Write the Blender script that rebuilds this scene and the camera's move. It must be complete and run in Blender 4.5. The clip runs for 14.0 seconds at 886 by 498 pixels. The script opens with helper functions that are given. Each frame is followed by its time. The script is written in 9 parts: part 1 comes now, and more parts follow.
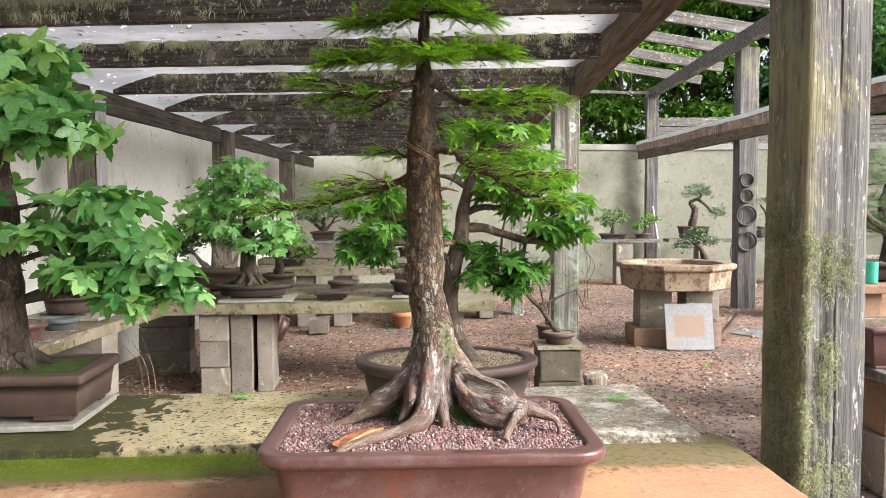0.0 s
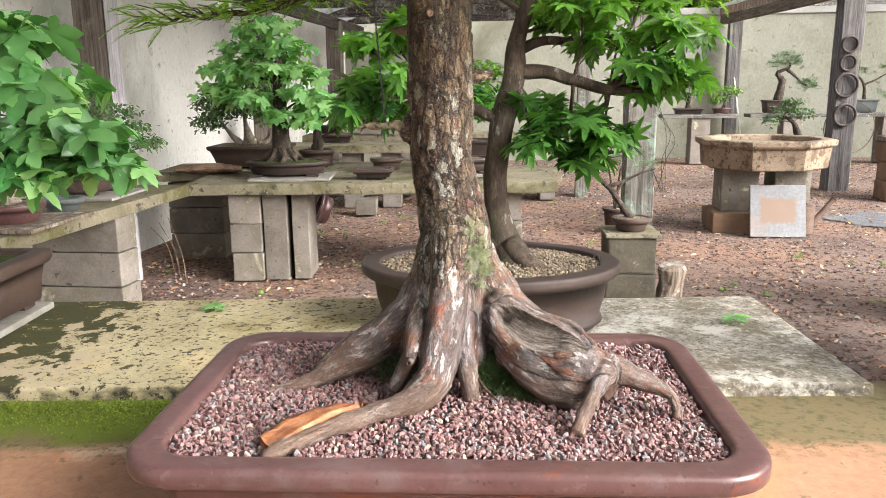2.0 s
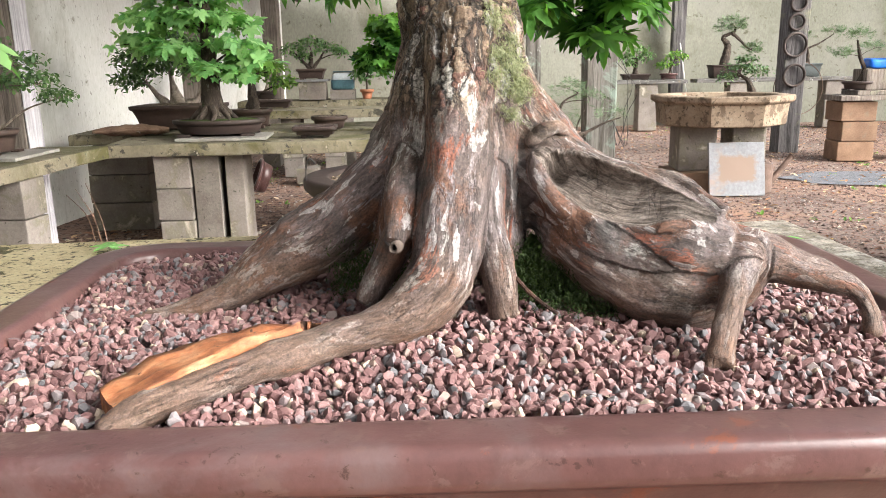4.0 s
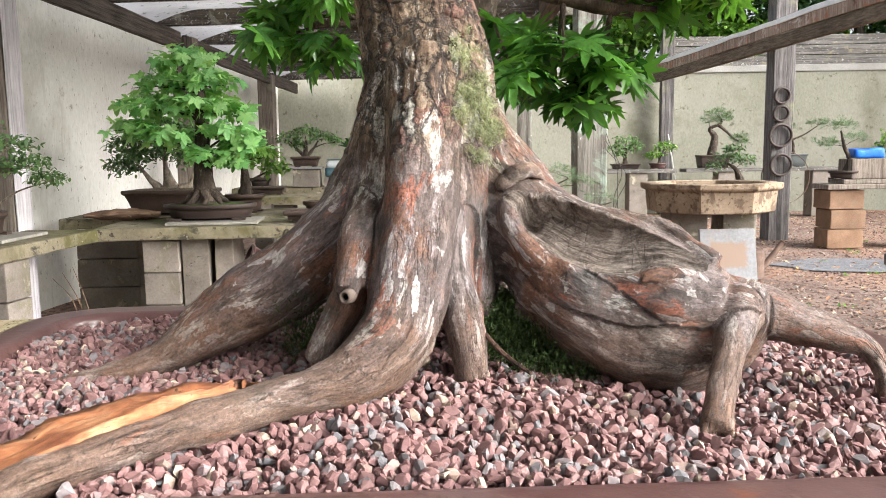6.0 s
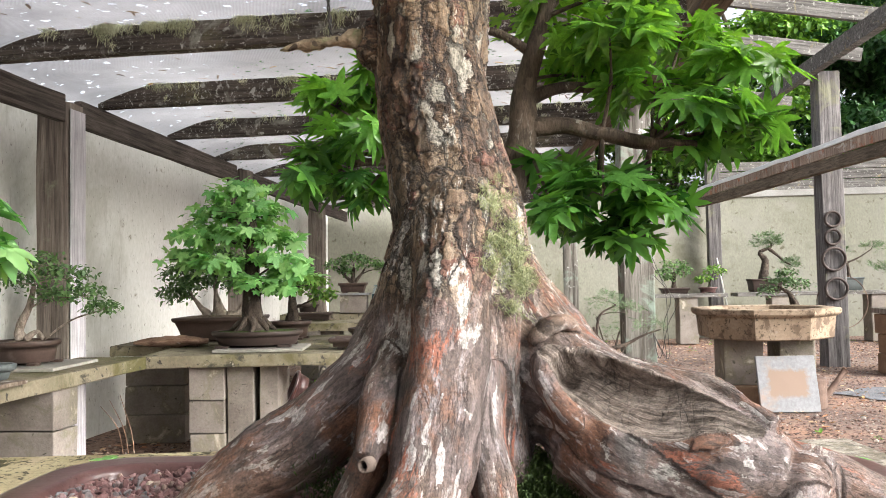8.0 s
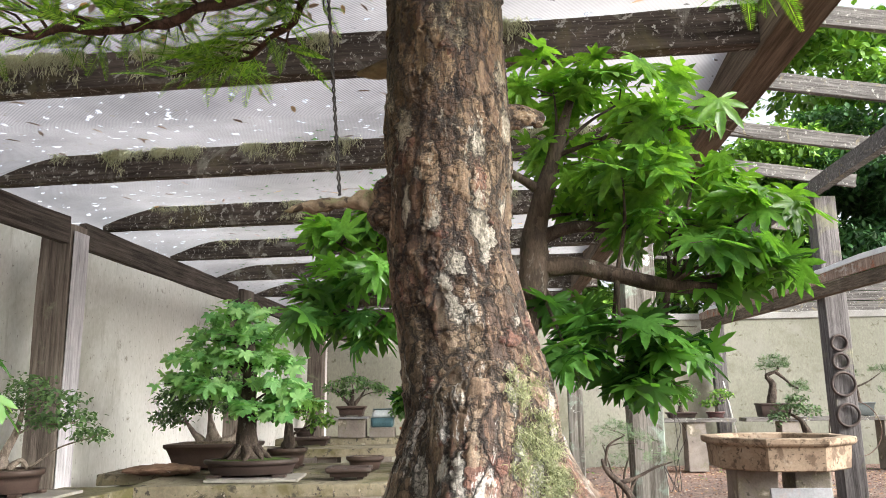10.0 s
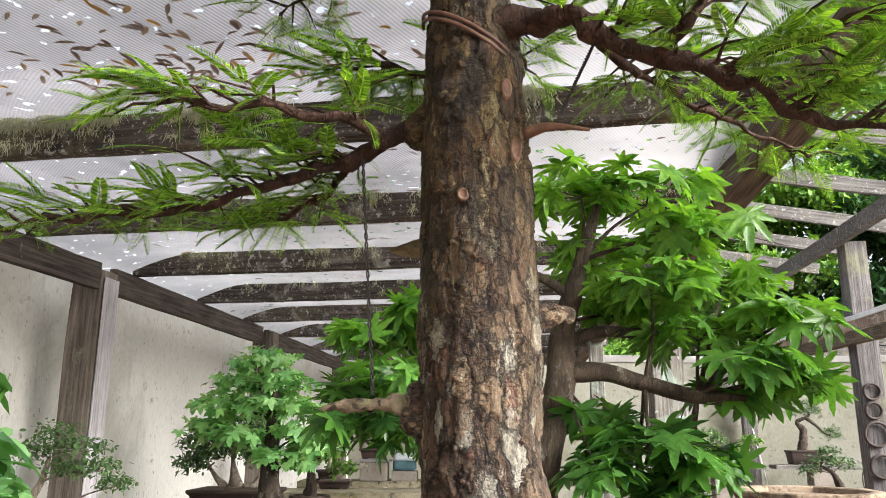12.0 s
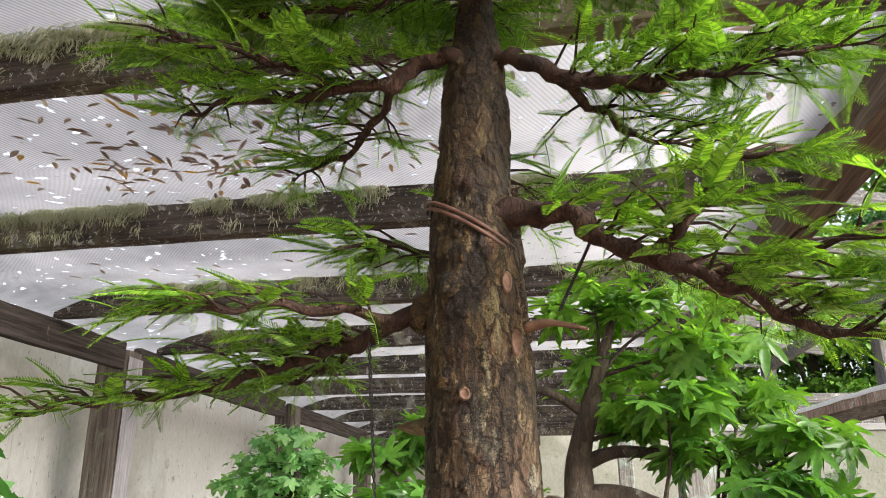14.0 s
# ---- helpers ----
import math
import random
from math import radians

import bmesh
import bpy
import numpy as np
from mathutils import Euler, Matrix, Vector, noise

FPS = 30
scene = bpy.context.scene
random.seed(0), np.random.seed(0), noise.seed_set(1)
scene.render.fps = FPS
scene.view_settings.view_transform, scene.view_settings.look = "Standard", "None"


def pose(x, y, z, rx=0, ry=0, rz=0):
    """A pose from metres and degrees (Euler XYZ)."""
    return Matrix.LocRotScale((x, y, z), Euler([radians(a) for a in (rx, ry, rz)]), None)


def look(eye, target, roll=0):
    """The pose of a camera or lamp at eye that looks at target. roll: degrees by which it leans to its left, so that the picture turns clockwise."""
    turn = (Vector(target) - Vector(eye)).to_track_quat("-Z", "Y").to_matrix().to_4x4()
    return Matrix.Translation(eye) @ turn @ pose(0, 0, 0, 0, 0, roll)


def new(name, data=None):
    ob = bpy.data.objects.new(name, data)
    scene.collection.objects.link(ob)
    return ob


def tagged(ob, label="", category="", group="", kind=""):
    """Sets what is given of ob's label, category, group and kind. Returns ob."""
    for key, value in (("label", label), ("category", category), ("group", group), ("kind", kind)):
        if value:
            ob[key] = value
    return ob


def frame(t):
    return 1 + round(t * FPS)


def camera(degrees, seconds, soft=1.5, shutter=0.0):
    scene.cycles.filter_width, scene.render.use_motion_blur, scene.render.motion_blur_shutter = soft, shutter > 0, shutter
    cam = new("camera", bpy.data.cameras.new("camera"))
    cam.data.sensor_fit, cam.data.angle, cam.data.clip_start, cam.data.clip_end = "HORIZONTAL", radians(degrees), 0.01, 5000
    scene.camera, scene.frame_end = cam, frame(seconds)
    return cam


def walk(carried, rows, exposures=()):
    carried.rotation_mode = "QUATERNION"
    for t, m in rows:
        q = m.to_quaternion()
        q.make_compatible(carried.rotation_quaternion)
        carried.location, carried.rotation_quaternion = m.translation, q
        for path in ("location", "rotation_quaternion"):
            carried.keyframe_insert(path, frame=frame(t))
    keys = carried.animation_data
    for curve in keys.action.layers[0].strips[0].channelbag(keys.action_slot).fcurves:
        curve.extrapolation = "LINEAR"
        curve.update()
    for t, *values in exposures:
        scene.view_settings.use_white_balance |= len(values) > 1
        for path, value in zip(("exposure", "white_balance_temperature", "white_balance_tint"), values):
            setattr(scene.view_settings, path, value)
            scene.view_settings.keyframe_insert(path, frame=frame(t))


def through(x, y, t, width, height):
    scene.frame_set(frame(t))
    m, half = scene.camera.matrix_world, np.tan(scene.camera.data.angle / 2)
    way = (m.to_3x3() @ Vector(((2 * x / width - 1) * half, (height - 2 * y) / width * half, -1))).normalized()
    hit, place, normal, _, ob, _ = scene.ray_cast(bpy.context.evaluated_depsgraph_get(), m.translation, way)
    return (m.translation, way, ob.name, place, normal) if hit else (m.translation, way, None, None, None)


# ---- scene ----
import itertools
cam = camera(60.1, 14.0, soft=0.8)
PATH = [
    (0, (-0.465, -0.22, 1.322), (-0.581, 1.773, 1.21), -0.3),
    (0.5, (-0.489, -0.081, 1.294), (-0.588, 1.91, 1.128), -0.5),
    (1, (-0.47, 0.143, 1.282), (-0.625, 2.123, 1.049), 0.1),
    (1.5, (-0.457, 0.306, 1.276), (-0.676, 2.27, 0.966), 0.1),
    (2, (-0.467, 0.411, 1.241), (-0.737, 2.347, 0.821), -0.6),
    (2.5, (-0.504, 0.519, 1.208), (-0.754, 2.448, 0.744), -0.9),
    (3, (-0.543, 0.614, 1.155), (-0.743, 2.539, 0.649), -1.4),
    (3.2, (-0.555, 0.647, 1.13), (-0.72, 2.571, 0.611), -1.4),
    (5.3, (-0.541, 0.76, 1.038), (-0.651, 2.733, 0.727), -0.7),
    (5.5, (-0.542, 0.763, 1.037), (-0.651, 2.739, 0.747), -0.6),
    (6, (-0.536, 0.77, 1.035), (-0.645, 2.752, 0.788), -0.8),
    (6.5, (-0.53, 0.773, 1.037), (-0.644, 2.759, 0.823), -0.9),
    (7, (-0.53, 0.774, 1.042), (-0.649, 2.765, 0.891), -0.7),
    (7.5, (-0.531, 0.784, 1.047), (-0.698, 2.777, 1.005), -0.9),
    (8, (-0.528, 0.794, 1.049), (-0.754, 2.78, 1.127), -1.1),
    (8.5, (-0.54, 0.809, 1.062), (-0.777, 2.788, 1.235), -0.8),
    (9, (-0.542, 0.83, 1.073), (-0.755, 2.805, 1.308), -0.7),
    (9.2, (-0.535, 0.84, 1.071), (-0.77, 2.804, 1.364), -1.2),
    (11.3, (-0.558, 0.832, 1.151), (-0.747, 2.779, 1.563), -0.2),
    (11.5, (-0.55, 0.827, 1.161), (-0.794, 2.769, 1.575), -0.2),
    (12, (-0.543, 0.812, 1.181), (-0.822, 2.737, 1.649), 0.2),
    (12.5, (-0.535, 0.807, 1.197), (-0.82, 2.703, 1.764), 0.8),
    (13, (-0.535, 0.805, 1.209), (-0.836, 2.67, 1.865), 1.1),
    (13.5, (-0.53, 0.798, 1.225), (-0.858, 2.651, 1.9), 0.4),
    (14, (-0.526, 0.782, 1.254), (-0.857, 2.653, 1.88), -0.0),
]
walk(cam, [(t, look(eye, target, roll)) for t, eye, target, roll in PATH], exposures=[(0.0, 1.98), (14.0, 1.98)])

# ---- light: overcast daylight from above, open to the east side ----
world = bpy.data.worlds.new("overcast_sky")
scene.world = world
world.use_nodes = True
wnt = world.node_tree
wnt.nodes.clear()
sky = wnt.nodes.new("ShaderNodeTexSky")
sky.sky_type, sky.sun_disc = "NISHITA", False
sky.sun_elevation, sky.sun_rotation = radians(30), radians(112)
sky.air_density, sky.dust_density, sky.ozone_density = 1.0, 6.0, 1.0
hsv = wnt.nodes.new("ShaderNodeHueSaturation")
hsv.inputs["Saturation"].default_value = 0.35
back = wnt.nodes.new("ShaderNodeBackground")
back.inputs["Strength"].default_value = 0.12
wout = wnt.nodes.new("ShaderNodeOutputWorld")
wnt.links.new(sky.outputs["Color"], hsv.inputs["Color"])
wnt.links.new(hsv.outputs["Color"], back.inputs["Color"])
wnt.links.new(back.outputs["Background"], wout.inputs["Surface"])
sun_data = bpy.data.lights.new("sun", "SUN")
sun_data.energy, sun_data.angle, sun_data.color = 2.2, radians(45), (1.0, 0.985, 0.97)
sun = new("sun", sun_data)
sun_way = Vector((math.cos(radians(30)) * math.sin(radians(112)), math.cos(radians(30)) * math.cos(radians(112)), math.sin(radians(30))))
sun.matrix_world = look(sun_way * 20, (0, 0, 0))


# ---- materials ----
def material(name):
    m = bpy.data.materials.new(name)
    m.use_nodes = True
    nt = m.node_tree
    return m, nt, nt.nodes["Principled BSDF"]


def coords(nt, stretch=(1, 1, 1), world_space=False, per_object=True):
    """Object coordinates in metres, shifted for each object so that no two alike pieces share a pattern."""
    tex = nt.nodes.new("ShaderNodeTexCoord")
    src = tex.outputs["Object"]
    if per_object:
        info = nt.nodes.new("ShaderNodeObjectInfo")
        mul = nt.nodes.new("ShaderNodeMath")
        mul.operation, mul.inputs[1].default_value = "MULTIPLY", 37.0
        nt.links.new(info.outputs["Random"], mul.inputs[0])
        add = nt.nodes.new("ShaderNodeVectorMath")
        add.operation = "ADD"
        nt.links.new(src, add.inputs[0])
        nt.links.new(mul.outputs[0], add.inputs[1])
        src = add.outputs[0]
    mp = nt.nodes.new("ShaderNodeMapping")
    mp.inputs["Scale"].default_value = stretch
    nt.links.new(src, mp.inputs["Vector"])
    return mp.outputs["Vector"]


def noise_tex(nt, vec, scale, detail=5.0, rough=0.6, distortion=0.0):
    n = nt.nodes.new("ShaderNodeTexNoise")
    n.inputs["Scale"].default_value, n.inputs["Detail"].default_value = scale, detail
    n.inputs["Roughness"].default_value, n.inputs["Distortion"].default_value = rough, distortion
    nt.links.new(vec, n.inputs["Vector"])
    return n.outputs["Fac"]


def ramp(nt, fac, stops):
    r = nt.nodes.new("ShaderNodeValToRGB")
    els = r.color_ramp.elements
    while len(els) < len(stops):
        els.new(0.5)
    for e, (p, c) in zip(els, stops):
        e.position = p
        e.color = (c, c, c, 1) if isinstance(c, (int, float)) else (*c, 1)
    nt.links.new(fac, r.inputs["Fac"])
    return r.outputs["Color"]


def mix(nt, fac, a, b, mode="MIX"):
    n = nt.nodes.new("ShaderNodeMix")
    n.data_type, n.blend_type = "RGBA", mode
    for value, sock in ((fac, n.inputs[0]), (a, n.inputs[6]), (b, n.inputs[7])):
        if isinstance(value, (int, float)):
            sock.default_value = value
        elif isinstance(value, tuple):
            sock.default_value = (*value, 1)
        else:
            nt.links.new(value, sock)
    return n.outputs[2]


def bumped(nt, bsdf, height, strength, distance):
    b = nt.nodes.new("ShaderNodeBump")
    b.inputs["Strength"].default_value, b.inputs["Distance"].default_value = strength, distance
    nt.links.new(height, b.inputs["Height"])
    nt.links.new(b.outputs["Normal"], bsdf.inputs["Normal"])


def grainy(name, dark, light, scale=6.0, fine=70.0, rough=0.85, bump=0.5, dist=0.003, stretch=(1, 1, 1), patches=(), spec=0.3, per_object=True, vary=0.0):
    """A weathered surface: two colours in broad clouds, a fine grain over them, and patches of other colours.
    patches: (colour, scale, from, to) where a noise between from and to lays on the colour."""
    m, nt, bsdf = material(name)
    vec = coords(nt, stretch, per_object=per_object)
    flat = coords(nt, (1, 1, 1), per_object=per_object)
    broad = noise_tex(nt, vec, scale, 6, 0.6)
    grain = noise_tex(nt, vec, fine, 4, 0.7)
    col = ramp(nt, broad, [(0.3, dark), (0.7, light)])
    col = mix(nt, 0.55, col, ramp(nt, grain, [(0.25, 0.35), (0.75, 0.75)]), "OVERLAY")
    for i, (c, sc, lo, hi) in enumerate(patches):
        n = noise_tex(nt, flat, sc, 7, 0.65, 0.4)
        col = mix(nt, ramp(nt, n, [(lo, 0.0), (hi, 1.0)]), col, c)
    if vary:
        info = nt.nodes.new("ShaderNodeObjectInfo")
        col = mix(nt, vary, col, ramp(nt, info.outputs["Random"], [(0.0, 0.2), (1.0, 0.8)]), "OVERLAY")
    nt.links.new(col, bsdf.inputs["Base Color"])
    bsdf.inputs["Roughness"].default_value = rough
    bsdf.inputs["Specular IOR Level"].default_value = spec
    hgt = mix(nt, 0.5, ramp(nt, broad, [(0.2, 0.0), (0.8, 1.0)]), ramp(nt, grain, [(0.2, 0.0), (0.8, 1.0)]))
    bumped(nt, bsdf, hgt, bump, dist)
    return m


def slope_mask(nt, axis, lo, hi, scale=4.0, wobble=0.3):
    """0 to 1 along one object axis from lo to hi, its edge broken up by noise."""
    tex = nt.nodes.new("ShaderNodeTexCoord")
    sep = nt.nodes.new("ShaderNodeSeparateXYZ")
    nt.links.new(tex.outputs["Object"], sep.inputs[0])
    n = noise_tex(nt, tex.outputs["Object"], scale, 8, 0.68, 0.3)
    mr = nt.nodes.new("ShaderNodeMapRange")
    mr.inputs["From Min"].default_value, mr.inputs["From Max"].default_value = 0.25, 0.75
    mr.inputs["To Min"].default_value, mr.inputs["To Max"].default_value = -wobble, wobble
    nt.links.new(n, mr.inputs["Value"])
    add = nt.nodes.new("ShaderNodeMath")
    add.operation = "ADD"
    nt.links.new(sep.outputs[axis], add.inputs[0])
    nt.links.new(mr.outputs[0], add.inputs[1])
    out = nt.nodes.new("ShaderNodeMapRange")
    out.inputs["From Min"].default_value, out.inputs["From Max"].default_value = lo, hi
    nt.links.new(add.outputs[0], out.inputs["Value"])
    return out.outputs[0]


def lay_on(m, fac_of, colour):
    """Lays a further colour over a finished material where fac_of(node tree) says."""
    nt = m.node_tree
    bsdf = nt.nodes["Principled BSDF"]
    old = bsdf.inputs["Base Color"].links[0].from_socket
    nt.links.new(mix(nt, fac_of(nt), old, colour), bsdf.inputs["Base Color"])
    return m


def timber(name, dark, light, axis, patches=(), rough=0.9, bump=0.8):
    """Weathered timber with its grain and checks along one axis (0, 1 or 2)."""
    m, nt, bsdf = material(name)
    st = [16.0, 16.0, 16.0]
    st[axis] = 0.7
    vec = coords(nt, tuple(st))
    flat = coords(nt)
    grain = noise_tex(nt, vec, 3.0, 8, 0.7, 0.3)
    fine = noise_tex(nt, vec, 14.0, 4, 0.7)
    broad = noise_tex(nt, flat, 2.5, 5, 0.6)
    col = ramp(nt, grain, [(0.28, tuple(0.35 * c for c in dark)), (0.42, dark), (0.68, light)])
    col = mix(nt, 0.45, col, ramp(nt, fine, [(0.25, 0.3), (0.75, 0.75)]), "OVERLAY")
    col = mix(nt, 0.5, col, ramp(nt, broad, [(0.3, 0.25), (0.7, 0.7)]), "OVERLAY")
    for c, sc, lo, hi in patches:
        n = noise_tex(nt, flat, sc, 8, 0.7, 0.5)
        col = mix(nt, ramp(nt, n, [(lo, 0.0), (hi, 1.0)]), col, c)
    nt.links.new(col, bsdf.inputs["Base Color"])
    bsdf.inputs["Roughness"].default_value = rough
    bsdf.inputs["Specular IOR Level"].default_value = 0.2
    bumped(nt, bsdf, mix(nt, 0.35, ramp(nt, grain, [(0.3, 0.0), (0.6, 1.0)]), fine), bump, 0.004)
    return m


def leafy(name, dark, light, gloss=0.45, through=0.45, young=None, single=False, top=None):
    """Leaves: a thin two-sided sheet that lets light through; every leaf its own green."""
    m, nt, bsdf = material(name)
    geo = nt.nodes.new("ShaderNodeNewGeometry")
    stops = [(0.0, dark), (0.75, light)] + ([(1.0, young)] if young else [])
    col = ramp(nt, nt.nodes.new("ShaderNodeObjectInfo").outputs["Random"] if single else geo.outputs["Random Per Island"], stops)
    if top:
        # leaves brighter towards the crown's top, light from above painted into their colour
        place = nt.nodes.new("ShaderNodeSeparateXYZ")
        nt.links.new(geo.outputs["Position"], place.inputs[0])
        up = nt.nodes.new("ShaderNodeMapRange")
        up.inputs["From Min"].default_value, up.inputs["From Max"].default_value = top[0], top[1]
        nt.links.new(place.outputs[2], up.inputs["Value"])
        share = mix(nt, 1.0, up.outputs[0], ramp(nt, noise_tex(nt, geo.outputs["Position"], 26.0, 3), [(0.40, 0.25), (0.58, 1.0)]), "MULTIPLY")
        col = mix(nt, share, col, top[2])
    vec = coords(nt, per_object=False)
    col = mix(nt, 0.5, col, ramp(nt, noise_tex(nt, vec, 9.0, 3), [(0.3, 0.3), (0.7, 0.72)]), "OVERLAY")
    nt.links.new(col, bsdf.inputs["Base Color"])
    bsdf.inputs["Roughness"].default_value = gloss
    bsdf.inputs["Specular IOR Level"].default_value = 0.5
    tr = nt.nodes.new("ShaderNodeBsdfTranslucent")
    nt.links.new(mix(nt, 1.0, col, (1.0, 1.0, 0.45), "MULTIPLY"), tr.inputs["Color"])
    ms = nt.nodes.new("ShaderNodeMixShader")
    ms.inputs[0].default_value = through
    out = nt.nodes["Material Output"]
    nt.links.new(bsdf.outputs[0], ms.inputs[1])
    nt.links.new(tr.outputs[0], ms.inputs[2])
    nt.links.new(ms.outputs[0], out.inputs["Surface"])
    return m


# ---- geometry helpers ----


def mesh_of(name, verts, faces, smooth=False):
    me = bpy.data.meshes.new(name)
    me.from_pydata([tuple(v) for v in verts], [], [tuple(int(i) for i in f) for f in faces])
    me.update()
    if smooth:
        me.polygons.foreach_set("use_smooth", [True] * len(me.polygons))
    return me


def bm_mesh(name, bm, smooth=False):
    bmesh.ops.recalc_face_normals(bm, faces=bm.faces)
    me = bpy.data.meshes.new(name)
    bm.to_mesh(me)
    bm.free()
    if smooth:
        me.polygons.foreach_set("use_smooth", [True] * len(me.polygons))
    return me


def part(name, geometry, mat, parent, label="", smooth=False):
    """One mesh object under a thing or a part (or on top level with parent None). geometry: a bmesh, a mesh or (verts, faces)."""
    if isinstance(geometry, tuple):
        me = mesh_of(name, *geometry, smooth=smooth)
    elif isinstance(geometry, bmesh.types.BMesh):
        me = bm_mesh(name, geometry, smooth)
    else:
        me = geometry
    if mat and not me.materials:
        me.materials.append(mat)
    ob = new(name, me)
    if parent:
        ob.parent = parent
    if label:
        tagged(ob, label)
    return ob


def thing(name, m, label, category, group="", kind=""):
    ob = new(name)
    ob.matrix_world = m
    ob.empty_display_size = 0.05
    return tagged(ob, label, category, group, kind)


def slab_bm(sx, sy, sz, bevel=0.004, cuts=0, wear=0.0, seed=0, center=(0, 0, 0), bm=None, turn=None):
    """A block with its underside at center's z, rounded edges and uneven faces."""
    own = bmesh.new()
    bmesh.ops.create_cube(own, size=1.0, matrix=Matrix.Diagonal((sx, sy, sz, 1)))
    if bevel:
        bmesh.ops.bevel(own, geom=own.edges[:], offset=bevel, segments=2, affect="EDGES", profile=0.6)
    if cuts:
        longest = max(sx, sy, sz)
        edges = [e for e in own.edges if e.calc_length() > longest * 0.3]
        bmesh.ops.subdivide_edges(own, edges=edges, cuts=cuts, use_grid_fill=True)
    if wear:
        for v in own.verts:
            q = v.co * 6.0 + Vector((seed * 3.1, seed * 1.7, seed))
            v.co += Vector(noise.noise_vector(q)) * wear
    mt = Matrix.Translation(Vector(center) + Vector((0, 0, sz / 2)))
    if turn is not None:
        mt = Matrix.Translation(center) @ turn @ Matrix.Translation((0, 0, sz / 2))
    bmesh.ops.transform(own, matrix=mt, verts=own.verts)
    if bm is None:
        return own
    me = bpy.data.meshes.new("tmp")
    own.to_mesh(me)
    own.free()
    bm.from_mesh(me)
    bpy.data.meshes.remove(me)
    return bm


def tube(points, radii, seg=10, lump=0.0, freq=20.0, caps=True, stretch=1.0):
    """A tapered, lumpy tube along points. Returns verts, faces."""
    pts = [Vector(p) for p in points]
    verts, faces = [], []
    up = Vector((0.13, 0.31, 0.94))
    for i, p in enumerate(pts):
        d = (pts[min(i + 1, len(pts) - 1)] - pts[max(i - 1, 0)]).normalized()
        a = d.cross(up)
        a = a.normalized() if a.length > 1e-4 else d.orthogonal().normalized()
        b = d.cross(a)
        for k in range(seg):
            ang = 2 * math.pi * k / seg
            way = a * math.cos(ang) + b * math.sin(ang)
            r = radii[i]
            if lump:
                r *= 1 + lump * noise.noise((p + way * r) * freq)
            verts.append(p + way * r)
    for i in range(len(pts) - 1):
        for k in range(seg):
            k2 = (k + 1) % seg
            faces.append((i * seg + k, i * seg + k2, (i + 1) * seg + k2, (i + 1) * seg + k))
    if caps:
        faces.append(tuple(reversed(range(seg))))
        faces.append(tuple(range((len(pts) - 1) * seg, len(pts) * seg)))
    return verts, faces


def curve_points(nodes, n):
    """A smooth line through nodes (x, y, z, radius), n points on each stretch."""
    nodes = [np.array(q, float) for q in nodes]
    ext = [2 * nodes[0] - nodes[1]] + nodes + [2 * nodes[-1] - nodes[-2]]
    res = []
    for i in range(1, len(ext) - 2):
        p0, p1, p2, p3 = ext[i - 1:i + 3]
        for k in range(n):
            t = k / n
            res.append(0.5 * (2 * p1 + (p2 - p0) * t + (2 * p0 - 5 * p1 + 4 * p2 - p3) * t * t + (3 * p1 - p0 - 3 * p2 + p3) * t ** 3))
    res.append(nodes[-1])
    return [tuple(q[:3]) for q in res], [max(float(q[3]), 0.0006) for q in res]


def join(*pieces):
    verts, faces = [], []
    for v, f in pieces:
        o = len(verts)
        verts += list(v)
        faces += [tuple(i + o for i in q) for q in f]
    return verts, faces


def outline(w, d, r, n=6):
    """A rounded rectangle; with r at half the size an ellipse."""
    pts = []
    r1, r2 = min(r, w / 2), min(r, d / 2)
    if r >= min(w, d) / 2 - 1e-6:
        return [(w / 2 * math.cos(2 * math.pi * k / (8 * n)), d / 2 * math.sin(2 * math.pi * k / (8 * n))) for k in range(8 * n)]
    for cx, cy, a0 in ((w / 2 - r1, d / 2 - r2, 0), (-w / 2 + r1, d / 2 - r2, 90), (-w / 2 + r1, -d / 2 + r2, 180), (w / 2 - r1, -d / 2 + r2, 270)):
        for k in range(n + 1):
            a = radians(a0 + 90 * k / n)
            pts.append((cx + r1 * math.cos(a), cy + r2 * math.sin(a)))
    return pts


def loft(w, d, r, profile, n=6, close_top=False):
    """Rings of the outline, set in by the profile's (inset, z)."""
    rings = []
    for inset, z in profile:
        ww, dd = w - 2 * inset, d - 2 * inset
        rr = max(r - inset * 0.7, 0.004) if r < min(w, d) / 2 - 1e-6 else max(ww, dd)
        rings.append([(x, y, z) for x, y in outline(ww, dd, rr, n)])
    m = len(rings[0])
    verts = [p for ring in rings for p in ring]
    faces = []
    for i in range(len(rings) - 1):
        for k in range(m):
            k2 = (k + 1) % m
            faces.append((i * m + k, i * m + k2, (i + 1) * m + k2, (i + 1) * m + k))
    faces.append(tuple(reversed(range(m))))
    faces.append(tuple(range((len(rings) - 1) * m, len(rings) * m)))
    return verts, faces


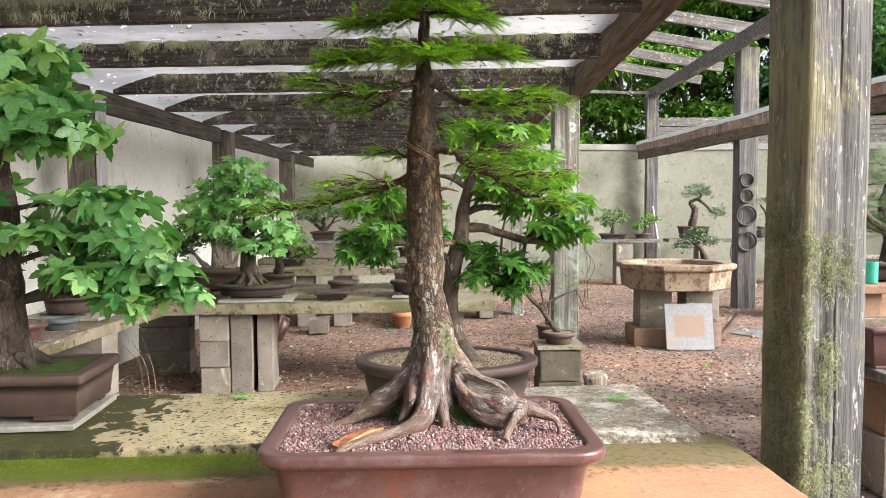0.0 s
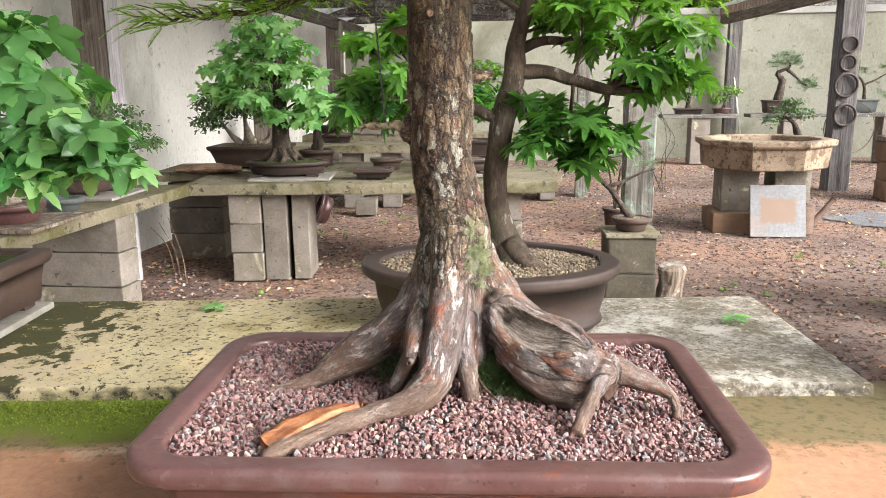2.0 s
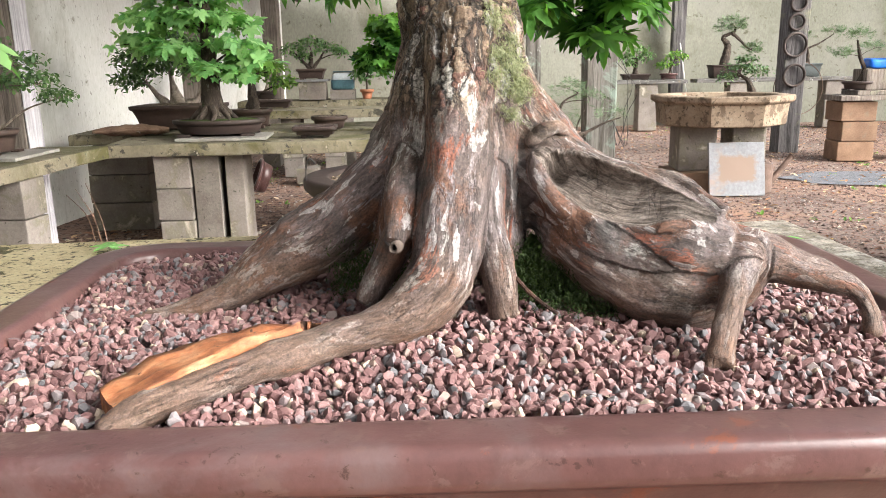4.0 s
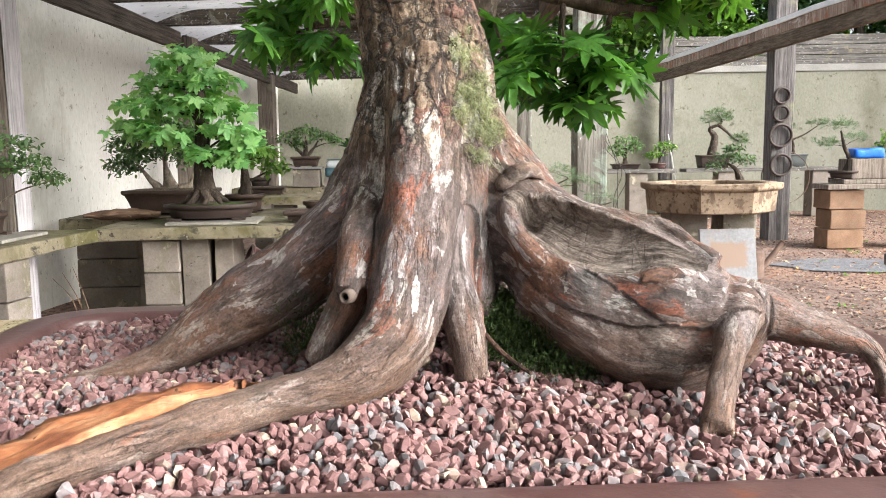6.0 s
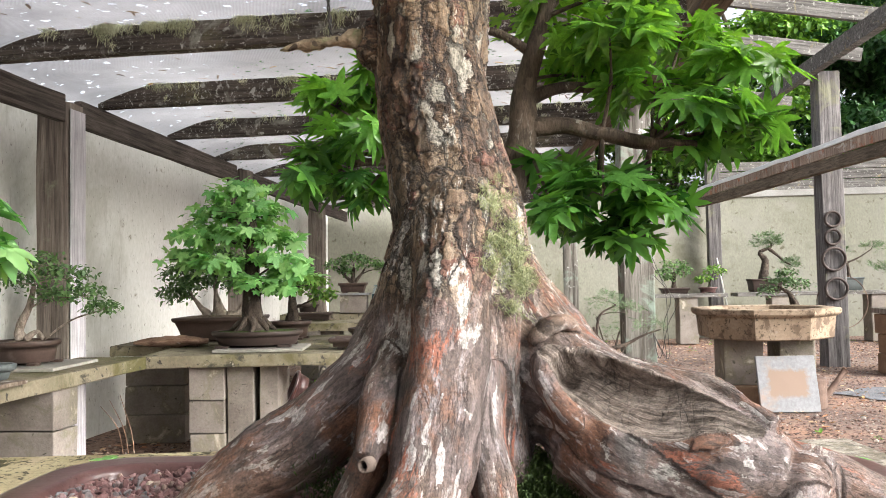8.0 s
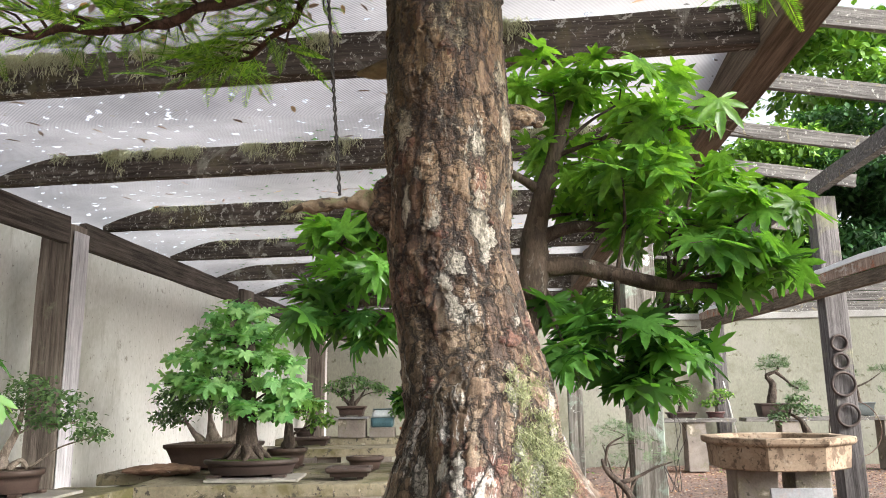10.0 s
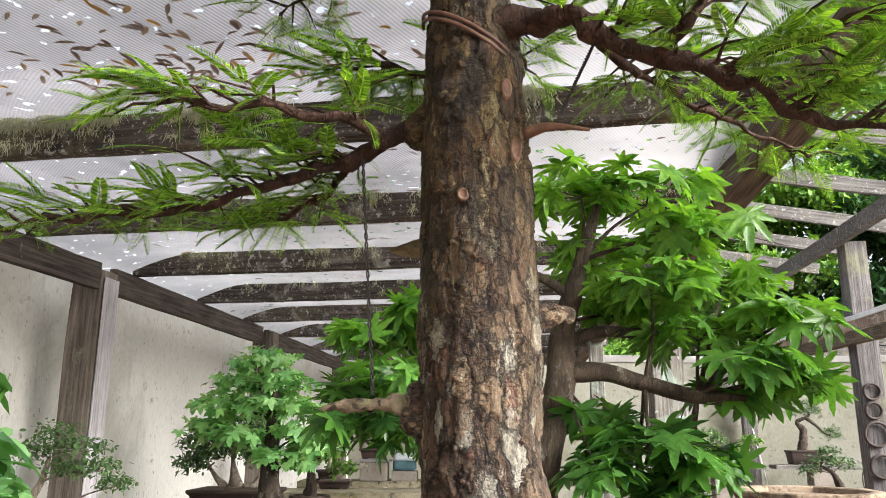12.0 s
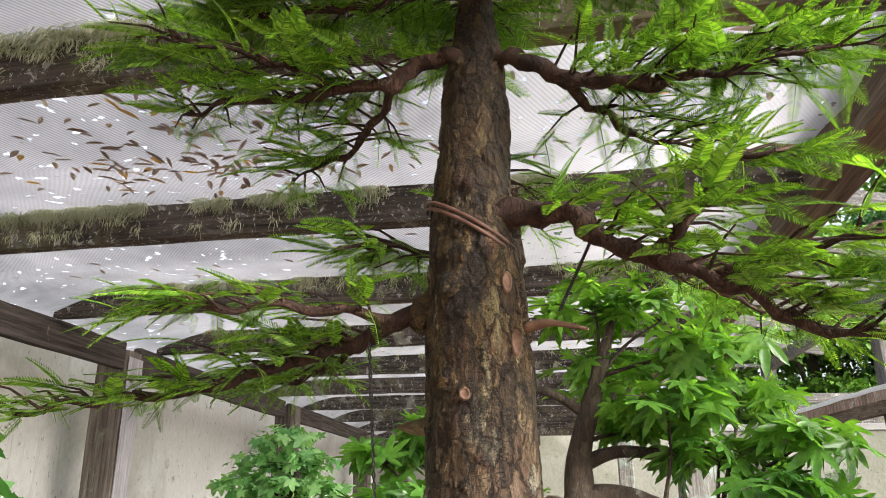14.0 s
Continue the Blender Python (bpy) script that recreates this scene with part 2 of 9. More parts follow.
def cloud_mesh(name, tv, tf, pos, rot, scl, mat, smooth=False):
    """Many copies of one small template (leaf, needle spray, stone) in one mesh."""
    tv = np.asarray(tv, float)
    pos, rot = np.asarray(pos, float), np.asarray(rot, float)
    scl = np.asarray(scl, float).reshape(len(pos), -1)
    v = tv[None] * (scl[:, None, :] if scl.shape[1] == 3 else scl[:, None, :1])
    v = np.einsum("nij,nkj->nki", rot, v) + pos[:, None]
    n, k = len(pos), len(tv)
    lens = [len(f) for f in tf]
    flat = np.concatenate([np.asarray(f) for f in tf])
    loops = (flat[None] + (np.arange(n) * k)[:, None]).ravel()
    totals = np.tile(lens, n)
    starts = np.concatenate([[0], np.cumsum(totals)[:-1]])
    me = bpy.data.meshes.new(name)
    me.vertices.add(n * k)
    me.vertices.foreach_set("co", v.ravel().astype(np.float32))
    me.loops.add(len(loops))
    me.loops.foreach_set("vertex_index", loops.astype(np.int32))
    me.polygons.add(len(totals))
    me.polygons.foreach_set("loop_start", starts.astype(np.int32))
    me.update(calc_edges=True)
    me.polygons.foreach_set("use_smooth", [smooth] * len(me.polygons))
    me.materials.append(mat)
    return me


def spin(n, rng, tilt=3.2):
    """Random turns: any heading, tipped by up to tilt radians."""
    a, b, c = rng.uniform(0, 2 * np.pi, n), rng.uniform(-tilt, tilt, n) * rng.uniform(0.2, 1, n), rng.uniform(-tilt, tilt, n) * 0.6
    return euler_mats(a, b, c)


def euler_mats(a, b, c):
    """Matrices that roll by c about y, tip by b about x, then turn by a about z."""
    n = len(a)
    ca, sa, cb, sb, cc, sc = np.cos(a), np.sin(a), np.cos(b), np.sin(b), np.cos(c), np.sin(c)
    z, o = np.zeros(n), np.ones(n)
    ra = np.stack([ca, -sa, z, sa, ca, z, z, z, o], 1).reshape(n, 3, 3)
    rb = np.stack([o, z, z, z, cb, -sb, z, sb, cb], 1).reshape(n, 3, 3)
    rc = np.stack([cc, z, sc, z, o, z, -sc, z, cc], 1).reshape(n, 3, 3)
    return ra @ rb @ rc


def palmate(lobes, spread, notch, width=0.5, teeth=0.0):
    """A lobed leaf that grows along +y from its stalk, about one unit long; slightly cupped, its lobes toothed."""
    v, f, ring = [(0, 0, 0.03)], [], []
    step = 2 * radians(spread) / max(lobes - 1, 1)
    for i in range(lobes):
        u = (i / (lobes - 1) - 0.5) * 2 if lobes > 1 else 0
        ang = radians(90) + u * radians(spread)
        length = 1.0 - 0.42 * abs(u) ** 1.3
        if i == 0:
            ring.append((ang - step * 0.55, notch * 0.6 * length, 0.02))
        for side in (-1, 1):
            lobe = [(step * width * 0.95, 0.56, 0.0), (step * width * (0.66 - teeth), 0.66, -0.01), (step * width * (0.46 + teeth * 0.5), 0.78, -0.03)]
            if side < 0:
                ring += [(ang - da, length * r, z) for da, r, z in lobe]
                ring.append((ang, length, -0.09))
            else:
                ring += [(ang + da, length * r, z) for da, r, z in reversed(lobe)]
        ring.append((ang + step * 0.5, notch * length, 0.02) if i < lobes - 1 else (ang + step * 0.55, notch * 0.6 * length, 0.02))
    for a, r, z in ring:
        v.append((r * math.cos(-a + math.pi), r * math.sin(a), z))
    for k in range(1, len(ring)):
        f.append((0, k, k + 1))
    return v, f


def spray(pairs, length=1.0, needle=0.26):
    """A feathery shoot of flat needles in two rows along +y, drooping towards its tip."""
    v, f = [], []

    def stem(t):
        return np.array([0.0, length * t, -0.22 * t * t])
    for i in range(pairs):
        t0 = 0.06 + 0.94 * i / pairs
        p = stem(t0)
        ln = needle * (0.55 + 0.9 * math.sin(math.pi * min(0.12 + 0.9 * t0, 1.0)) ** 0.8) * (1 - 0.35 * t0)
        for side in (-1, 1):
            d = np.array([side * 0.82, 0.56, -0.10])
            q = p + d * ln
            wv = np.array([0.0, 0.020, 0.005])
            o = len(v)
            v += [tuple(p - wv * 0.6), tuple(p + d * ln * 0.55 - wv), tuple(q), tuple(p + d * ln * 0.5 + wv)]
            f += [(o, o + 1, o + 2, o + 3)]
    o = len(v)
    for t in (0, 0.5, 1.0):
        p = stem(t)
        v += [tuple(p + (0.012 * (1 - 0.6 * t), 0, 0.004)), tuple(p - (0.012 * (1 - 0.6 * t), 0, -0.004))]
    f += [(o, o + 2, o + 3, o + 1), (o + 2, o + 4, o + 5, o + 3)]
    return v, f


def stone_shape(seed, k=0):
    """A small angular stone of 20 faces, one unit across."""
    bm = bmesh.new()
    rr = random.Random(seed)
    for _ in range(17):
        w = Vector((rr.gauss(0, 1), rr.gauss(0, 1), rr.gauss(0, 1))).normalized() * rr.uniform(0.46, 0.58)
        big = max(abs(w.x), abs(w.y), abs(w.z))
        w = w.lerp(w * (0.42 / big), 0.42)
        bm.verts.new((w.x, w.y * 0.85, w.z * 0.58))
    hull = bmesh.ops.convex_hull(bm, input=bm.verts)
    bmesh.ops.delete(bm, geom=[v for v in bm.verts if not v.link_faces], context="VERTS")
    bmesh.ops.recalc_face_normals(bm, faces=bm.faces)
    bm.verts.index_update()
    vs = [tuple(v.co) for v in bm.verts]
    fs = [tuple(v.index for v in f.verts) for f in bm.faces]
    bm.free()
    return vs, fs

# ---- surfaces of the place ----
M_GROUND = grainy("earth_and_gravel", (0.095, 0.070, 0.060), (0.225, 0.172, 0.146), scale=0.9, fine=55, rough=0.95, bump=0.9, dist=0.012, per_object=False,
                  patches=[((0.28, 0.165, 0.112), 0.45, 0.45, 0.62), ((0.075, 0.052, 0.043), 2.4, 0.56, 0.72), ((0.045, 0.031, 0.025), 22.0, 0.53, 0.58), ((0.15, 0.08, 0.06), 45.0, 0.54, 0.58), ((0.38, 0.30, 0.24), 46.0, 0.63, 0.67)])
M_WALL = grainy("rendered_wall", (0.57, 0.58, 0.535), (0.71, 0.715, 0.675), scale=0.7, fine=40, rough=0.92, bump=0.25, dist=0.004, stretch=(1, 1, 0.55), per_object=False,
                patches=[((0.29, 0.29, 0.22), 0.8, 0.52, 0.78), ((0.58, 0.58, 0.55), 1.3, 0.60, 0.80), ((0.26, 0.25, 0.20), 7.0, 0.62, 0.72), ((0.10, 0.095, 0.075), 30.0, 0.685, 0.71)])
# north walls: the west wall's render, darkened in colour against their stronger light
M_WALL_DARKENED = grainy("darkened_rendered_wall", (0.175, 0.176, 0.135), (0.265, 0.265, 0.220), scale=0.6, fine=40, rough=0.92, bump=0.25, dist=0.004, stretch=(1, 1, 0.55), per_object=False,
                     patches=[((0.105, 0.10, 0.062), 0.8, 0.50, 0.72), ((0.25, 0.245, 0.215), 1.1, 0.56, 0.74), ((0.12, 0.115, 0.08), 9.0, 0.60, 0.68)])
# dark runs down the wall, and spatter
lay_on(M_WALL, lambda nt: ramp(nt, noise_tex(nt, coords(nt, (1, 1, 0.10), per_object=False), 13.0, 6, 0.7), [(0.58, 0.0), (0.80, 0.7)]), (0.24, 0.23, 0.18))
lay_on(M_WALL, lambda nt: ramp(nt, noise_tex(nt, coords(nt, (1, 1, 0.5), per_object=False), 42.0, 3, 0.6), [(0.65, 0.0), (0.69, 0.6)]), (0.16, 0.155, 0.125))
M_COPING = grainy("mortar_coping", (0.21, 0.205, 0.19), (0.30, 0.296, 0.28), scale=2, fine=60, bump=0.4)
M_RAFTER = timber("blackened_rafter_timber", (0.040, 0.033, 0.028), (0.135, 0.114, 0.098), 0, patches=[((0.15, 0.14, 0.075), 2.2, 0.54, 0.72), ((0.21, 0.205, 0.175), 5.0, 0.55, 0.64), ((0.34, 0.34, 0.31), 22.0, 0.585, 0.62), ((0.42, 0.42, 0.39), 60.0, 0.60, 0.63)])
M_RAIL = timber("dark_rail_timber", (0.05, 0.042, 0.036), (0.135, 0.115, 0.10), 1, patches=[((0.24, 0.24, 0.21), 12.0, 0.66, 0.73)])
M_BEAM = timber("brown_beam_timber", (0.085, 0.065, 0.048), (0.20, 0.16, 0.12), 1, patches=[((0.30, 0.29, 0.25), 9.0, 0.66, 0.74)])
M_POST = timber("grey_post_timber", (0.075, 0.069, 0.069), (0.19, 0.18, 0.178), 2, patches=[((0.19, 0.19, 0.125), 3.2, 0.52, 0.70)] )
M_POST_FRONT = timber("weathered_grey_post", (0.066, 0.063, 0.060), (0.155, 0.152, 0.152), 2, patches=[((0.155, 0.145, 0.085), 5.0, 0.50, 0.62), ((0.07, 0.062, 0.045), 8.0, 0.60, 0.70)])
lay_on(M_POST_FRONT, lambda nt: ramp(nt, noise_tex(nt, coords(nt, (1, 1, 0.2), per_object=False), 95.0, 5, 0.65, 0.3), [(0.60, 0.0), (0.63, 1.0)]), (0.25, 0.242, 0.24))
lay_on(M_POST_FRONT, lambda nt: ramp(nt, noise_tex(nt, coords(nt, (1, 1, 0.05), per_object=False), 150.0, 4, 0.6), [(0.63, 0.0), (0.68, 0.9)]), (0.035, 0.03, 0.025))
lay_on(M_POST_FRONT, lambda nt: mix(nt, 1.0, slope_mask(nt, 0, -0.055, -0.079, 14.0, 0.014), ramp(nt, noise_tex(nt, coords(nt, (1, 1, 0.12), per_object=False), 55.0, 7, 0.75), [(0.36, 0.0), (0.60, 0.85)]), "MULTIPLY"), (0.215, 0.198, 0.120))
M_POST_WARM = timber("brown_grey_post_timber", (0.12, 0.10, 0.085), (0.27, 0.235, 0.20), 2, patches=[((0.25, 0.26, 0.18), 4.0, 0.57, 0.70), ((0.06, 0.05, 0.04), 2.5, 0.60, 0.78)])
M_POST_LICHEN = timber("lichened_post_timber", (0.11, 0.10, 0.085), (0.26, 0.25, 0.225), 2, patches=[((0.24, 0.30, 0.25), 6.0, 0.50, 0.62), ((0.52, 0.54, 0.50), 14.0, 0.62, 0.68)])
M_PALE_TIMBER = timber("pale_grey_rafter_timber", (0.09, 0.085, 0.079), (0.205, 0.196, 0.186), 0, patches=[((0.24, 0.205, 0.12), 7.0, 0.58, 0.68), ((0.36, 0.36, 0.33), 26.0, 0.58, 0.63)])
M_FASCIA = timber("red_brown_fascia_timber", (0.20, 0.14, 0.105), (0.42, 0.33, 0.27), 2, patches=[((0.30, 0.12, 0.07), 6.0, 0.56, 0.62), ((0.46, 0.42, 0.38), 5.0, 0.56, 0.64), ((0.10, 0.06, 0.045), 7.0, 0.58, 0.66)])
M_CONCRETE = grainy("mossy_concrete", (0.122, 0.108, 0.072), (0.232, 0.205, 0.145), scale=3.5, fine=60, bump=0.6, dist=0.006,
                    patches=[((0.088, 0.082, 0.032), 3.0, 0.48, 0.62), ((0.045, 0.042, 0.03), 7.0, 0.56, 0.64), ((0.05, 0.045, 0.036), 26.0, 0.60, 0.64), ((0.34, 0.31, 0.25), 12.0, 0.65, 0.69)])
M_BLOCK = grainy("cement_block", (0.125, 0.107, 0.091), (0.222, 0.199, 0.176), scale=4, fine=75, bump=0.6, dist=0.005, vary=0.25,
                 patches=[((0.13, 0.12, 0.075), 5.0, 0.52, 0.66), ((0.42, 0.38, 0.32), 5.0, 0.60, 0.70), ((0.07, 0.065, 0.05), 24.0, 0.63, 0.67)])
M_BRICK = grainy("orange_clay_block", (0.145, 0.086, 0.054), (0.24, 0.152, 0.098), scale=5, fine=70, bump=0.5, vary=0.3, patches=[((0.17, 0.14, 0.10), 6.0, 0.60, 0.72)])


# ---- ground: one sheet to the horizon ----
def ground_sheet():
    n = 110
    axis = [math.copysign(abs(2 * i / n - 1) ** 3.2, 2 * i / n - 1) * 400 for i in range(n + 1)]
    verts, faces = [], []
    for j, y in enumerate(axis):
        for i, x in enumerate(axis):
            z = 0.018 * noise.noise(Vector((x * 0.8, (y + 6) * 0.8, 0))) + 0.008 * noise.noise(Vector((x * 3, y * 3, 4)))
            verts.append((x + 1.0, y + 6.0, z - 0.012))
    for j in range(n):
        for i in range(n):
            a = j * (n + 1) + i
            faces.append((a, a + 1, a + n + 2, a + n + 1))
    return verts, faces


ground = part("ground", ground_sheet(), M_GROUND, None, smooth=True)
tagged(ground, "brown earth yard strewn with red gravel and dry leaves", "ground", kind="structure")


# ---- rendered walls ----
def wall(name, a, b, height, thick, label, side, coping=True):
    """A wall from a to b (plan) with its body on one side of that line."""
    a, b = Vector((*a, 0)), Vector((*b, 0))
    along = (b - a).normalized()
    length = (b - a).length
    n = max(int(length / 0.5), 1)
    out = Vector((-along.y, along.x, 0)) * side
    rows = 6
    verts, faces = [], []
    for face in (0, 1):
        for j in range(rows + 1):
            for i in range(n + 1):
                p = a + along * (length * i / n) + out * (thick * face)
                w = 0.008 * noise.noise(Vector((p.x, p.y, j * 0.7))) if face == 0 else 0
                verts.append(p + out * w + Vector((0, 0, height * j / rows - (0.1 if j == 0 else 0))))
    k = (rows + 1) * (n + 1)
    for face in (0, 1):
        for j in range(rows):
            for i in range(n):
                q = face * k + j * (n + 1) + i
                faces.append((q, q + 1, q + n + 2, q + n + 1) if face == 0 else (q + n + 1, q + n + 2, q + 1, q))
    for i in range(n):
        q = rows * (n + 1) + i
        faces.append((q, q + 1, q + k + 1, q + k))
    for i in (0, n):
        for j in range(rows):
            q = j * (n + 1) + i
            faces.append((q, q + k, q + k + n + 1, q + n + 1))
    ob = part(name, (verts, faces), M_WALL_DARKENED if "north" in name else M_WALL, None)
    tagged(ob, label, "wall", kind="structure")
    if coping:
        top = slab_bm(length, thick + 0.05, 0.11, 0.012, cuts=5, wear=0.008, seed=length,
                      center=tuple(a + along * (length / 2) + out * (thick / 2) + Vector((0, 0, height))), turn=Matrix.Rotation(math.atan2(along.y, along.x), 4, "Z"))
        part("coping", top, M_COPING, ob, "pale mortar coping")
    return ob


wall("wall_west", (-3.27, -9.0), (-3.74, 12.75), 2.17, 0.15, "stained cream rendered wall under the shade roof", 1, coping=False)
wall("wall_north_1", (-3.9, 12.72), (2.45, 13.98), 2.31, 0.15, "cream rendered wall with green stains", 1)
wall("wall_north_2", (2.45, 13.98), (11.0, 14.2), 2.31, 0.15, "cream rendered wall with green stains below timber slats", 1)
wall("wall_south", (14.0, -9.0), (-3.4, -9.0), 2.0, 0.15, "plain rendered wall closing the yard", 1, coping=False)

# timber slats above the wall behind the side pergola
slat_screen = thing("slat_screen", pose(2.6, 14.04, 2.42, 0, 0, 1.5), "weathered grey horizontal timber slats above the wall", "screen")
for k in range(3):
    part("slat", slab_bm(8.2, 0.03, 0.155, 0.006, cuts=6, wear=0.006, seed=k, center=(4.1, 0.0, 0.165 * k)), M_PALE_TIMBER, slat_screen)
for k in range(4):
    part("post", slab_bm(0.07, 0.06, 0.52, 0.006, center=(0.3 + 2.5 * k, 0.05, -0.02)), M_POST, slat_screen)


# ---- posts ----
def post_mesh(sx, sy, height, seed, check=True, round_=0.010, crack=False):
    """A weathered upright with worn arrises and drying checks cut into its faces."""
    n = 110 if crack else 26
    base = outline(sx, sy, round_, 3)
    ring = []
    for k in range(len(base)):
        p, q = base[k], base[(k + 1) % len(base)]
        m = 5 if math.dist(p, q) > 0.05 else 1
        ring += [(p[0] + (q[0] - p[0]) * t / m, p[1] + (q[1] - p[1]) * t / m) for t in range(m)]
    splits = {}
    if crack:
        # long drying splits: a narrow wedge of three points let into the front and the side
        wide = []
        for p in ring:
            wide.append(p)
            if abs(p[1] + sy / 2) < 1e-4 and abs(p[0] + sx / 2 * 0.12) < sx * 0.11 and not splits:
                for dx, dep in ((-0.0032, 0), (0.0, 0.022), (0.0032, 0)):
                    splits[len(wide)] = dep
                    wide.append((p[0] + 0.012 + dx, p[1]))
        ring = wide
    verts, faces = [], []
    m = len(ring)
    for j in range(n + 1):
        z = height * j / n
        for k, (x, y) in enumerate(ring):
            if k in splits:
                run = max(min(noise.noise(Vector((0, seed, z * 1.1))) * 2.5 + 0.75, 1), 0.0)
                wob = 0.006 * noise.noise(Vector((3, seed, z * 4))) + 0.002 * noise.noise(Vector((3, seed, z * 23)))
                verts.append((x + wob, y + splits[k] * run + 0.002 * noise.noise(Vector((x * 40, 0, z * 3))), z))
                continue
            v = Vector((x, y, z))
            d = noise.noise(Vector((x * 25 + seed, y * 25, z * 2.2))) * 0.006 + noise.noise(Vector((x * 60, y * 60 + seed, z * 1.2))) * 0.005
            if check and (k * 7 + seed) % 11 == 0:
                d -= 0.007 * max(noise.noise(Vector((k, seed, z * 1.4))) + 0.45, 0)
            s = 1 + d / max(math.hypot(x, y), 0.02)
            verts.append((x * s, y * s, z))
    for j in range(n):
        for k in range(m):
            k2 = (k + 1) % m
            faces.append((j * m + k, j * m + k2, (j + 1) * m + k2, (j + 1) * m + k))
    faces.append(tuple(range(n * m, (n + 1) * m)))
    return verts, faces


def tuft_strands(name, anchors, length, mat, rng, per=14, spread=0.01, width=0.0011, down=True):
    """Tufts of hanging lichen: thin bent strands from each anchor (place, outward way)."""
    tv = [(-0.5, 0, 0), (0.5, 0, 0), (-0.4, 0.25, -0.35), (0.4, 0.25, -0.35), (-0.25, 0.30, -0.72), (0.25, 0.30, -0.72), (0, 0.22, -1.0)]
    tf = [(0, 1, 3, 2), (2, 3, 5, 4), (4, 5, 6)]
    pos, hd, sc = [], [], []
    for p, way in anchors:
        for _ in range(per):
            pos.append(np.array(p) + rng.normal(0, spread, 3))
            hd.append(math.atan2(-way[0], way[1]) + rng.normal(0, 0.8))
            l = length * rng.uniform(0.35, 1.2)
            sc.append((width * rng.uniform(0.7, 1.5), l * 0.8, l))
    n = len(pos)
    b = rng.normal(0, 0.5, n) if down else rng.uniform(-2.6, 1.0, n)
    return cloud_mesh(name, tv, tf, pos, euler_mats(np.array(hd), b, rng.normal(0, 0.5, n)), sc, mat)


M_LICHEN = leafy("beard_lichen", (0.36, 0.38, 0.27), (0.60, 0.62, 0.48), gloss=0.9, through=0.3)


M_POST_BEARD = leafy("dull_green_lichen", (0.14, 0.15, 0.085), (0.34, 0.35, 0.23), gloss=0.9, through=0.3)


def post(x, y, height, sx, sy, mat, label, seed, turn=0.0, lean=(0, 0), lichen=0, crack=False):
    ob = thing("post", pose(x, y, -0.05, lean[0], lean[1], turn), label, "post", "timber posts")
    part("shaft", post_mesh(sx, sy, height + 0.05, seed, crack=crack), mat, ob, smooth=False)
    if lichen:
        rng = np.random.default_rng(seed)
        anchors = []
        centres = 0.35 + 1.0 * rng.beta(1.2, 1.3, 44)
        across = rng.uniform(-sy * 0.46, sy * 0.4, 44)
        for _ in range(lichen):
            f = rng.random() < 0.5
            c = int(rng.integers(0, len(centres)))
            zz = min(max(centres[c] + rng.normal(0, 0.035), 0.1), height - 0.05)
            side = rng.normal(across[c], 0.013)
            anchors.append(((-sx / 2, side, zz), (-1, 0)) if c % 2 else ((min(max(side - 0.035, -sx / 2), sx / 2), -sy / 2, zz), (0, -1)))
        part("lichen", tuft_strands("lichen", anchors, 0.0095, M_POST_BEARD, rng, per=26, spread=0.0055, width=0.0010, down=False), None, ob, "grey-green beard lichen")
    return ob


front_post = post(0.309, 1.642, 2.125, 0.160, 0.160, M_POST_FRONT, "thick grey weathered post with drying cracks and beard lichen", 3, turn=15, lichen=2600, crack=True)
post(0.115, 5.60, 2.42, 0.185, 0.185, M_POST_LICHEN, "grey post mottled with pale lichen", 8, turn=4)
west_post = post(-3.22, 4.93, 2.10, 0.19, 0.16, M_POST_WARM, "dark brown post with one bleached face against the wall", 11, turn=1)
bleached = timber("bleached_timber", (0.36, 0.35, 0.37), (0.60, 0.58, 0.61), 2)
part("bleached_face", slab_bm(0.006, 0.152, 2.06, 0.002, cuts=5, wear=0.002, center=(0.106, 0, 0.05)), bleached, west_post, "bleached lilac-grey face")
post(-3.23, 7.72, 2.10, 0.20, 0.16, M_POST_WARM, "dark brown post against the wall", 12)
post(-3.42, 11.0, 2.10, 0.20, 0.16, M_POST_WARM, "dark brown post in the shaded corner", 13)
post(2.84, 9.86, 3.30, 0.24, 0.22, M_POST, "tall grey weathered post hung with rusty rings", 14, turn=3)
post(2.46, 13.72, 3.30, 0.2, 0.18, M_POST, "grey post before the cream wall", 15)
post(-0.10, 9.15, 2.3, 0.15, 0.15, M_POST_LICHEN, "slim pale post with lichen", 16)
post(-3.15, 2.3, 2.10, 0.22, 0.16, M_POST_WARM, "dark brown post against the wall", 17)


# ---- roof timbers ----
def beam(name, a, b, w, h, mat, label, category, group="", seed=0, wear=0.006):
    """A timber from a to b, given by the middle of its underside."""
    a, b = Vector(a), Vector(b)
    d = b - a
    turn = d.to_track_quat("X", "Z").to_matrix().to_4x4()
    ob = new(name, bm_mesh(name, slab_bm(d.length, w, h, 0.007, cuts=9, wear=wear, seed=seed)))
    ob.data.materials.append(mat)
    ob.matrix_world = Matrix.Translation((a + b) / 2) @ turn
    return tagged(ob, label, category, group)


def beam_y(name, a, b, w, h, mat, label, category, group="", seed=0, wear=0.006):
    """The same with its length along local y, for timber whose grain runs that way."""
    a, b = Vector(a), Vector(b)
    d = b - a
    turn = d.to_track_quat("Y", "Z").to_matrix().to_4x4()
    ob = new(name, bm_mesh(name, slab_bm(w, d.length, h, 0.007, cuts=9, wear=wear, seed=seed)))
    ob.data.materials.append(mat)
    ob.matrix_world = Matrix.Translation((a + b) / 2) @ turn
    return tagged(ob, label, category, group)


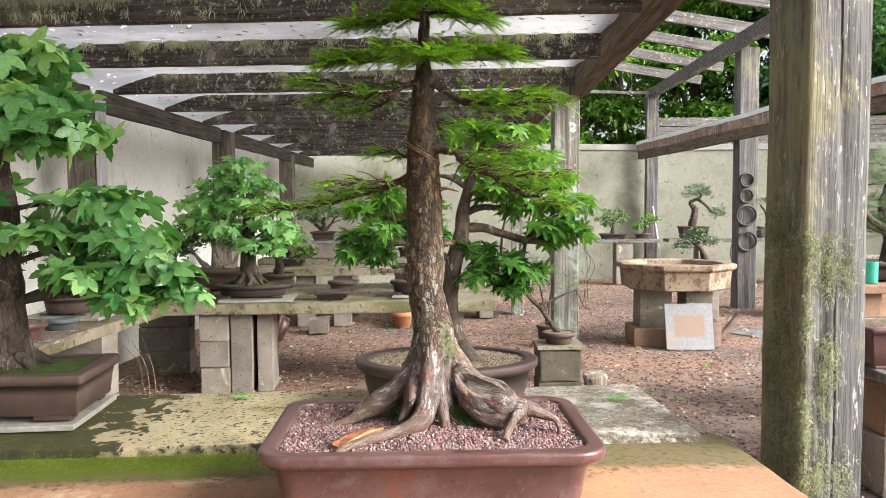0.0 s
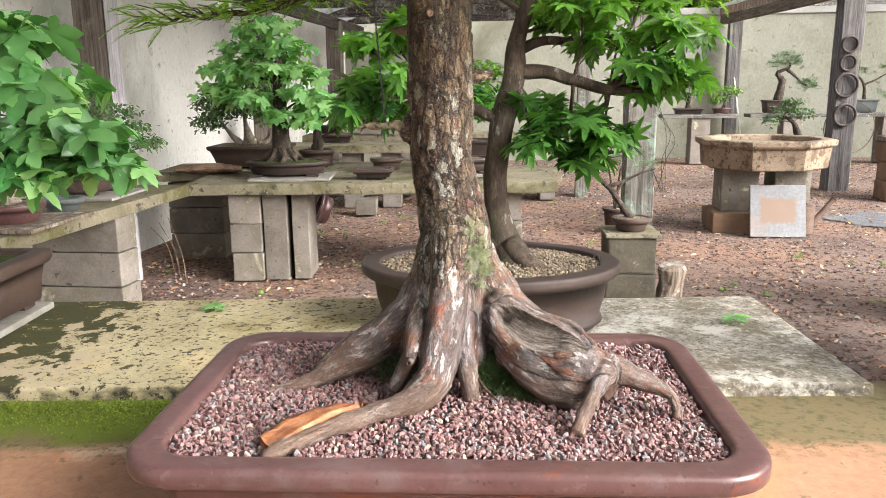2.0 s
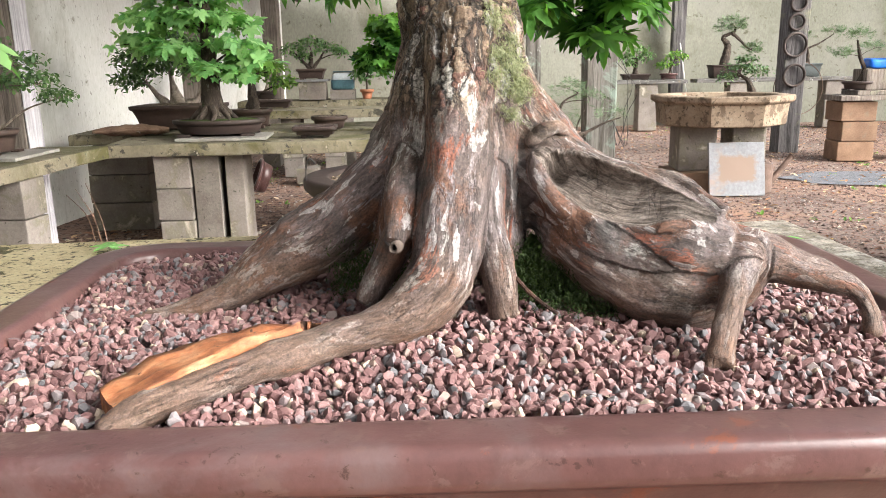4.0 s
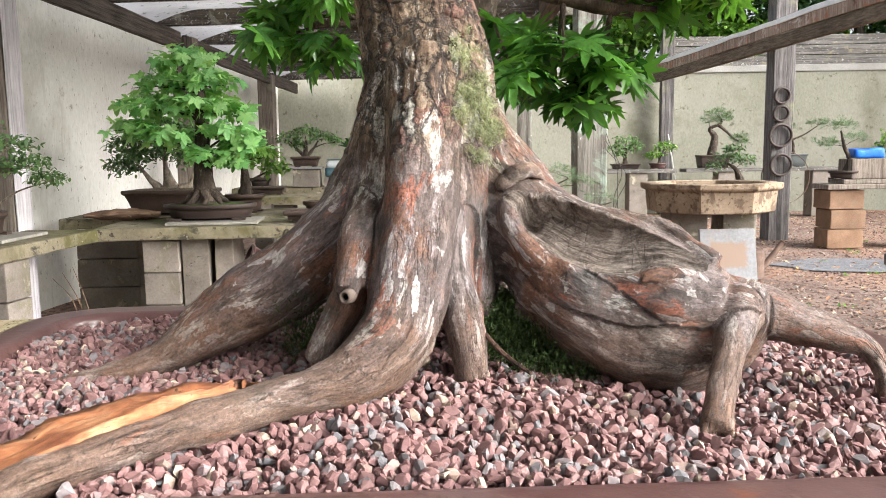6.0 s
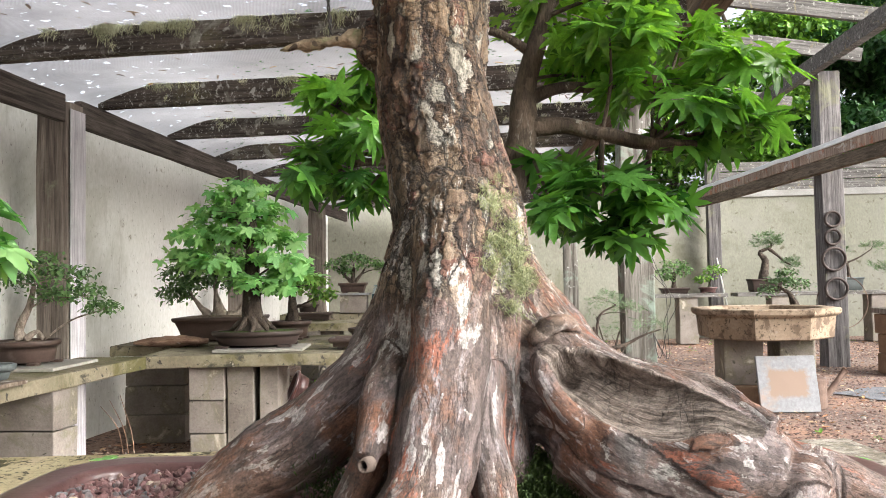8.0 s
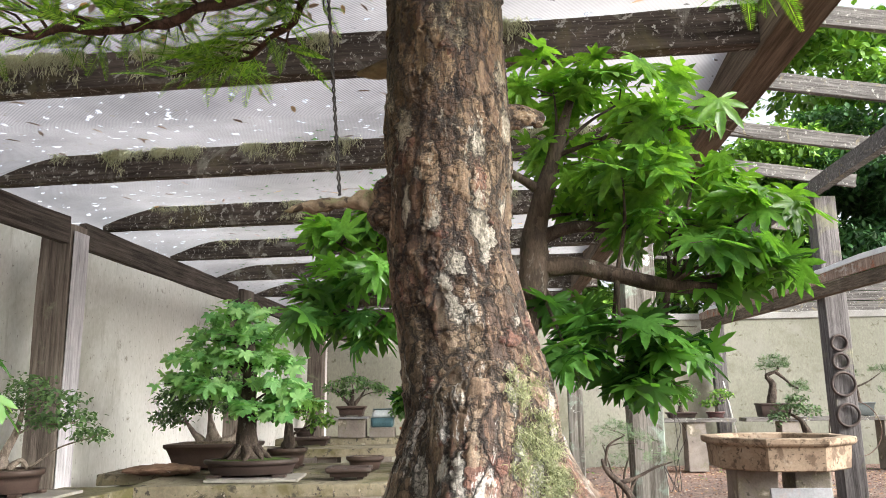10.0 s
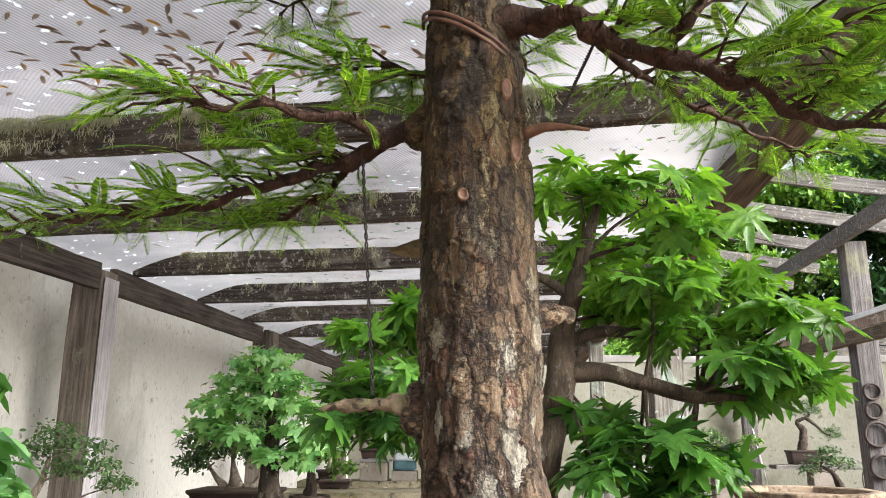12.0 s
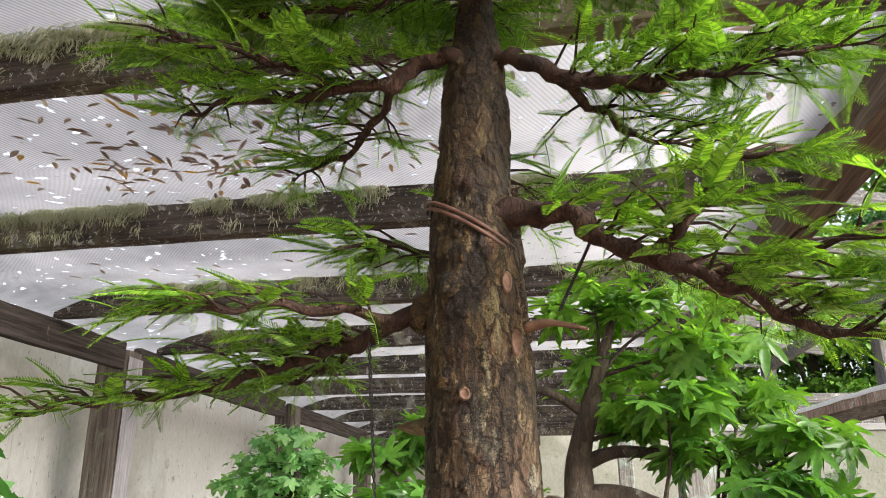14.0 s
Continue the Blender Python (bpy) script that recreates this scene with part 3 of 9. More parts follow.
def rafter_mesh(length, w, h, seed):
    """A rafter with its head cut in a curve at the wall end (x = 0) and a shaggy top edge."""
    n = 30
    verts, faces = [], []
    for i in range(n + 1):
        x = length * (i / n) ** 1.35
        top = h * min(1.0, 0.22 + 0.78 * math.sin(min(x / 0.42, 1.0) * math.pi / 2))
        for y, z in ((-w / 2, 0), (-w / 2, top * 0.5), (-w / 2, top), (w / 2, top), (w / 2, top * 0.5), (w / 2, 0)):
            q = Vector((x * 3 + seed, y * 9, z * 9))
            verts.append((x, y + 0.004 * noise.noise(q), z + 0.006 * noise.noise(q + Vector((7, 3, 1)))))
    for i in range(n):
        for k in range(6):
            k2 = (k + 1) % 6
            faces.append((i * 6 + k, i * 6 + k2, (i + 1) * 6 + k2, (i + 1) * 6 + k))
    faces.append((5, 4, 3, 2, 1, 0))
    faces.append(tuple(n * 6 + k for k in range(6)))
    return verts, faces


# rafters south of y 2 are unseen, carried on to shade the front
RAFTER_Y = [-5.1, -4.07, -3.03, -2.0, -0.96, 0.08, 1.14, 2.19, 3.215, 4.24, 5.28, 6.32, 7.36, 8.5, 9.7, 11.0, 12.2]
RAFTER_Z = 2.15
for i, ry in enumerate(RAFTER_Y):
    x0 = -3.16 - max(ry - 5, 0) * 0.06
    rf = thing("rafter", pose(x0, ry, RAFTER_Z, 0, 0, -1.0), "blackened rafter spotted with white lichen" if ry > 4.5 else "blackened rafter bearded with grey-green lichen", "rafter", "roof rafters")
    part("timber", rafter_mesh(3.36 if ry < 5.4 else 3.5, 0.06, 0.130, i * 1.7), M_RAFTER, rf)
    if 1.5 < ry < 7:
        rng = np.random.default_rng(50 + i)
        anchors = []
        clumps = rng.uniform(0.35, 2.7 if i in (7, 8) else 3.2, 26)
        for _ in range({7: 230, 8: 300, 9: 200, 10: 70, 11: 40}.get(i, 30)):
            xx = float(rng.choice(clumps)) + rng.normal(0, 0.032)
            anchors.append(((xx, -0.03, rng.choice([0.126, 0.115, 0.085, 0.045], p=[.70, .18, .07, .05])), (0, -1)))
        tagged(part("lichen", tuft_strands("lichen", anchors, 0.034, M_LICHEN, rng, per=46, spread=0.012, width=0.0024), None, rf, "hanging grey-green beard lichen"), kind="stuff")

for k, (y0, y1) in enumerate(((-5.2, 2.22), (2.38, 4.85), (5.01, 7.64), (7.80, 10.92), (11.08, 12.7))):
    xa, xb = -3.16 - max(y0 - 5, 0) * 0.035, -3.16 - max(y1 - 5, 0) * 0.035
    beam_y("wall_rail", (xa, y0, 1.985), (xb, y1, 1.985), 0.05, 0.155, M_RAIL, "dark weathered rail along the top of the wall", "rail", "wall rails", seed=k)
beam_y("ridge_beam", (0.45, -5.2, 2.13), (0.20, 5.58, 2.13), 0.13, 0.20, M_BEAM, "heavy brown beam bolted to a post, carrying rafters", "beam", seed=4)
beam_y("ridge_beam", (0.05, 5.72, 2.13), (-0.25, 12.9, 2.13), 0.13, 0.20, M_BEAM, "heavy brown beam carrying rafters", "beam", seed=9)

# side pergola: an upper beam, a lower capped beam and pale rafters
beam_y("pergola_beam", (2.83, 3.2, 3.24), (2.50, 13.95, 3.24), 0.10, 0.17, M_PALE_TIMBER, "pale grey pergola beam on tall posts", "beam", seed=5)
cap_beam = thing("capped_beam", pose(2.22, 13.5, 2.126, 0, 0, 0), "low grey beam with red-brown fascia and white metal capping", "beam")
cdir = Vector((3.272, 4.256, 0)) - Vector((2.22, 13.5, 0))
cturn = cdir.to_track_quat("Y", "Z").to_matrix().to_4x4()
part("timber", slab_bm(0.09, cdir.length, 0.13, 0.006, cuts=9, wear=0.006, center=(0, 0, 0), turn=cturn @ Matrix.Translation((0, cdir.length / 2, 0))), M_BEAM, cap_beam)
part("fascia", slab_bm(0.035, cdir.length, 0.12, 0.005, cuts=9, wear=0.004, center=(0, 0, 0.135), turn=cturn @ Matrix.Translation((0.045, cdir.length / 2, 0))), M_FASCIA, cap_beam, "red-brown peeling fascia board")
M_ZINC = grainy("white_weathered_metal", (0.62, 0.63, 0.64), (0.80, 0.81, 0.82), scale=4, fine=30, rough=0.5, bump=0.2)
part("capping", slab_bm(0.22, cdir.length, 0.055, 0.010, cuts=24, wear=0.014, center=(0, 0, 0.244), turn=cturn @ Matrix.Translation((-0.035, cdir.length / 2, 0))), M_ZINC, cap_beam, "wavy white metal capping")
for k, ry in enumerate((3.7, 4.95, 6.1, 7.25, 8.45, 9.6, 10.75, 11.9, 13.1)):
    beam("pergola_rafter", (-0.55, ry, 4.02), (3.15, ry + 0.05, 3.36), 0.055, 0.15, M_PALE_TIMBER, "pale grey pergola rafter, its top stained ochre", "rafter", "pergola rafters", seed=20 + k)
beam("pergola_batten", (0.25, 13.3, 3.3), (2.5, 13.45, 3.24), 0.05, 0.05, M_PALE_TIMBER, "thin pale timber batten under the rafters", "batten", seed=31)


# ---- shade net over the rafters ----
def net_material():
    m, nt, bsdf = material("shade_net")
    tex = nt.nodes.new("ShaderNodeTexCoord")
    mp = nt.nodes.new("ShaderNodeMapping")
    mp.inputs["Rotation"].default_value = (0, 0, radians(30))
    nt.links.new(tex.outputs["Object"], mp.inputs["Vector"])
    w = nt.nodes.new("ShaderNodeTexWave")
    w.inputs["Scale"].default_value, w.inputs["Distortion"].default_value = 26.0, 0.3
    nt.links.new(mp.outputs["Vector"], w.inputs["Vector"])
    dirt = noise_tex(nt, tex.outputs["Object"], 2.0, 6, 0.6)
    holes = noise_tex(nt, tex.outputs["Object"], 19.0, 3, 0.5)
    spots = noise_tex(nt, tex.outputs["Object"], 24.0, 4, 0.6)
    col = mix(nt, 0.8, ramp(nt, dirt, [(0.3, (0.120, 0.116, 0.120)), (0.7, (0.246, 0.238, 0.248))]), ramp(nt, w.outputs["Fac"], [(0.2, 0.35), (0.8, 0.62)]), "OVERLAY")
    col = mix(nt, ramp(nt, spots, [(0.64, 0.0), (0.70, 1.0)]), col, (0.15, 0.14, 0.12))
    # brighter light over the east side and far end, painted as paler net
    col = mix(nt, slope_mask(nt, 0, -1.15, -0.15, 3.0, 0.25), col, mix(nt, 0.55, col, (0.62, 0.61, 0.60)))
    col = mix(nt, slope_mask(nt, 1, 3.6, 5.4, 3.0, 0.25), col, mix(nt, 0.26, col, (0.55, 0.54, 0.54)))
    tr = nt.nodes.new("ShaderNodeBsdfTranslucent")
    df = nt.nodes.new("ShaderNodeBsdfDiffuse")
    tp = nt.nodes.new("ShaderNodeBsdfTransparent")
    nt.links.new(col, tr.inputs["Color"])
    nt.links.new(col, df.inputs["Color"])
    m1, m2 = nt.nodes.new("ShaderNodeMixShader"), nt.nodes.new("ShaderNodeMixShader")
    m1.inputs[0].default_value = 0.4
    nt.links.new(tr.outputs[0], m1.inputs[1])
    nt.links.new(df.outputs[0], m1.inputs[2])
    fac = mix(nt, ramp(nt, holes, [(0.645, 0.0), (0.675, 1.0)]), (0.06, 0.06, 0.06), (0.9, 0.9, 0.9))
    nt.links.new(fac, m2.inputs[0])
    nt.links.new(m1.outputs[0], m2.inputs[1])
    nt.links.new(tp.outputs[0], m2.inputs[2])
    nt.links.new(m2.outputs[0], nt.nodes["Material Output"].inputs["Surface"])
    return m


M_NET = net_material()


def net_sheet(y0, y1):
    """The net lies on the rafters, sags between them and is pulled down over the curved rafter heads to the wall rail."""
    nx, ny = 44, max(int((y1 - y0) / 0.08), 2)
    verts, faces = [], []
    for j in range(ny + 1):
        y = y0 + (y1 - y0) * j / ny
        shift = -max(y - 5, 0) * 0.06
        near = min(abs(y - r) for r in RAFTER_Y)
        sag = 0.05 * min(near / 0.5, 1) ** 1.5
        for i in range(nx + 1):
            x = 3.45 * (i / nx) ** 1.3
            top = 0.137 * min(1.0, 0.22 + 0.78 * math.sin(min(x / 0.42, 1.0) * math.pi / 2))
            z = RAFTER_Z + top + 0.004 - sag * min(x / 0.3, 1) + 0.012 * noise.noise(Vector((x * 2.2, y * 2.2, 3)))
            if i == 0:
                verts.append((-3.30 - 0.0216 * (y + 9), y, RAFTER_Z + 0.025))
                continue
            verts.append((-3.25 + shift + x * 1.015, y, max(z, RAFTER_Z + top * 0.2) if near > 0.05 else RAFTER_Z + top + 0.008))
    for j in range(ny):
        for i in range(nx):
            a = j * (nx + 1) + i
            faces.append((a, a + 1, a + nx + 2, a + nx + 1))
    return verts, faces


# the net south of y 2 is unseen too, added for its shade
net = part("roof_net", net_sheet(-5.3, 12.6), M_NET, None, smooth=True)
tagged(net, "pale grey woven shade net scattered with fallen leaves", "shade net", kind="structure")

# ---- concrete tables on cement blocks ----
A7 = 7.2


def block_leg(parent, cx, cy, courses, along=0.39, across=0.19, z0=0.0, mat=None, turn=0.0, hgt=0.19):
    """A stack of cement blocks with raked joints; each block a part."""
    for k in range(courses):
        bm = slab_bm(along, across, hgt - 0.006, 0.006, cuts=2, wear=0.004, seed=cx * 7 + k)
        ob = part("block", bm, mat or M_BLOCK, parent)
        ob.matrix_local = pose(cx + 0.004 * math.sin(k * 5 + cx), cy, z0 + hgt * k, 0, 0, turn)


# the low wide table in front: two slabs, the rear one lying proud of the front one
M_SLAB = grainy("yellow_lichened_slab", (0.275, 0.232, 0.135), (0.43, 0.375, 0.24), scale=5.0, fine=85, bump=0.7, dist=0.004, per_object=False,
                patches=[((0.44, 0.36, 0.215), 4.0, 0.55, 0.60), ((0.23, 0.19, 0.085), 2.2, 0.54, 0.64), ((0.075, 0.065, 0.035), 24.0, 0.60, 0.625), ((0.05, 0.045, 0.028), 75.0, 0.565, 0.605), ((0.06, 0.052, 0.035), 90.0, 0.60, 0.64)])
# grey and speckled towards the east end, a band of cream flakes, then dark moss to the west
lay_on(M_SLAB, lambda nt: slope_mask(nt, 0, -0.75, -0.55, 6.0, 0.12), (0.255, 0.235, 0.20))
lay_on(M_SLAB, lambda nt: mix(nt, 1.0, slope_mask(nt, 0, -0.70, -0.50, 6.0, 0.12), ramp(nt, noise_tex(nt, coords(nt, per_object=False), 95.0, 8, 0.8), [(0.50, 0.0), (0.57, 0.9)]), "MULTIPLY"), (0.085, 0.072, 0.048))
lay_on(M_SLAB, lambda nt: mix(nt, 1.0, slope_mask(nt, 0, -0.70, -0.50, 6.0, 0.12), ramp(nt, noise_tex(nt, coords(nt, per_object=False), 45.0, 6, 0.7), [(0.60, 0.0), (0.65, 0.9)]), "MULTIPLY"), (0.42, 0.38, 0.32))
lay_on(M_SLAB, lambda nt: slope_mask(nt, 0, -1.34, -1.38, 12.0, 0.20), (0.40, 0.33, 0.225))
lay_on(M_SLAB, lambda nt: slope_mask(nt, 0, -1.38, -1.40, 16.0, 0.24), (0.048, 0.046, 0.016))
lay_on(M_SLAB, lambda nt: mix(nt, 1.0, slope_mask(nt, 0, -1.44, -1.54, 9.0, 0.2), ramp(nt, noise_tex(nt, coords(nt, per_object=False), 30.0, 6, 0.7), [(0.5, 0.0), (0.66, 1.0)]), "MULTIPLY"), (0.085, 0.095, 0.022))
M_SLAB_LOW = grainy("orange_stained_slab", (0.22, 0.115, 0.068), (0.35, 0.198, 0.124), scale=3.0, fine=80, rough=0.7, bump=0.5, dist=0.004, per_object=False,
                    patches=[((0.50, 0.38, 0.28), 3.0, 0.57, 0.66), ((0.50, 0.20, 0.095), 2.6, 0.56, 0.66), ((0.16, 0.11, 0.06), 40.0, 0.60, 0.66)])
# damp brown-green along the seam, moss beyond it
lay_on(M_SLAB_LOW, lambda nt: slope_mask(nt, 1, -0.190, -0.150, 6.0, 0.05), (0.130, 0.100, 0.050))
lay_on(M_SLAB_LOW, lambda nt: mix(nt, 1.0, slope_mask(nt, 1, -0.21, -0.15, 5.0, 0.06), ramp(nt, noise_tex(nt, coords(nt, per_object=False), 60.0, 6, 0.7), [(0.5, 0.0), (0.62, 0.9)]), "MULTIPLY"), (0.055, 0.058, 0.022))
lay_on(M_SLAB_LOW, lambda nt: mix(nt, 1.0, slope_mask(nt, 1, -0.150, -0.115, 8.0, 0.04), slope_mask(nt, 0, -0.98, -1.10, 5.0, 0.12), "MULTIPLY"), (0.095, 0.125, 0.014))
lay_on(M_SLAB, lambda nt: slope_mask(nt, 1, 0.010, 0.002, 20.0, 0.008), (0.026, 0.023, 0.016))
lay_on(M_SLAB, lambda nt: mix(nt, 1.0, slope_mask(nt, 0, -0.42, -0.25, 6.0, 0.12), ramp(nt, noise_tex(nt, coords(nt, per_object=False), 9.0, 8, 0.75), [(0.46, 0.0), (0.58, 0.85)]), "MULTIPLY"), (0.105, 0.085, 0.055))
lay_on(M_SLAB, lambda nt: mix(nt, 1.0, slope_mask(nt, 0, -0.80, -0.60, 6.0, 0.12), ramp(nt, noise_tex(nt, coords(nt, per_object=False), 38.0, 8, 0.75), [(0.57, 0.0), (0.61, 0.9)]), "MULTIPLY"), (0.40, 0.36, 0.29))
lay_on(M_SLAB, lambda nt: mix(nt, 1.0, slope_mask(nt, 0, -0.55, -0.40, 6.0, 0.12), ramp(nt, noise_tex(nt, coords(nt, per_object=False), 6.0, 8, 0.75), [(0.52, 0.0), (0.60, 0.85)]), "MULTIPLY"), (0.43, 0.41, 0.365))
lay_on(M_SLAB, lambda nt: mix(nt, 1.0, slope_mask(nt, 0, -0.55, -0.40, 6.0, 0.12), ramp(nt, noise_tex(nt, coords(nt, per_object=False), 70.0, 8, 0.8), [(0.55, 0.0), (0.59, 0.9)]), "MULTIPLY"), (0.075, 0.070, 0.058))
front_table = thing("concrete_table", pose(0.047, 1.618, 0, 0, 0, A7), "low concrete slab table, lichened yellow and mossy green", "table")
part("rear_slab", slab_bm(2.6, 0.51, 0.042, 0.006, cuts=9, wear=0.006, seed=2, center=(-1.30, 0.260, 0.733)), M_SLAB, front_table, "slab crusted with yellow and black lichen")
part("front_slab", slab_bm(2.7, 0.86, 0.05, 0.006, cuts=9, wear=0.004, seed=5, center=(-1.28, -0.36, 0.704)), M_SLAB_LOW, front_table, "slab stained orange with a band of green moss")
for bx in (-0.35, -1.3, -2.2):
    block_leg(front_table, bx, 0.30, 4, 0.19, 0.39, hgt=0.183)
    block_leg(front_table, bx, -0.45, 4, 0.19, 0.39, hgt=0.1765)
    part("packer", slab_bm(0.19, 0.30, 0.032, 0.004, center=(bx, 0.30, 0.7315 - 0.03)), M_CONCRETE, front_table)

# moss along the seam of the two slabs
rng = np.random.default_rng(15)
anchors = []
for _ in range(2400):
    ax = -2.3 + 1.45 * rng.random() ** 0.8
    ay = -0.012 - abs(rng.normal(0, 0.045))
    anchors.append(((ax, ay, 0.754), (0, -1)))
M_MOSS_BRIGHT = leafy("bright_moss", (0.045, 0.075, 0.007), (0.19, 0.25, 0.022), gloss=0.9, through=0.25)
tagged(part("moss_strip", tuft_strands("moss_strip", anchors, 0.0038, M_MOSS_BRIGHT, rng, per=14, spread=0.006, width=0.0018, down=False), None, front_table, "bright green moss strip"), kind="stuff")

# bench along the west wall
west_bench = thing("concrete_bench", pose(-2.98, 3.2, 0, 0, 0, 0), "long mossy concrete slab bench along the wall", "bench")
part("slab", slab_bm(0.56, 3.5, 0.07, 0.008, cuts=9, wear=0.006, seed=3, center=(0, 0, 0.57)), M_CONCRETE, west_bench)
for by in (1.02, -0.6, -1.5):
    for k in range(3):
        ob = part("block", slab_bm(0.50, 0.19, 0.184, 0.006, cuts=2, wear=0.004, seed=by + k), M_BLOCK, west_bench)
        ob.matrix_local = pose(0.0, by, 0.19 * k)

# the table across the view
cross_table = thing("concrete_table", pose(-2.70, 4.93, 0, 0, 0, 7.5), "mossy grey concrete slab table on cement blocks", "table")
part("front_slab", slab_bm(2.36, 0.62, 0.07, 0.008, cuts=9, wear=0.007, seed=7, center=(1.13, 0.31, 0.57)), M_CONCRETE, cross_table)
part("rear_slab", slab_bm(2.5, 0.62, 0.07, 0.008, cuts=9, wear=0.007, seed=11, center=(0.78, 0.945, 0.585)), M_CONCRETE, cross_table)
block_leg(cross_table, 0.32, 0.16, 3, 0.20, 0.19)
part("slab_leg", slab_bm(0.15, 0.34, 0.565, 0.006, cuts=3, wear=0.006, seed=43, center=(0.505, 0.26, 0.0)), M_BLOCK, cross_table, "upright cement slab leg")
part("slab_leg", slab_bm(0.105, 0.30, 0.565, 0.006, cuts=3, wear=0.005, seed=44, center=(0.665, 0.26, 0.0)), M_BLOCK, cross_table, "upright cement slab leg")
block_leg(cross_table, -0.22, 0.85, 3, 0.39, 0.19)
block_leg(cross_table, 2.0, 0.30, 3, 0.19, 0.39)

# the table farther back
far_table = thing("concrete_table", pose(-3.0, 7.9, 0, 0, 0, 7.5), "grey concrete table farther back in the shade", "table")
part("slab", slab_bm(2.2, 0.60, 0.075, 0.008, cuts=7, wear=0.006, seed=13, center=(0.95, 0.3, 0.57)), M_CONCRETE, far_table)
for bx in (0.0, 0.55, 0.95, 1.75):
    block_leg(far_table, bx, 0.25, 3, 0.19, 0.30)
far_step = thing("concrete_table", pose(-3.0, 8.75, 0, 0, 0, 7.5), "raised concrete shelf behind the far table", "table")
part("slab", slab_bm(2.4, 0.5, 0.07, 0.008, cuts=7, wear=0.006, seed=14, center=(1.0, 0.25, 0.63)), M_CONCRETE, far_step)
for bx in (0.1, 0.9, 1.8):
    block_leg(far_step, bx, 0.25, 3, 0.19, 0.30, hgt=0.21)

# stone bench by the slim post
low_bench = thing("stone_bench", pose(-0.85, 8.9, 0, 0, 0, 6), "low pale stone bench in the shade", "bench")
part("seat", slab_bm(1.0, 0.5, 0.12, 0.012, cuts=4, wear=0.008, center=(0, 0, 0.2)), M_CONCRETE, low_bench)
for s in (-0.35, 0.35):
    part("leg", slab_bm(0.16, 0.4, 0.198, 0.01, cuts=2, wear=0.006, center=(s, 0, 0)), M_BLOCK, low_bench)

# ---- octagonal basin table ----
M_BASIN = grainy("stained_cast_stone", (0.18, 0.13, 0.09), (0.27, 0.21, 0.15), scale=5, fine=60, bump=0.5, patches=[((0.115, 0.082, 0.055), 9.0, 0.52, 0.60), ((0.32, 0.27, 0.21), 4.0, 0.60, 0.70), ((0.08, 0.06, 0.04), 34.0, 0.57, 0.62)])
basin = thing("octagonal_stone_table", pose(1.33, 7.25, 0, 0, 0, 22.5), "octagonal cast-stone basin table with a raised rim on block legs", "stone table")


def octagon(profile):
    verts, faces = [], []
    for r, z in profile:
        for k in range(8):
            a = math.pi * k / 4
            verts.append((r * math.cos(a), r * math.sin(a), z))
    for i in range(len(profile) - 1):
        for k in range(8):
            k2 = (k + 1) % 8
            faces.append((i * 8 + k, i * 8 + k2, (i + 1) * 8 + k2, (i + 1) * 8 + k))
    faces.append(tuple(reversed(range(8))))
    faces.append(tuple(range((len(profile) - 1) * 8, len(profile) * 8)))
    return verts, faces


R8 = 1.082
bowl = octagon([(0.455 * R8, 0.535), (0.47 * R8, 0.545), (0.485 * R8, 0.705), (0.515 * R8, 0.722), (0.523 * R8, 0.735), (0.523 * R8, 0.764), (0.515 * R8, 0.772), (0.43 * R8, 0.772), (0.42 * R8, 0.764), (0.415 * R8, 0.725)])
part("basin", bowl, M_BASIN, basin)
for lx, ly, sx, sy in ((-0.21, -0.02, 0.30, 0.34), (0.21, 0.04, 0.26, 0.34)):
    p = part("leg", slab_bm(sx, sy, 0.533 - 0.17, 0.012, cuts=2, wear=0.006, center=(0, 0, 0)), M_BLOCK, basin)
    p.matrix_local = pose(0, 0, 0, 0, 0, -22.5) @ pose(lx, ly, 0.17)
    p = part("footing", slab_bm(sx + 0.10, sy + 0.14, 0.172, 0.014, cuts=2, wear=0.008, center=(0, 0, 0)), M_BRICK, basin)
    p.matrix_local = pose(0, 0, 0, 0, 0, -22.5) @ pose(lx - 0.02, ly - 0.02, -0.004)

M_SLATE = grainy("pale_grey_tile", (0.155, 0.16, 0.17), (0.215, 0.22, 0.23), scale=2.5, fine=40, rough=0.7, bump=0.15, patches=[((0.27, 0.195, 0.15), 2.2, 0.50, 0.62)])
lay_on(M_SLATE, lambda nt: mix(nt, 1.0, mix(nt, 1.0, slope_mask(nt, 0, -0.16, -0.13, 18.0, 0.03), slope_mask(nt, 0, 0.16, 0.13, 18.0, 0.03), "MULTIPLY"), mix(nt, 1.0, slope_mask(nt, 2, 0.10, 0.13, 18.0, 0.03), slope_mask(nt, 2, 0.33, 0.30, 18.0, 0.03), "MULTIPLY"), "MULTIPLY"), (0.215, 0.155, 0.12))
slate = part("paving_tile", slab_bm(0.435, 0.03, 0.42, 0.004, cuts=3, wear=0.002), M_SLATE, None)
slate.matrix_world = pose(1.375, 6.80, 0.005, -14, 0, 3)
tagged(slate, "square pale grey tile leaning against the basin table", "tile")

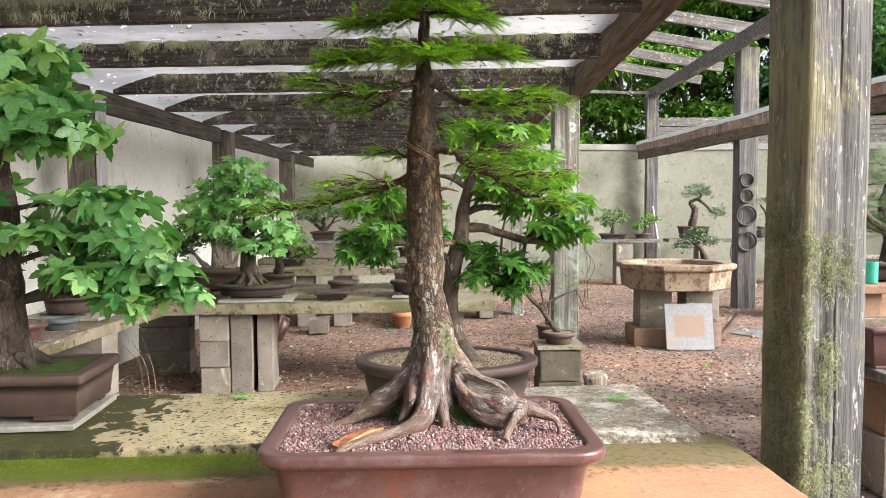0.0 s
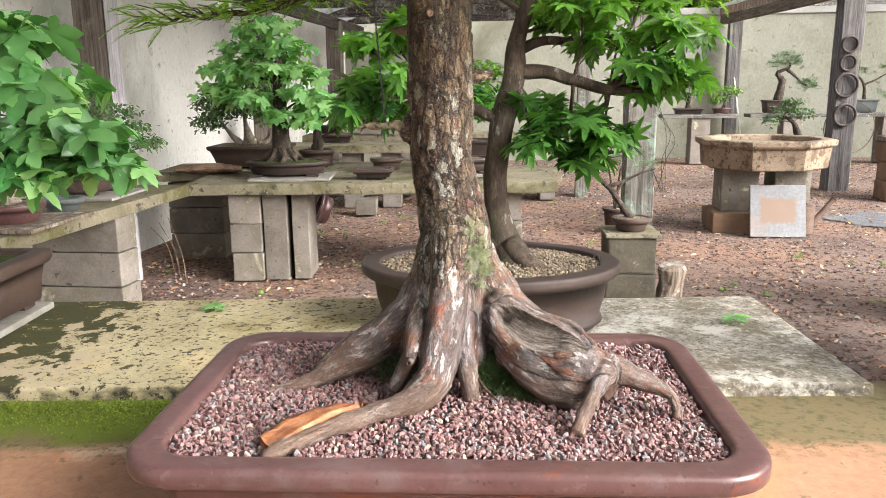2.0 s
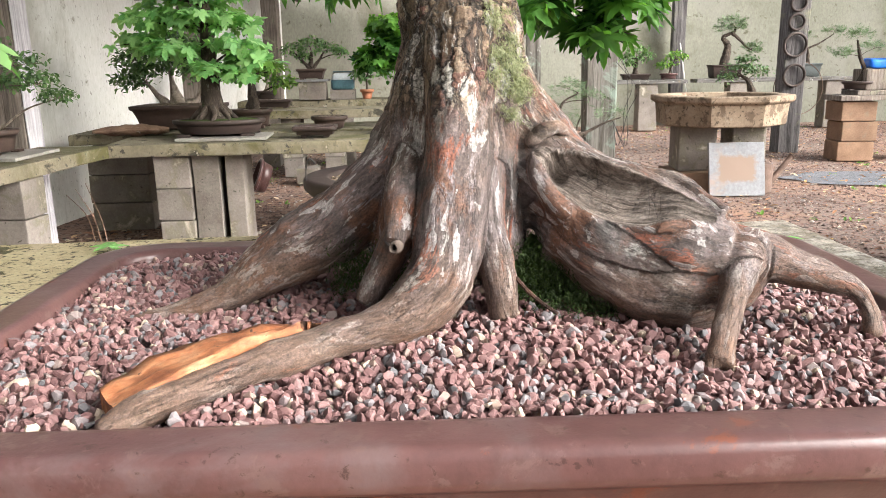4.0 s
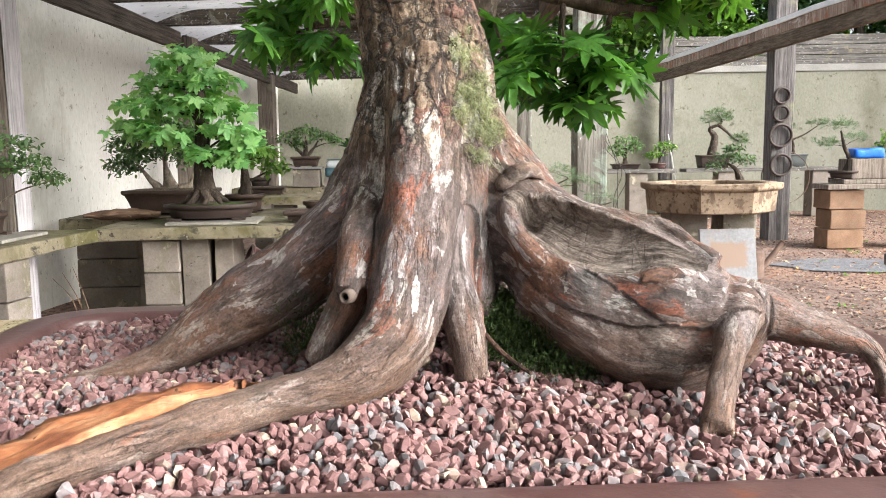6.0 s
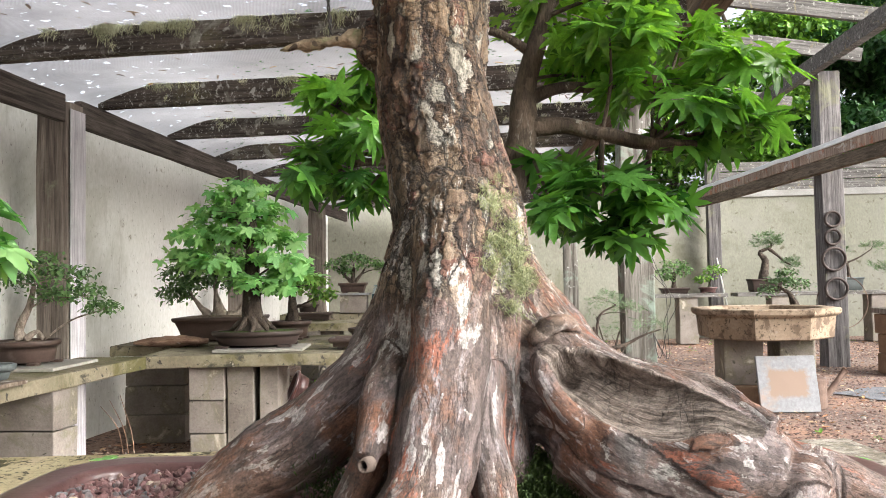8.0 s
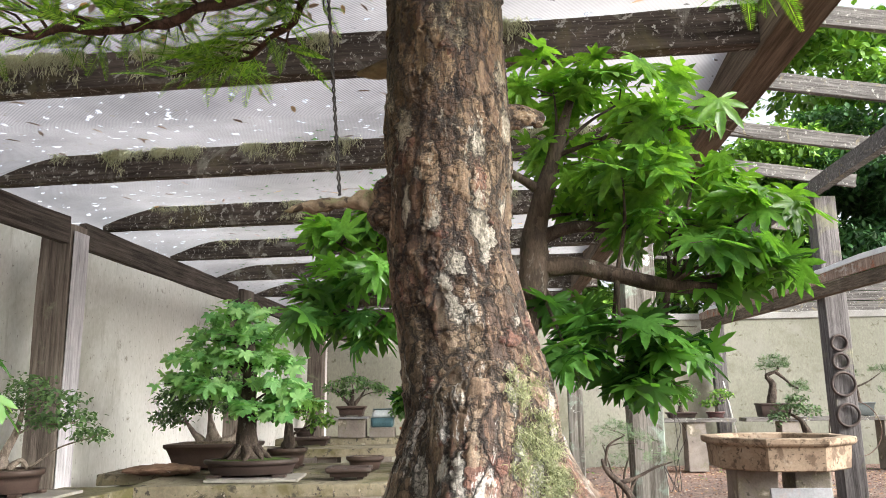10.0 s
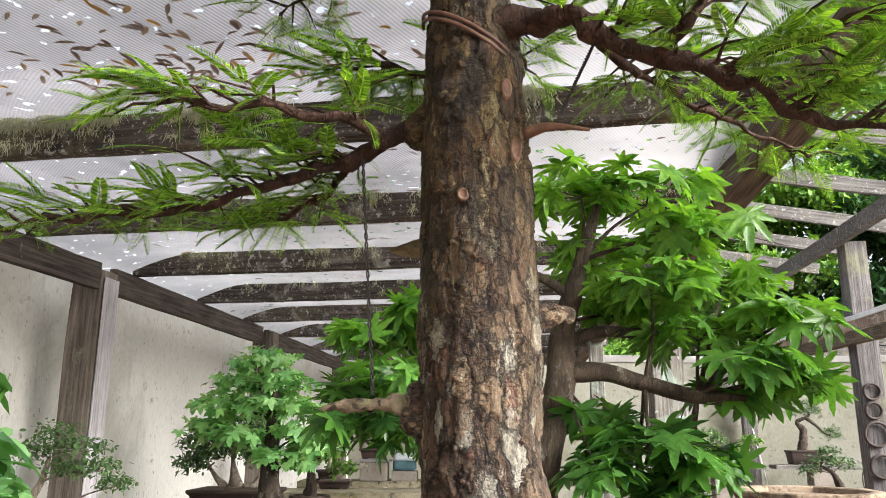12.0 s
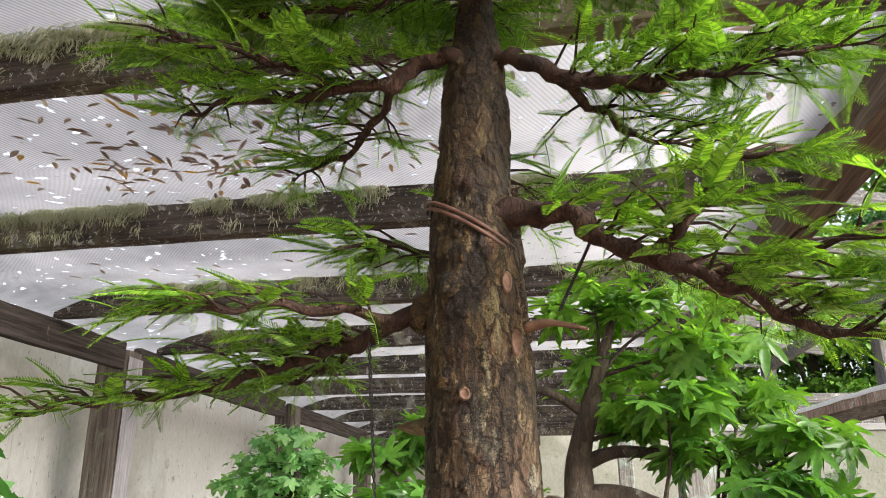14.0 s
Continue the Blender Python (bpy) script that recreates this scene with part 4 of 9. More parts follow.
# watering can half hidden behind the tile
M_RUST = grainy("rusty_iron", (0.065, 0.042, 0.034), (0.15, 0.10, 0.076), scale=9, fine=80, rough=0.8, bump=0.5, patches=[((0.19, 0.15, 0.12), 9, 0.58, 0.7)])
can = thing("watering_can", pose(1.60, 7.02, 0, 0, 0, 14), "old brown watering can with a long spout", "watering can")
part("body", loft(0.22, 0.22, 0.2, [(0.01, 0), (0, 0.01), (0, 0.22), (0.005, 0.23), (0.03, 0.24)], 4), M_RUST, can, smooth=False)
part("spout", tube(*curve_points([(0.09, 0, 0.06, 0.03), (0.17, 0, 0.14, 0.026), (0.27, 0.0, 0.26, 0.022), (0.29, 0, 0.28, 0.03)], 4), 10), M_RUST, can, smooth=True)
part("handle", tube(*curve_points([(-0.09, 0, 0.05, 0.009), (-0.15, 0, 0.18, 0.009), (-0.05, 0, 0.33, 0.009), (0.06, 0, 0.24, 0.009)], 6), 8), M_RUST, can, smooth=True)

# pedestal with tile, and a cut log beside it
M_PED = grainy("dark_mossy_stone", (0.04, 0.035, 0.025), (0.09, 0.08, 0.058), scale=6, fine=60, bump=0.7, dist=0.006, patches=[((0.05, 0.048, 0.035), 7, 0.55, 0.68), ((0.26, 0.24, 0.20), 10, 0.62, 0.70)])
pedestal = thing("pedestal", pose(-0.015, 4.75, 0, 0, 0, 4), "square pedestal of two mossy stone blocks with a tile on top", "pedestal")
for k in range(2):
    ob = part("block", slab_bm(0.275 - 0.012 * k, 0.25, 0.20, 0.012, cuts=3, wear=0.008, seed=60 + k), M_PED, pedestal)
    ob.matrix_local = pose(0, 0, 0.203 * k, 0, 0, 2 * k)
part("tile", slab_bm(0.30, 0.28, 0.022, 0.004, cuts=2, wear=0.003, center=(0.005, 0, 0.408)), M_CONCRETE, pedestal)
M_LOG = timber("pale_cut_log", (0.12, 0.088, 0.066), (0.28, 0.235, 0.19), 2, patches=[((0.38, 0.36, 0.33), 8, 0.52, 0.62)])
log = thing("cut_log", pose(0.235, 4.80, 0, 0, 0, 30), "short pale cut log standing on end", "log")
lv, lf = tube([(0, 0, 0), (0.002, 0, 0.05), (0, 0, 0.12), (0.003, 0, 0.20), (0, 0, 0.225)], [0.085, 0.078, 0.074, 0.08, 0.076], 18, 0.35, 14)
part("wood", (lv, lf), M_LOG, log)

# ---- benches before the north wall ----
for bx, by, w, tag in ((1.80, 12.75, 1.15, "narrow plank bench on a stone block before the wall"), (3.75, 13.0, 2.4, "long plank bench on stone blocks before the wall")):
    bench = thing("plank_bench", pose(bx, by, 0, 0, 0, 3), tag, "bench")
    part("plank", slab_bm(w, 0.34, 0.055, 0.008, cuts=5, wear=0.006, seed=bx, center=(0, 0, 0.70)), M_PALE_TIMBER, bench)
    for lx in ((0.0,) if w < 2 else (-0.55, 0.9)):
        part("block", slab_bm(0.28, 0.28, 0.70, 0.012, cuts=3, wear=0.006, seed=bx + lx, center=(lx, 0, 0)), M_BLOCK, bench)

# clay-block bench by the tall post
clay_bench = thing("clay_block_bench", pose(3.42, 9.05, 0, 0, 0, 2), "bench of orange clay blocks with a rough plank top", "bench")
part("plank", slab_bm(1.3, 0.42, 0.05, 0.008, cuts=4, wear=0.008, seed=71, center=(0.2, 0, 0.615)), M_POST_WARM, clay_bench)
part("plank", slab_bm(1.1, 0.36, 0.045, 0.008, cuts=4, wear=0.008, seed=72, center=(0.3, 0.05, 0.668)), M_POST_WARM, clay_bench)
for lx in (-0.22, 0.55):
    for k in range(3):
        ob = part("clay_block", slab_bm(0.36, 0.34, 0.198, 0.01, cuts=2, wear=0.005, seed=lx + k), M_BRICK, clay_bench)
        ob.matrix_local = pose(lx + 0.02 * math.sin(9 * k + lx), 0, 0.203 * k, 0, 0, 3 * math.sin(k + 5 * lx))

# bench just past the front post
side_bench = thing("plank_bench", pose(1.42, 3.4, 0, 0, 0, 5), "grey plank bench on pale stone blocks", "bench")
part("plank", slab_bm(0.6, 1.1, 0.05, 0.008, cuts=4, wear=0.006, seed=81, center=(0.12, 0.2, 0.535)), M_POST, side_bench)
part("block", slab_bm(0.42, 0.40, 0.26, 0.012, cuts=3, wear=0.008, seed=82, center=(0.1, 0.1, 0.27)), M_BRICK, side_bench)
part("block", slab_bm(0.46, 0.44, 0.27, 0.012, cuts=3, wear=0.008, seed=83, center=(0.1, 0.08, 0.0)), M_BLOCK, side_bench)
upper_bench = thing("plank_bench", pose(1.95, 4.6, 0, 0, 0, 3), "timber shelf bench holding cans and small plants", "bench")
part("plank", slab_bm(0.9, 0.5, 0.05, 0.008, cuts=4, wear=0.006, seed=84, center=(0.1, 0, 0.80)), M_BRICK, upper_bench)
for lx in (-0.2, 0.4):
    part("block", slab_bm(0.2, 0.36, 0.80, 0.012, cuts=3, wear=0.006, seed=85 + lx, center=(lx, 0, 0)), M_BRICK, upper_bench)

# ---- pots ----
def glaze(name, c, c2, rough=0.5, patches=()):
    return grainy(name, c, c2, scale=7, fine=90, rough=rough, bump=0.15, dist=0.002, patches=patches, spec=0.4, vary=0.2)


M_CLAY_RED = glaze("red_brown_stoneware", (0.064, 0.030, 0.029), (0.097, 0.051, 0.048), 0.28, [((0.13, 0.098, 0.098), 9, 0.56, 0.72), ((0.05, 0.026, 0.023), 5, 0.54, 0.68), ((0.115, 0.070, 0.064), 70, 0.57, 0.64), ((0.125, 0.045, 0.030), 26, 0.62, 0.64), ((0.045, 0.022, 0.018), 140, 0.60, 0.66)])
M_CLAY_DARK = glaze("dark_brown_stoneware", (0.027, 0.017, 0.014), (0.044, 0.029, 0.024), 0.62, [((0.06, 0.052, 0.046), 9, 0.60, 0.75)])
M_CLAY_BROWN = glaze("brown_stoneware", (0.043, 0.027, 0.021), (0.07, 0.046, 0.037), 0.6, [((0.10, 0.08, 0.07), 9, 0.60, 0.75)])
M_TERRACOTTA = glaze("terracotta", (0.33, 0.125, 0.065), (0.42, 0.18, 0.10), 0.8)
M_SOIL = grainy("potting_grit", (0.05, 0.038, 0.028), (0.26, 0.205, 0.145), scale=70, fine=190, rough=0.95, bump=1.0, dist=0.008, patches=[((0.02, 0.016, 0.012), 110, 0.56, 0.62), ((0.42, 0.35, 0.26), 130, 0.62, 0.67)])
M_MOSS = grainy("moss", (0.022, 0.042, 0.006), (0.060, 0.105, 0.012), scale=25, fine=220, rough=0.95, bump=1.0, dist=0.006)
M_BOARD = grainy("grey_board", (0.17, 0.16, 0.14), (0.29, 0.275, 0.25), scale=4, fine=50, bump=0.2, patches=[((0.18, 0.17, 0.12), 8, 0.58, 0.7)])


def pot(parent, w, d, h, r, mat, lip=0.018, taper=0.06, soil=M_SOIL, feet=True, fill=0.80, band=False, n=6, bulge=0.0, rim=None):
    """A bonsai pot with rim, wall thickness, feet and a soil surface inside; its rim is w by d."""
    base = 0.012 if feet else 0.0
    wall_t = rim or min(0.03 + lip * 0.3, w * 0.08)
    prof = [(lip + taper + 0.006, base), (lip + taper, base + 0.004)]
    if band:
        prof += [(lip + taper - 0.004, base + 0.10 * h), (lip + taper - 0.010, base + 0.105 * h), (lip + taper - 0.008, base + 0.16 * h), (lip + taper - 0.002, base + 0.17 * h)]
    prof += [(lip + taper * 0.55 - bulge, base + 0.45 * h), (lip + taper * 0.15 - bulge * 0.4, h * 0.80), (lip, h - 0.030), (lip * 0.35, h - 0.024), (0.001, h - 0.018), (0.0, h - 0.014), (0.0, h - 0.0055), (0.0012, h - 0.0022), (0.0036, h - 0.0005), (0.0065, h), (0.010, h), (wall_t - 0.006, h), (wall_t - 0.002, h - 0.0003), (wall_t + 0.0005, h - 0.002), (wall_t + 0.002, h - 0.006), (wall_t + 0.004, h * fill)]
    body = part("pot", loft(w, d, r, prof, n), mat, parent, smooth=True)
    if feet:
        for sx in (-1, 1):
            for sy in (-1, 1):
                part("foot", slab_bm(w * 0.14, d * 0.14, 0.014, 0.003, center=(sx * (w / 2 - lip - taper - w * 0.09), sy * (d / 2 - lip - taper - d * 0.08), 0)), mat, body)
    if soil:
        m = 18
        ring = outline(w - 2 * wall_t - 0.004, d - 2 * wall_t - 0.004, max(r - wall_t, 0.005) if r < min(w, d) / 2 - 1e-6 else 9, n)
        verts, faces = [], []
        k = len(ring)
        for j in range(8):
            s = 1 - j / 8
            for x, y in ring:
                verts.append((x * s, y * s, h * fill + 0.004 + 0.10 * h * (1 - s * s) + 0.006 * noise.noise(Vector((x * s * 30, y * s * 30, w)))))
        verts.append((0, 0, h * fill + 0.1 * h))
        for j in range(7):
            for q in range(k):
                q2 = (q + 1) % k
                faces.append((j * k + q, j * k + q2, (j + 1) * k + q2, (j + 1) * k + q))
        for q in range(k):
            faces.append((7 * k + q, 7 * k + (q + 1) % k, 8 * k))
        part("soil", (verts, faces), soil, parent, smooth=True)
    return body


# ---- bark ----
def bark(name, dark, light, patches, plates=True, scale=1.0, crack=0.6, tones=None):
    """Flaking bark: upright plates of differing tone with thin cracks between them, fibres and patches."""
    m, nt, bsdf = material(name)
    vec = coords(nt, (1, 1, 0.38), per_object=False)
    flat = coords(nt, per_object=False)
    broad = noise_tex(nt, flat, 14 * scale, 5, 0.6)
    grain = noise_tex(nt, coords(nt, (1, 1, 0.2), per_object=False), 420 * scale, 6, 0.75)
    nz = nt.nodes.new("ShaderNodeTexNoise")
    nz.inputs["Scale"].default_value, nz.inputs["Detail"].default_value = 160 * scale, 4
    nt.links.new(vec, nz.inputs["Vector"])
    sc = nt.nodes.new("ShaderNodeVectorMath")
    sc.operation, sc.inputs["Scale"].default_value = "SCALE", 0.0085 / scale
    nt.links.new(nz.outputs["Color"], sc.inputs[0])
    warp = nt.nodes.new("ShaderNodeVectorMath")
    warp.operation = "ADD"
    nt.links.new(vec, warp.inputs[0])
    nt.links.new(sc.outputs[0], warp.inputs[1])

    def cells(size, feature):
        vo = nt.nodes.new("ShaderNodeTexVoronoi")
        vo.feature = feature
        vo.inputs["Scale"].default_value = size * scale
        nt.links.new(warp.outputs[0], vo.inputs["Vector"])
        return vo

    def lines(size, width, lo, hi, ns):
        edge = ramp(nt, cells(size, "DISTANCE_TO_EDGE").outputs["Distance"], [(0.0, 0.0), (width, 1.0)])
        return mix(nt, ramp(nt, noise_tex(nt, vec, ns * scale, 3), [(lo, 0.0), (hi, 1.0)]), (1.0, 1.0, 1.0), edge)

    big, small = lines(85, 0.045, 0.36, 0.52, 40), lines(200, 0.065, 0.38, 0.54, 70)
    edge = mix(nt, 1.0, big, small, "MULTIPLY")
    bw = nt.nodes.new("ShaderNodeRGBToBW")
    nt.links.new(cells(85, "F1").outputs["Color"], bw.inputs[0])
    bw2 = nt.nodes.new("ShaderNodeRGBToBW")
    nt.links.new(cells(190, "F1").outputs["Color"], bw2.inputs[0])
    col = ramp(nt, broad, [(0.3, dark), (0.7, light)])
    if tones:
        col = mix(nt, 0.65, col, ramp(nt, mix(nt, 0.4, bw.outputs[0], bw2.outputs[0]), tones))
    else:
        col = mix(nt, 0.5, col, bw.outputs[0], "SOFT_LIGHT")
    for c, s, lo, hi in patches:
        col = mix(nt, ramp(nt, noise_tex(nt, warp.outputs[0], s, 6, 0.7, 0.3), [(lo, 0.0), (hi, 1.0)]), col, c)
    col = mix(nt, 0.8, col, ramp(nt, grain, [(0.28, 0.16), (0.72, 0.82)]), "OVERLAY")
    gap = mix(nt, crack, (1.0, 1.0, 1.0), edge)
    if plates:
        col = mix(nt, 1.0, col, gap, "MULTIPLY")
    nt.links.new(col, bsdf.inputs["Base Color"])
    bsdf.inputs["Roughness"].default_value = 0.85
    bsdf.inputs["Specular IOR Level"].default_value = 0.25
    hgt = mix(nt, 0.35, mix(nt, 0.4, edge, bw.outputs[0]), grain) if plates else grain
    bumped(nt, bsdf, hgt, 1.0, 0.0035 / scale)
    return m


# bark of the tall conifer: its plates, flakes, limb-wise grain and the hollow, soil-stained and thin-barked regions are given on the mesh
def hero_bark():
    m, nt, bsdf = material("flaking_conifer_bark")

    def given(name):
        att = nt.nodes.new("ShaderNodeAttribute")
        att.attribute_name = name
        return att

    def split(att):
        sep = nt.nodes.new("ShaderNodeSeparateColor")
        nt.links.new(att.outputs["Color"], sep.inputs[0])
        return sep.outputs[0], sep.outputs[1], sep.outputs[2], att.outputs["Alpha"]

    def scaled(vec, size):
        mp = nt.nodes.new("ShaderNodeMapping")
        mp.inputs["Scale"].default_value = size
        nt.links.new(vec, mp.inputs["Vector"])
        return mp.outputs[0]

    hollow, low_amt, thin, _ = split(given("region"))
    plate = split(given("plates"))[0]
    flow = given("flow").outputs["Vector"]
    flat = coords(nt, per_object=False)
    long_, longer = scaled(flow, (1, 1, 0.30)), scaled(flow, (1, 1, 0.10))
    grain, fibre = noise_tex(nt, long_, 520, 7, 0.78, 0.2), noise_tex(nt, longer, 620, 7, 0.8, 0.3)
    broad, mid = noise_tex(nt, flat, 13, 5, 0.6), noise_tex(nt, long_, 60, 8, 0.72, 0.3)
    fine = noise_tex(nt, flat, 700, 5, 0.8)
    # crisp cracks between upright plates, and finer ones between flakes
    def cells(size, feature, wob):
        vo = nt.nodes.new("ShaderNodeTexVoronoi")
        vo.feature = feature
        vo.inputs["Scale"].default_value = 1.0
        nz = nt.nodes.new("ShaderNodeTexNoise")
        nz.inputs["Scale"].default_value, nz.inputs["Detail"].default_value, nz.inputs["Roughness"].default_value = 160, 5, 0.65
        nt.links.new(flow, nz.inputs["Vector"])
        nt.links.new(mix(nt, wob, scaled(flow, size), nz.outputs["Color"], "ADD"), vo.inputs["Vector"])
        return vo

    def lines(size, width, wob, lo, hi):
        d = ramp(nt, cells(size, "DISTANCE_TO_EDGE", wob).outputs["Distance"], [(0.0, 0.0), (width, 1.0)])
        return mix(nt, ramp(nt, noise_tex(nt, long_, 38, 4, 0.6), [(lo, 0.0), (hi, 1.0)]), (1.0, 1.0, 1.0), d)

    def tone_of(size, wob):
        bw = nt.nodes.new("ShaderNodeRGBToBW")
        nt.links.new(cells(size, "F1", wob).outputs["Color"], bw.inputs[0])
        return bw.outputs[0]

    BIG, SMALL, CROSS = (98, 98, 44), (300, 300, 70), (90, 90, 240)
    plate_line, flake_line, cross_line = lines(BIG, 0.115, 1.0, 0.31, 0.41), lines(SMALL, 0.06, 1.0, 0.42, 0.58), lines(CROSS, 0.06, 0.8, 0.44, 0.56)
    plate_tone, flake_tone = tone_of(BIG, 0.9), tone_of(SMALL, 1.0)
    # old bark: plates of differing brown, some bare and red, some grown over with pale lichen
    tone = mix(nt, 0.45, mix(nt, 0.45, plate_tone, flake_tone), mid)
    old = ramp(nt, tone, [(0.28, (0.028, 0.018, 0.013)), (0.41, (0.080, 0.048, 0.031)), (0.53, (0.152, 0.106, 0.070)), (0.67, (0.25, 0.20, 0.148))])
    old = mix(nt, ramp(nt, broad, [(0.48, 0.0), (0.64, 0.5)]), old, (0.080, 0.066, 0.038))
    old = mix(nt, ramp(nt, mix(nt, 0.5, plate, noise_tex(nt, long_, 40, 6, 0.7, 0.3)), [(0.70, 0.0), (0.73, 0.8)]), old, (0.115, 0.052, 0.038))
    crust = ramp(nt, mix(nt, 0.55, plate_tone, noise_tex(nt, long_, 46, 8, 0.75, 0.4)), [(0.625, 0.0), (0.65, 0.8)])
    old = mix(nt, crust, old, mix(nt, fine, (0.15, 0.15, 0.125), (0.34, 0.34, 0.315)))
    old = mix(nt, ramp(nt, noise_tex(nt, long_, 150, 8, 0.75, 0.5), [(0.66, 0.0), (0.68, 0.8)]), old, (0.32, 0.315, 0.28))
    pale_amt = ramp(nt, noise_tex(nt, scaled(flow, (1.15, 1, 0.42)), 27, 9, 0.76, 0.4), [(0.585, 0.0), (0.60, 0.85)])
    pale_skin = mix(nt, fine, (0.21, 0.205, 0.185), (0.47, 0.46, 0.43))
    old = mix(nt, pale_amt, old, pale_skin)
    # upper trunk turns browner; the crown's shade is painted into its darker tone
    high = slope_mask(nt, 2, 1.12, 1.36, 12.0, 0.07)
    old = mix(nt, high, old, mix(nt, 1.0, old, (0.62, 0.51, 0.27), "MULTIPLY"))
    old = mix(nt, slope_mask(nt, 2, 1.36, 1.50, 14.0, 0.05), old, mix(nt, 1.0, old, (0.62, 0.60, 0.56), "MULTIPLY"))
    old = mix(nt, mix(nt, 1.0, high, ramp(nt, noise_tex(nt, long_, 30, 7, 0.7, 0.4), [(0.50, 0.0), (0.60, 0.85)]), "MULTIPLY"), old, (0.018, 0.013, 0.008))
    # thin bark on the roots: mauve-brown, grey skins flaking off, rust-red beneath
    skin = ramp(nt, mix(nt, 0.3, noise_tex(nt, long_, 34, 7, 0.68), flake_tone), [(0.34, (0.036, 0.026, 0.022)), (0.48, (0.086, 0.066, 0.062)), (0.66, (0.155, 0.128, 0.125))])
    skin = mix(nt, ramp(nt, noise_tex(nt, flat, 19, 6, 0.65, 0.4), [(0.50, 0.0), (0.60, 0.85)]), skin, mix(nt, fine, (0.078, 0.035, 0.020), (0.160, 0.075, 0.042)))
    skin = mix(nt, ramp(nt, noise_tex(nt, long_, 70, 10, 0.8, 0.4), [(0.56, 0.0), (0.59, 0.75)]), skin, (0.200, 0.182, 0.190))
    skin = mix(nt, ramp(nt, noise_tex(nt, scaled(flow, (1.2, 1, 0.22)), 38, 9, 0.78, 0.5), [(0.575, 0.0), (0.595, 0.95)]), skin, mix(nt, fine, (0.13, 0.042, 0.026), (0.26, 0.10, 0.062)))
    skin = mix(nt, ramp(nt, mix(nt, 0.6, flake_tone, noise_tex(nt, long_, 60, 9, 0.78, 0.3)), [(0.615, 0.0), (0.635, 0.85)]), skin, mix(nt, fine, (0.19, 0.177, 0.172), (0.36, 0.34, 0.33)))
    skin = mix(nt, mix(nt, 0.75, (0.0, 0.0, 0.0), pale_amt), skin, pale_skin)
    skin = mix(nt, ramp(nt, noise_tex(nt, flat, 23, 7, 0.7, 0.3), [(0.55, 0.0), (0.64, 0.8)]), skin, (0.040, 0.037, 0.034))
    low = ramp(nt, noise_tex(nt, long_, 60, 6, 0.7), [(0.3, (0.052, 0.030, 0.022)), (0.5, (0.122, 0.074, 0.050)), (0.70, (0.190, 0.128, 0.096))])
    dead = ramp(nt, mix(nt, 0.5, fibre, noise_tex(nt, longer, 190, 7, 0.75, 0.6)), [(0.40, (0.026, 0.019, 0.014)), (0.46, (0.095, 0.074, 0.060)), (0.53, (0.175, 0.147, 0.127)), (0.62, (0.275, 0.242, 0.215))])
    vo = cells((80, 120, 190), "DISTANCE_TO_EDGE", 0.5)
    check = mix(nt, ramp(nt, noise_tex(nt, flat, 45, 4), [(0.44, 0.0), (0.60, 1.0)]), (1.0, 1.0, 1.0), ramp(nt, vo.outputs["Distance"], [(0.0, 0.25), (0.05, 1.0)]))
    col = mix(nt, thin, old, skin)
    col = mix(nt, mix(nt, 0.80, (0.0, 0.0, 0.0), low_amt), col, low)
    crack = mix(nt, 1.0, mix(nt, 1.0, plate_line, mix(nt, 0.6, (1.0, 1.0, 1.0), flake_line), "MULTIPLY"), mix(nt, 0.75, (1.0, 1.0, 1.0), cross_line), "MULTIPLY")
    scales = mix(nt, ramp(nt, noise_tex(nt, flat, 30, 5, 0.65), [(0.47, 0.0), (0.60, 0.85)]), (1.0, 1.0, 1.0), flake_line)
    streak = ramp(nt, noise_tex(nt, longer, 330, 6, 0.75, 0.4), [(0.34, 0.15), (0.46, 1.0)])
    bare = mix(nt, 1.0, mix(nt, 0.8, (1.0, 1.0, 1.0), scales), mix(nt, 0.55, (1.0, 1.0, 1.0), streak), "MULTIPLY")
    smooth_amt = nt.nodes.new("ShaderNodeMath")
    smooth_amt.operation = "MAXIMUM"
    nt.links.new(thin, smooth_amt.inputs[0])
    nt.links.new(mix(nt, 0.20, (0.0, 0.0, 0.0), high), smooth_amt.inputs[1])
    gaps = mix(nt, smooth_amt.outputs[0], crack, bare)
    # cracks darker than the plates, the shade inside them painted into the colour
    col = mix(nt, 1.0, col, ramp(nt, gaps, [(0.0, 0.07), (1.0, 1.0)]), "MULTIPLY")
    col = mix(nt, hollow, col, mix(nt, 0.8, dead, check, "MULTIPLY"))
    col = mix(nt, 0.75, col, ramp(nt, mix(nt, 0.5, fine, grain), [(0.39, 0.10), (0.61, 0.88)]), "OVERLAY")
    nt.links.new(col, bsdf.inputs["Base Color"])
    bsdf.inputs["Roughness"].default_value = 0.66
    bsdf.inputs["Specular IOR Level"].default_value = 0.35
    hgt = mix(nt, 0.42, mix(nt, 0.45, gaps, mix(nt, 0.5, plate_tone, flake_tone)), mix(nt, 0.5, grain, mid))
    hgt = mix(nt, hollow, hgt, mix(nt, 0.4, fibre, check))
    bumped(nt, bsdf, hgt, 1.0, 0.0034)
    return m


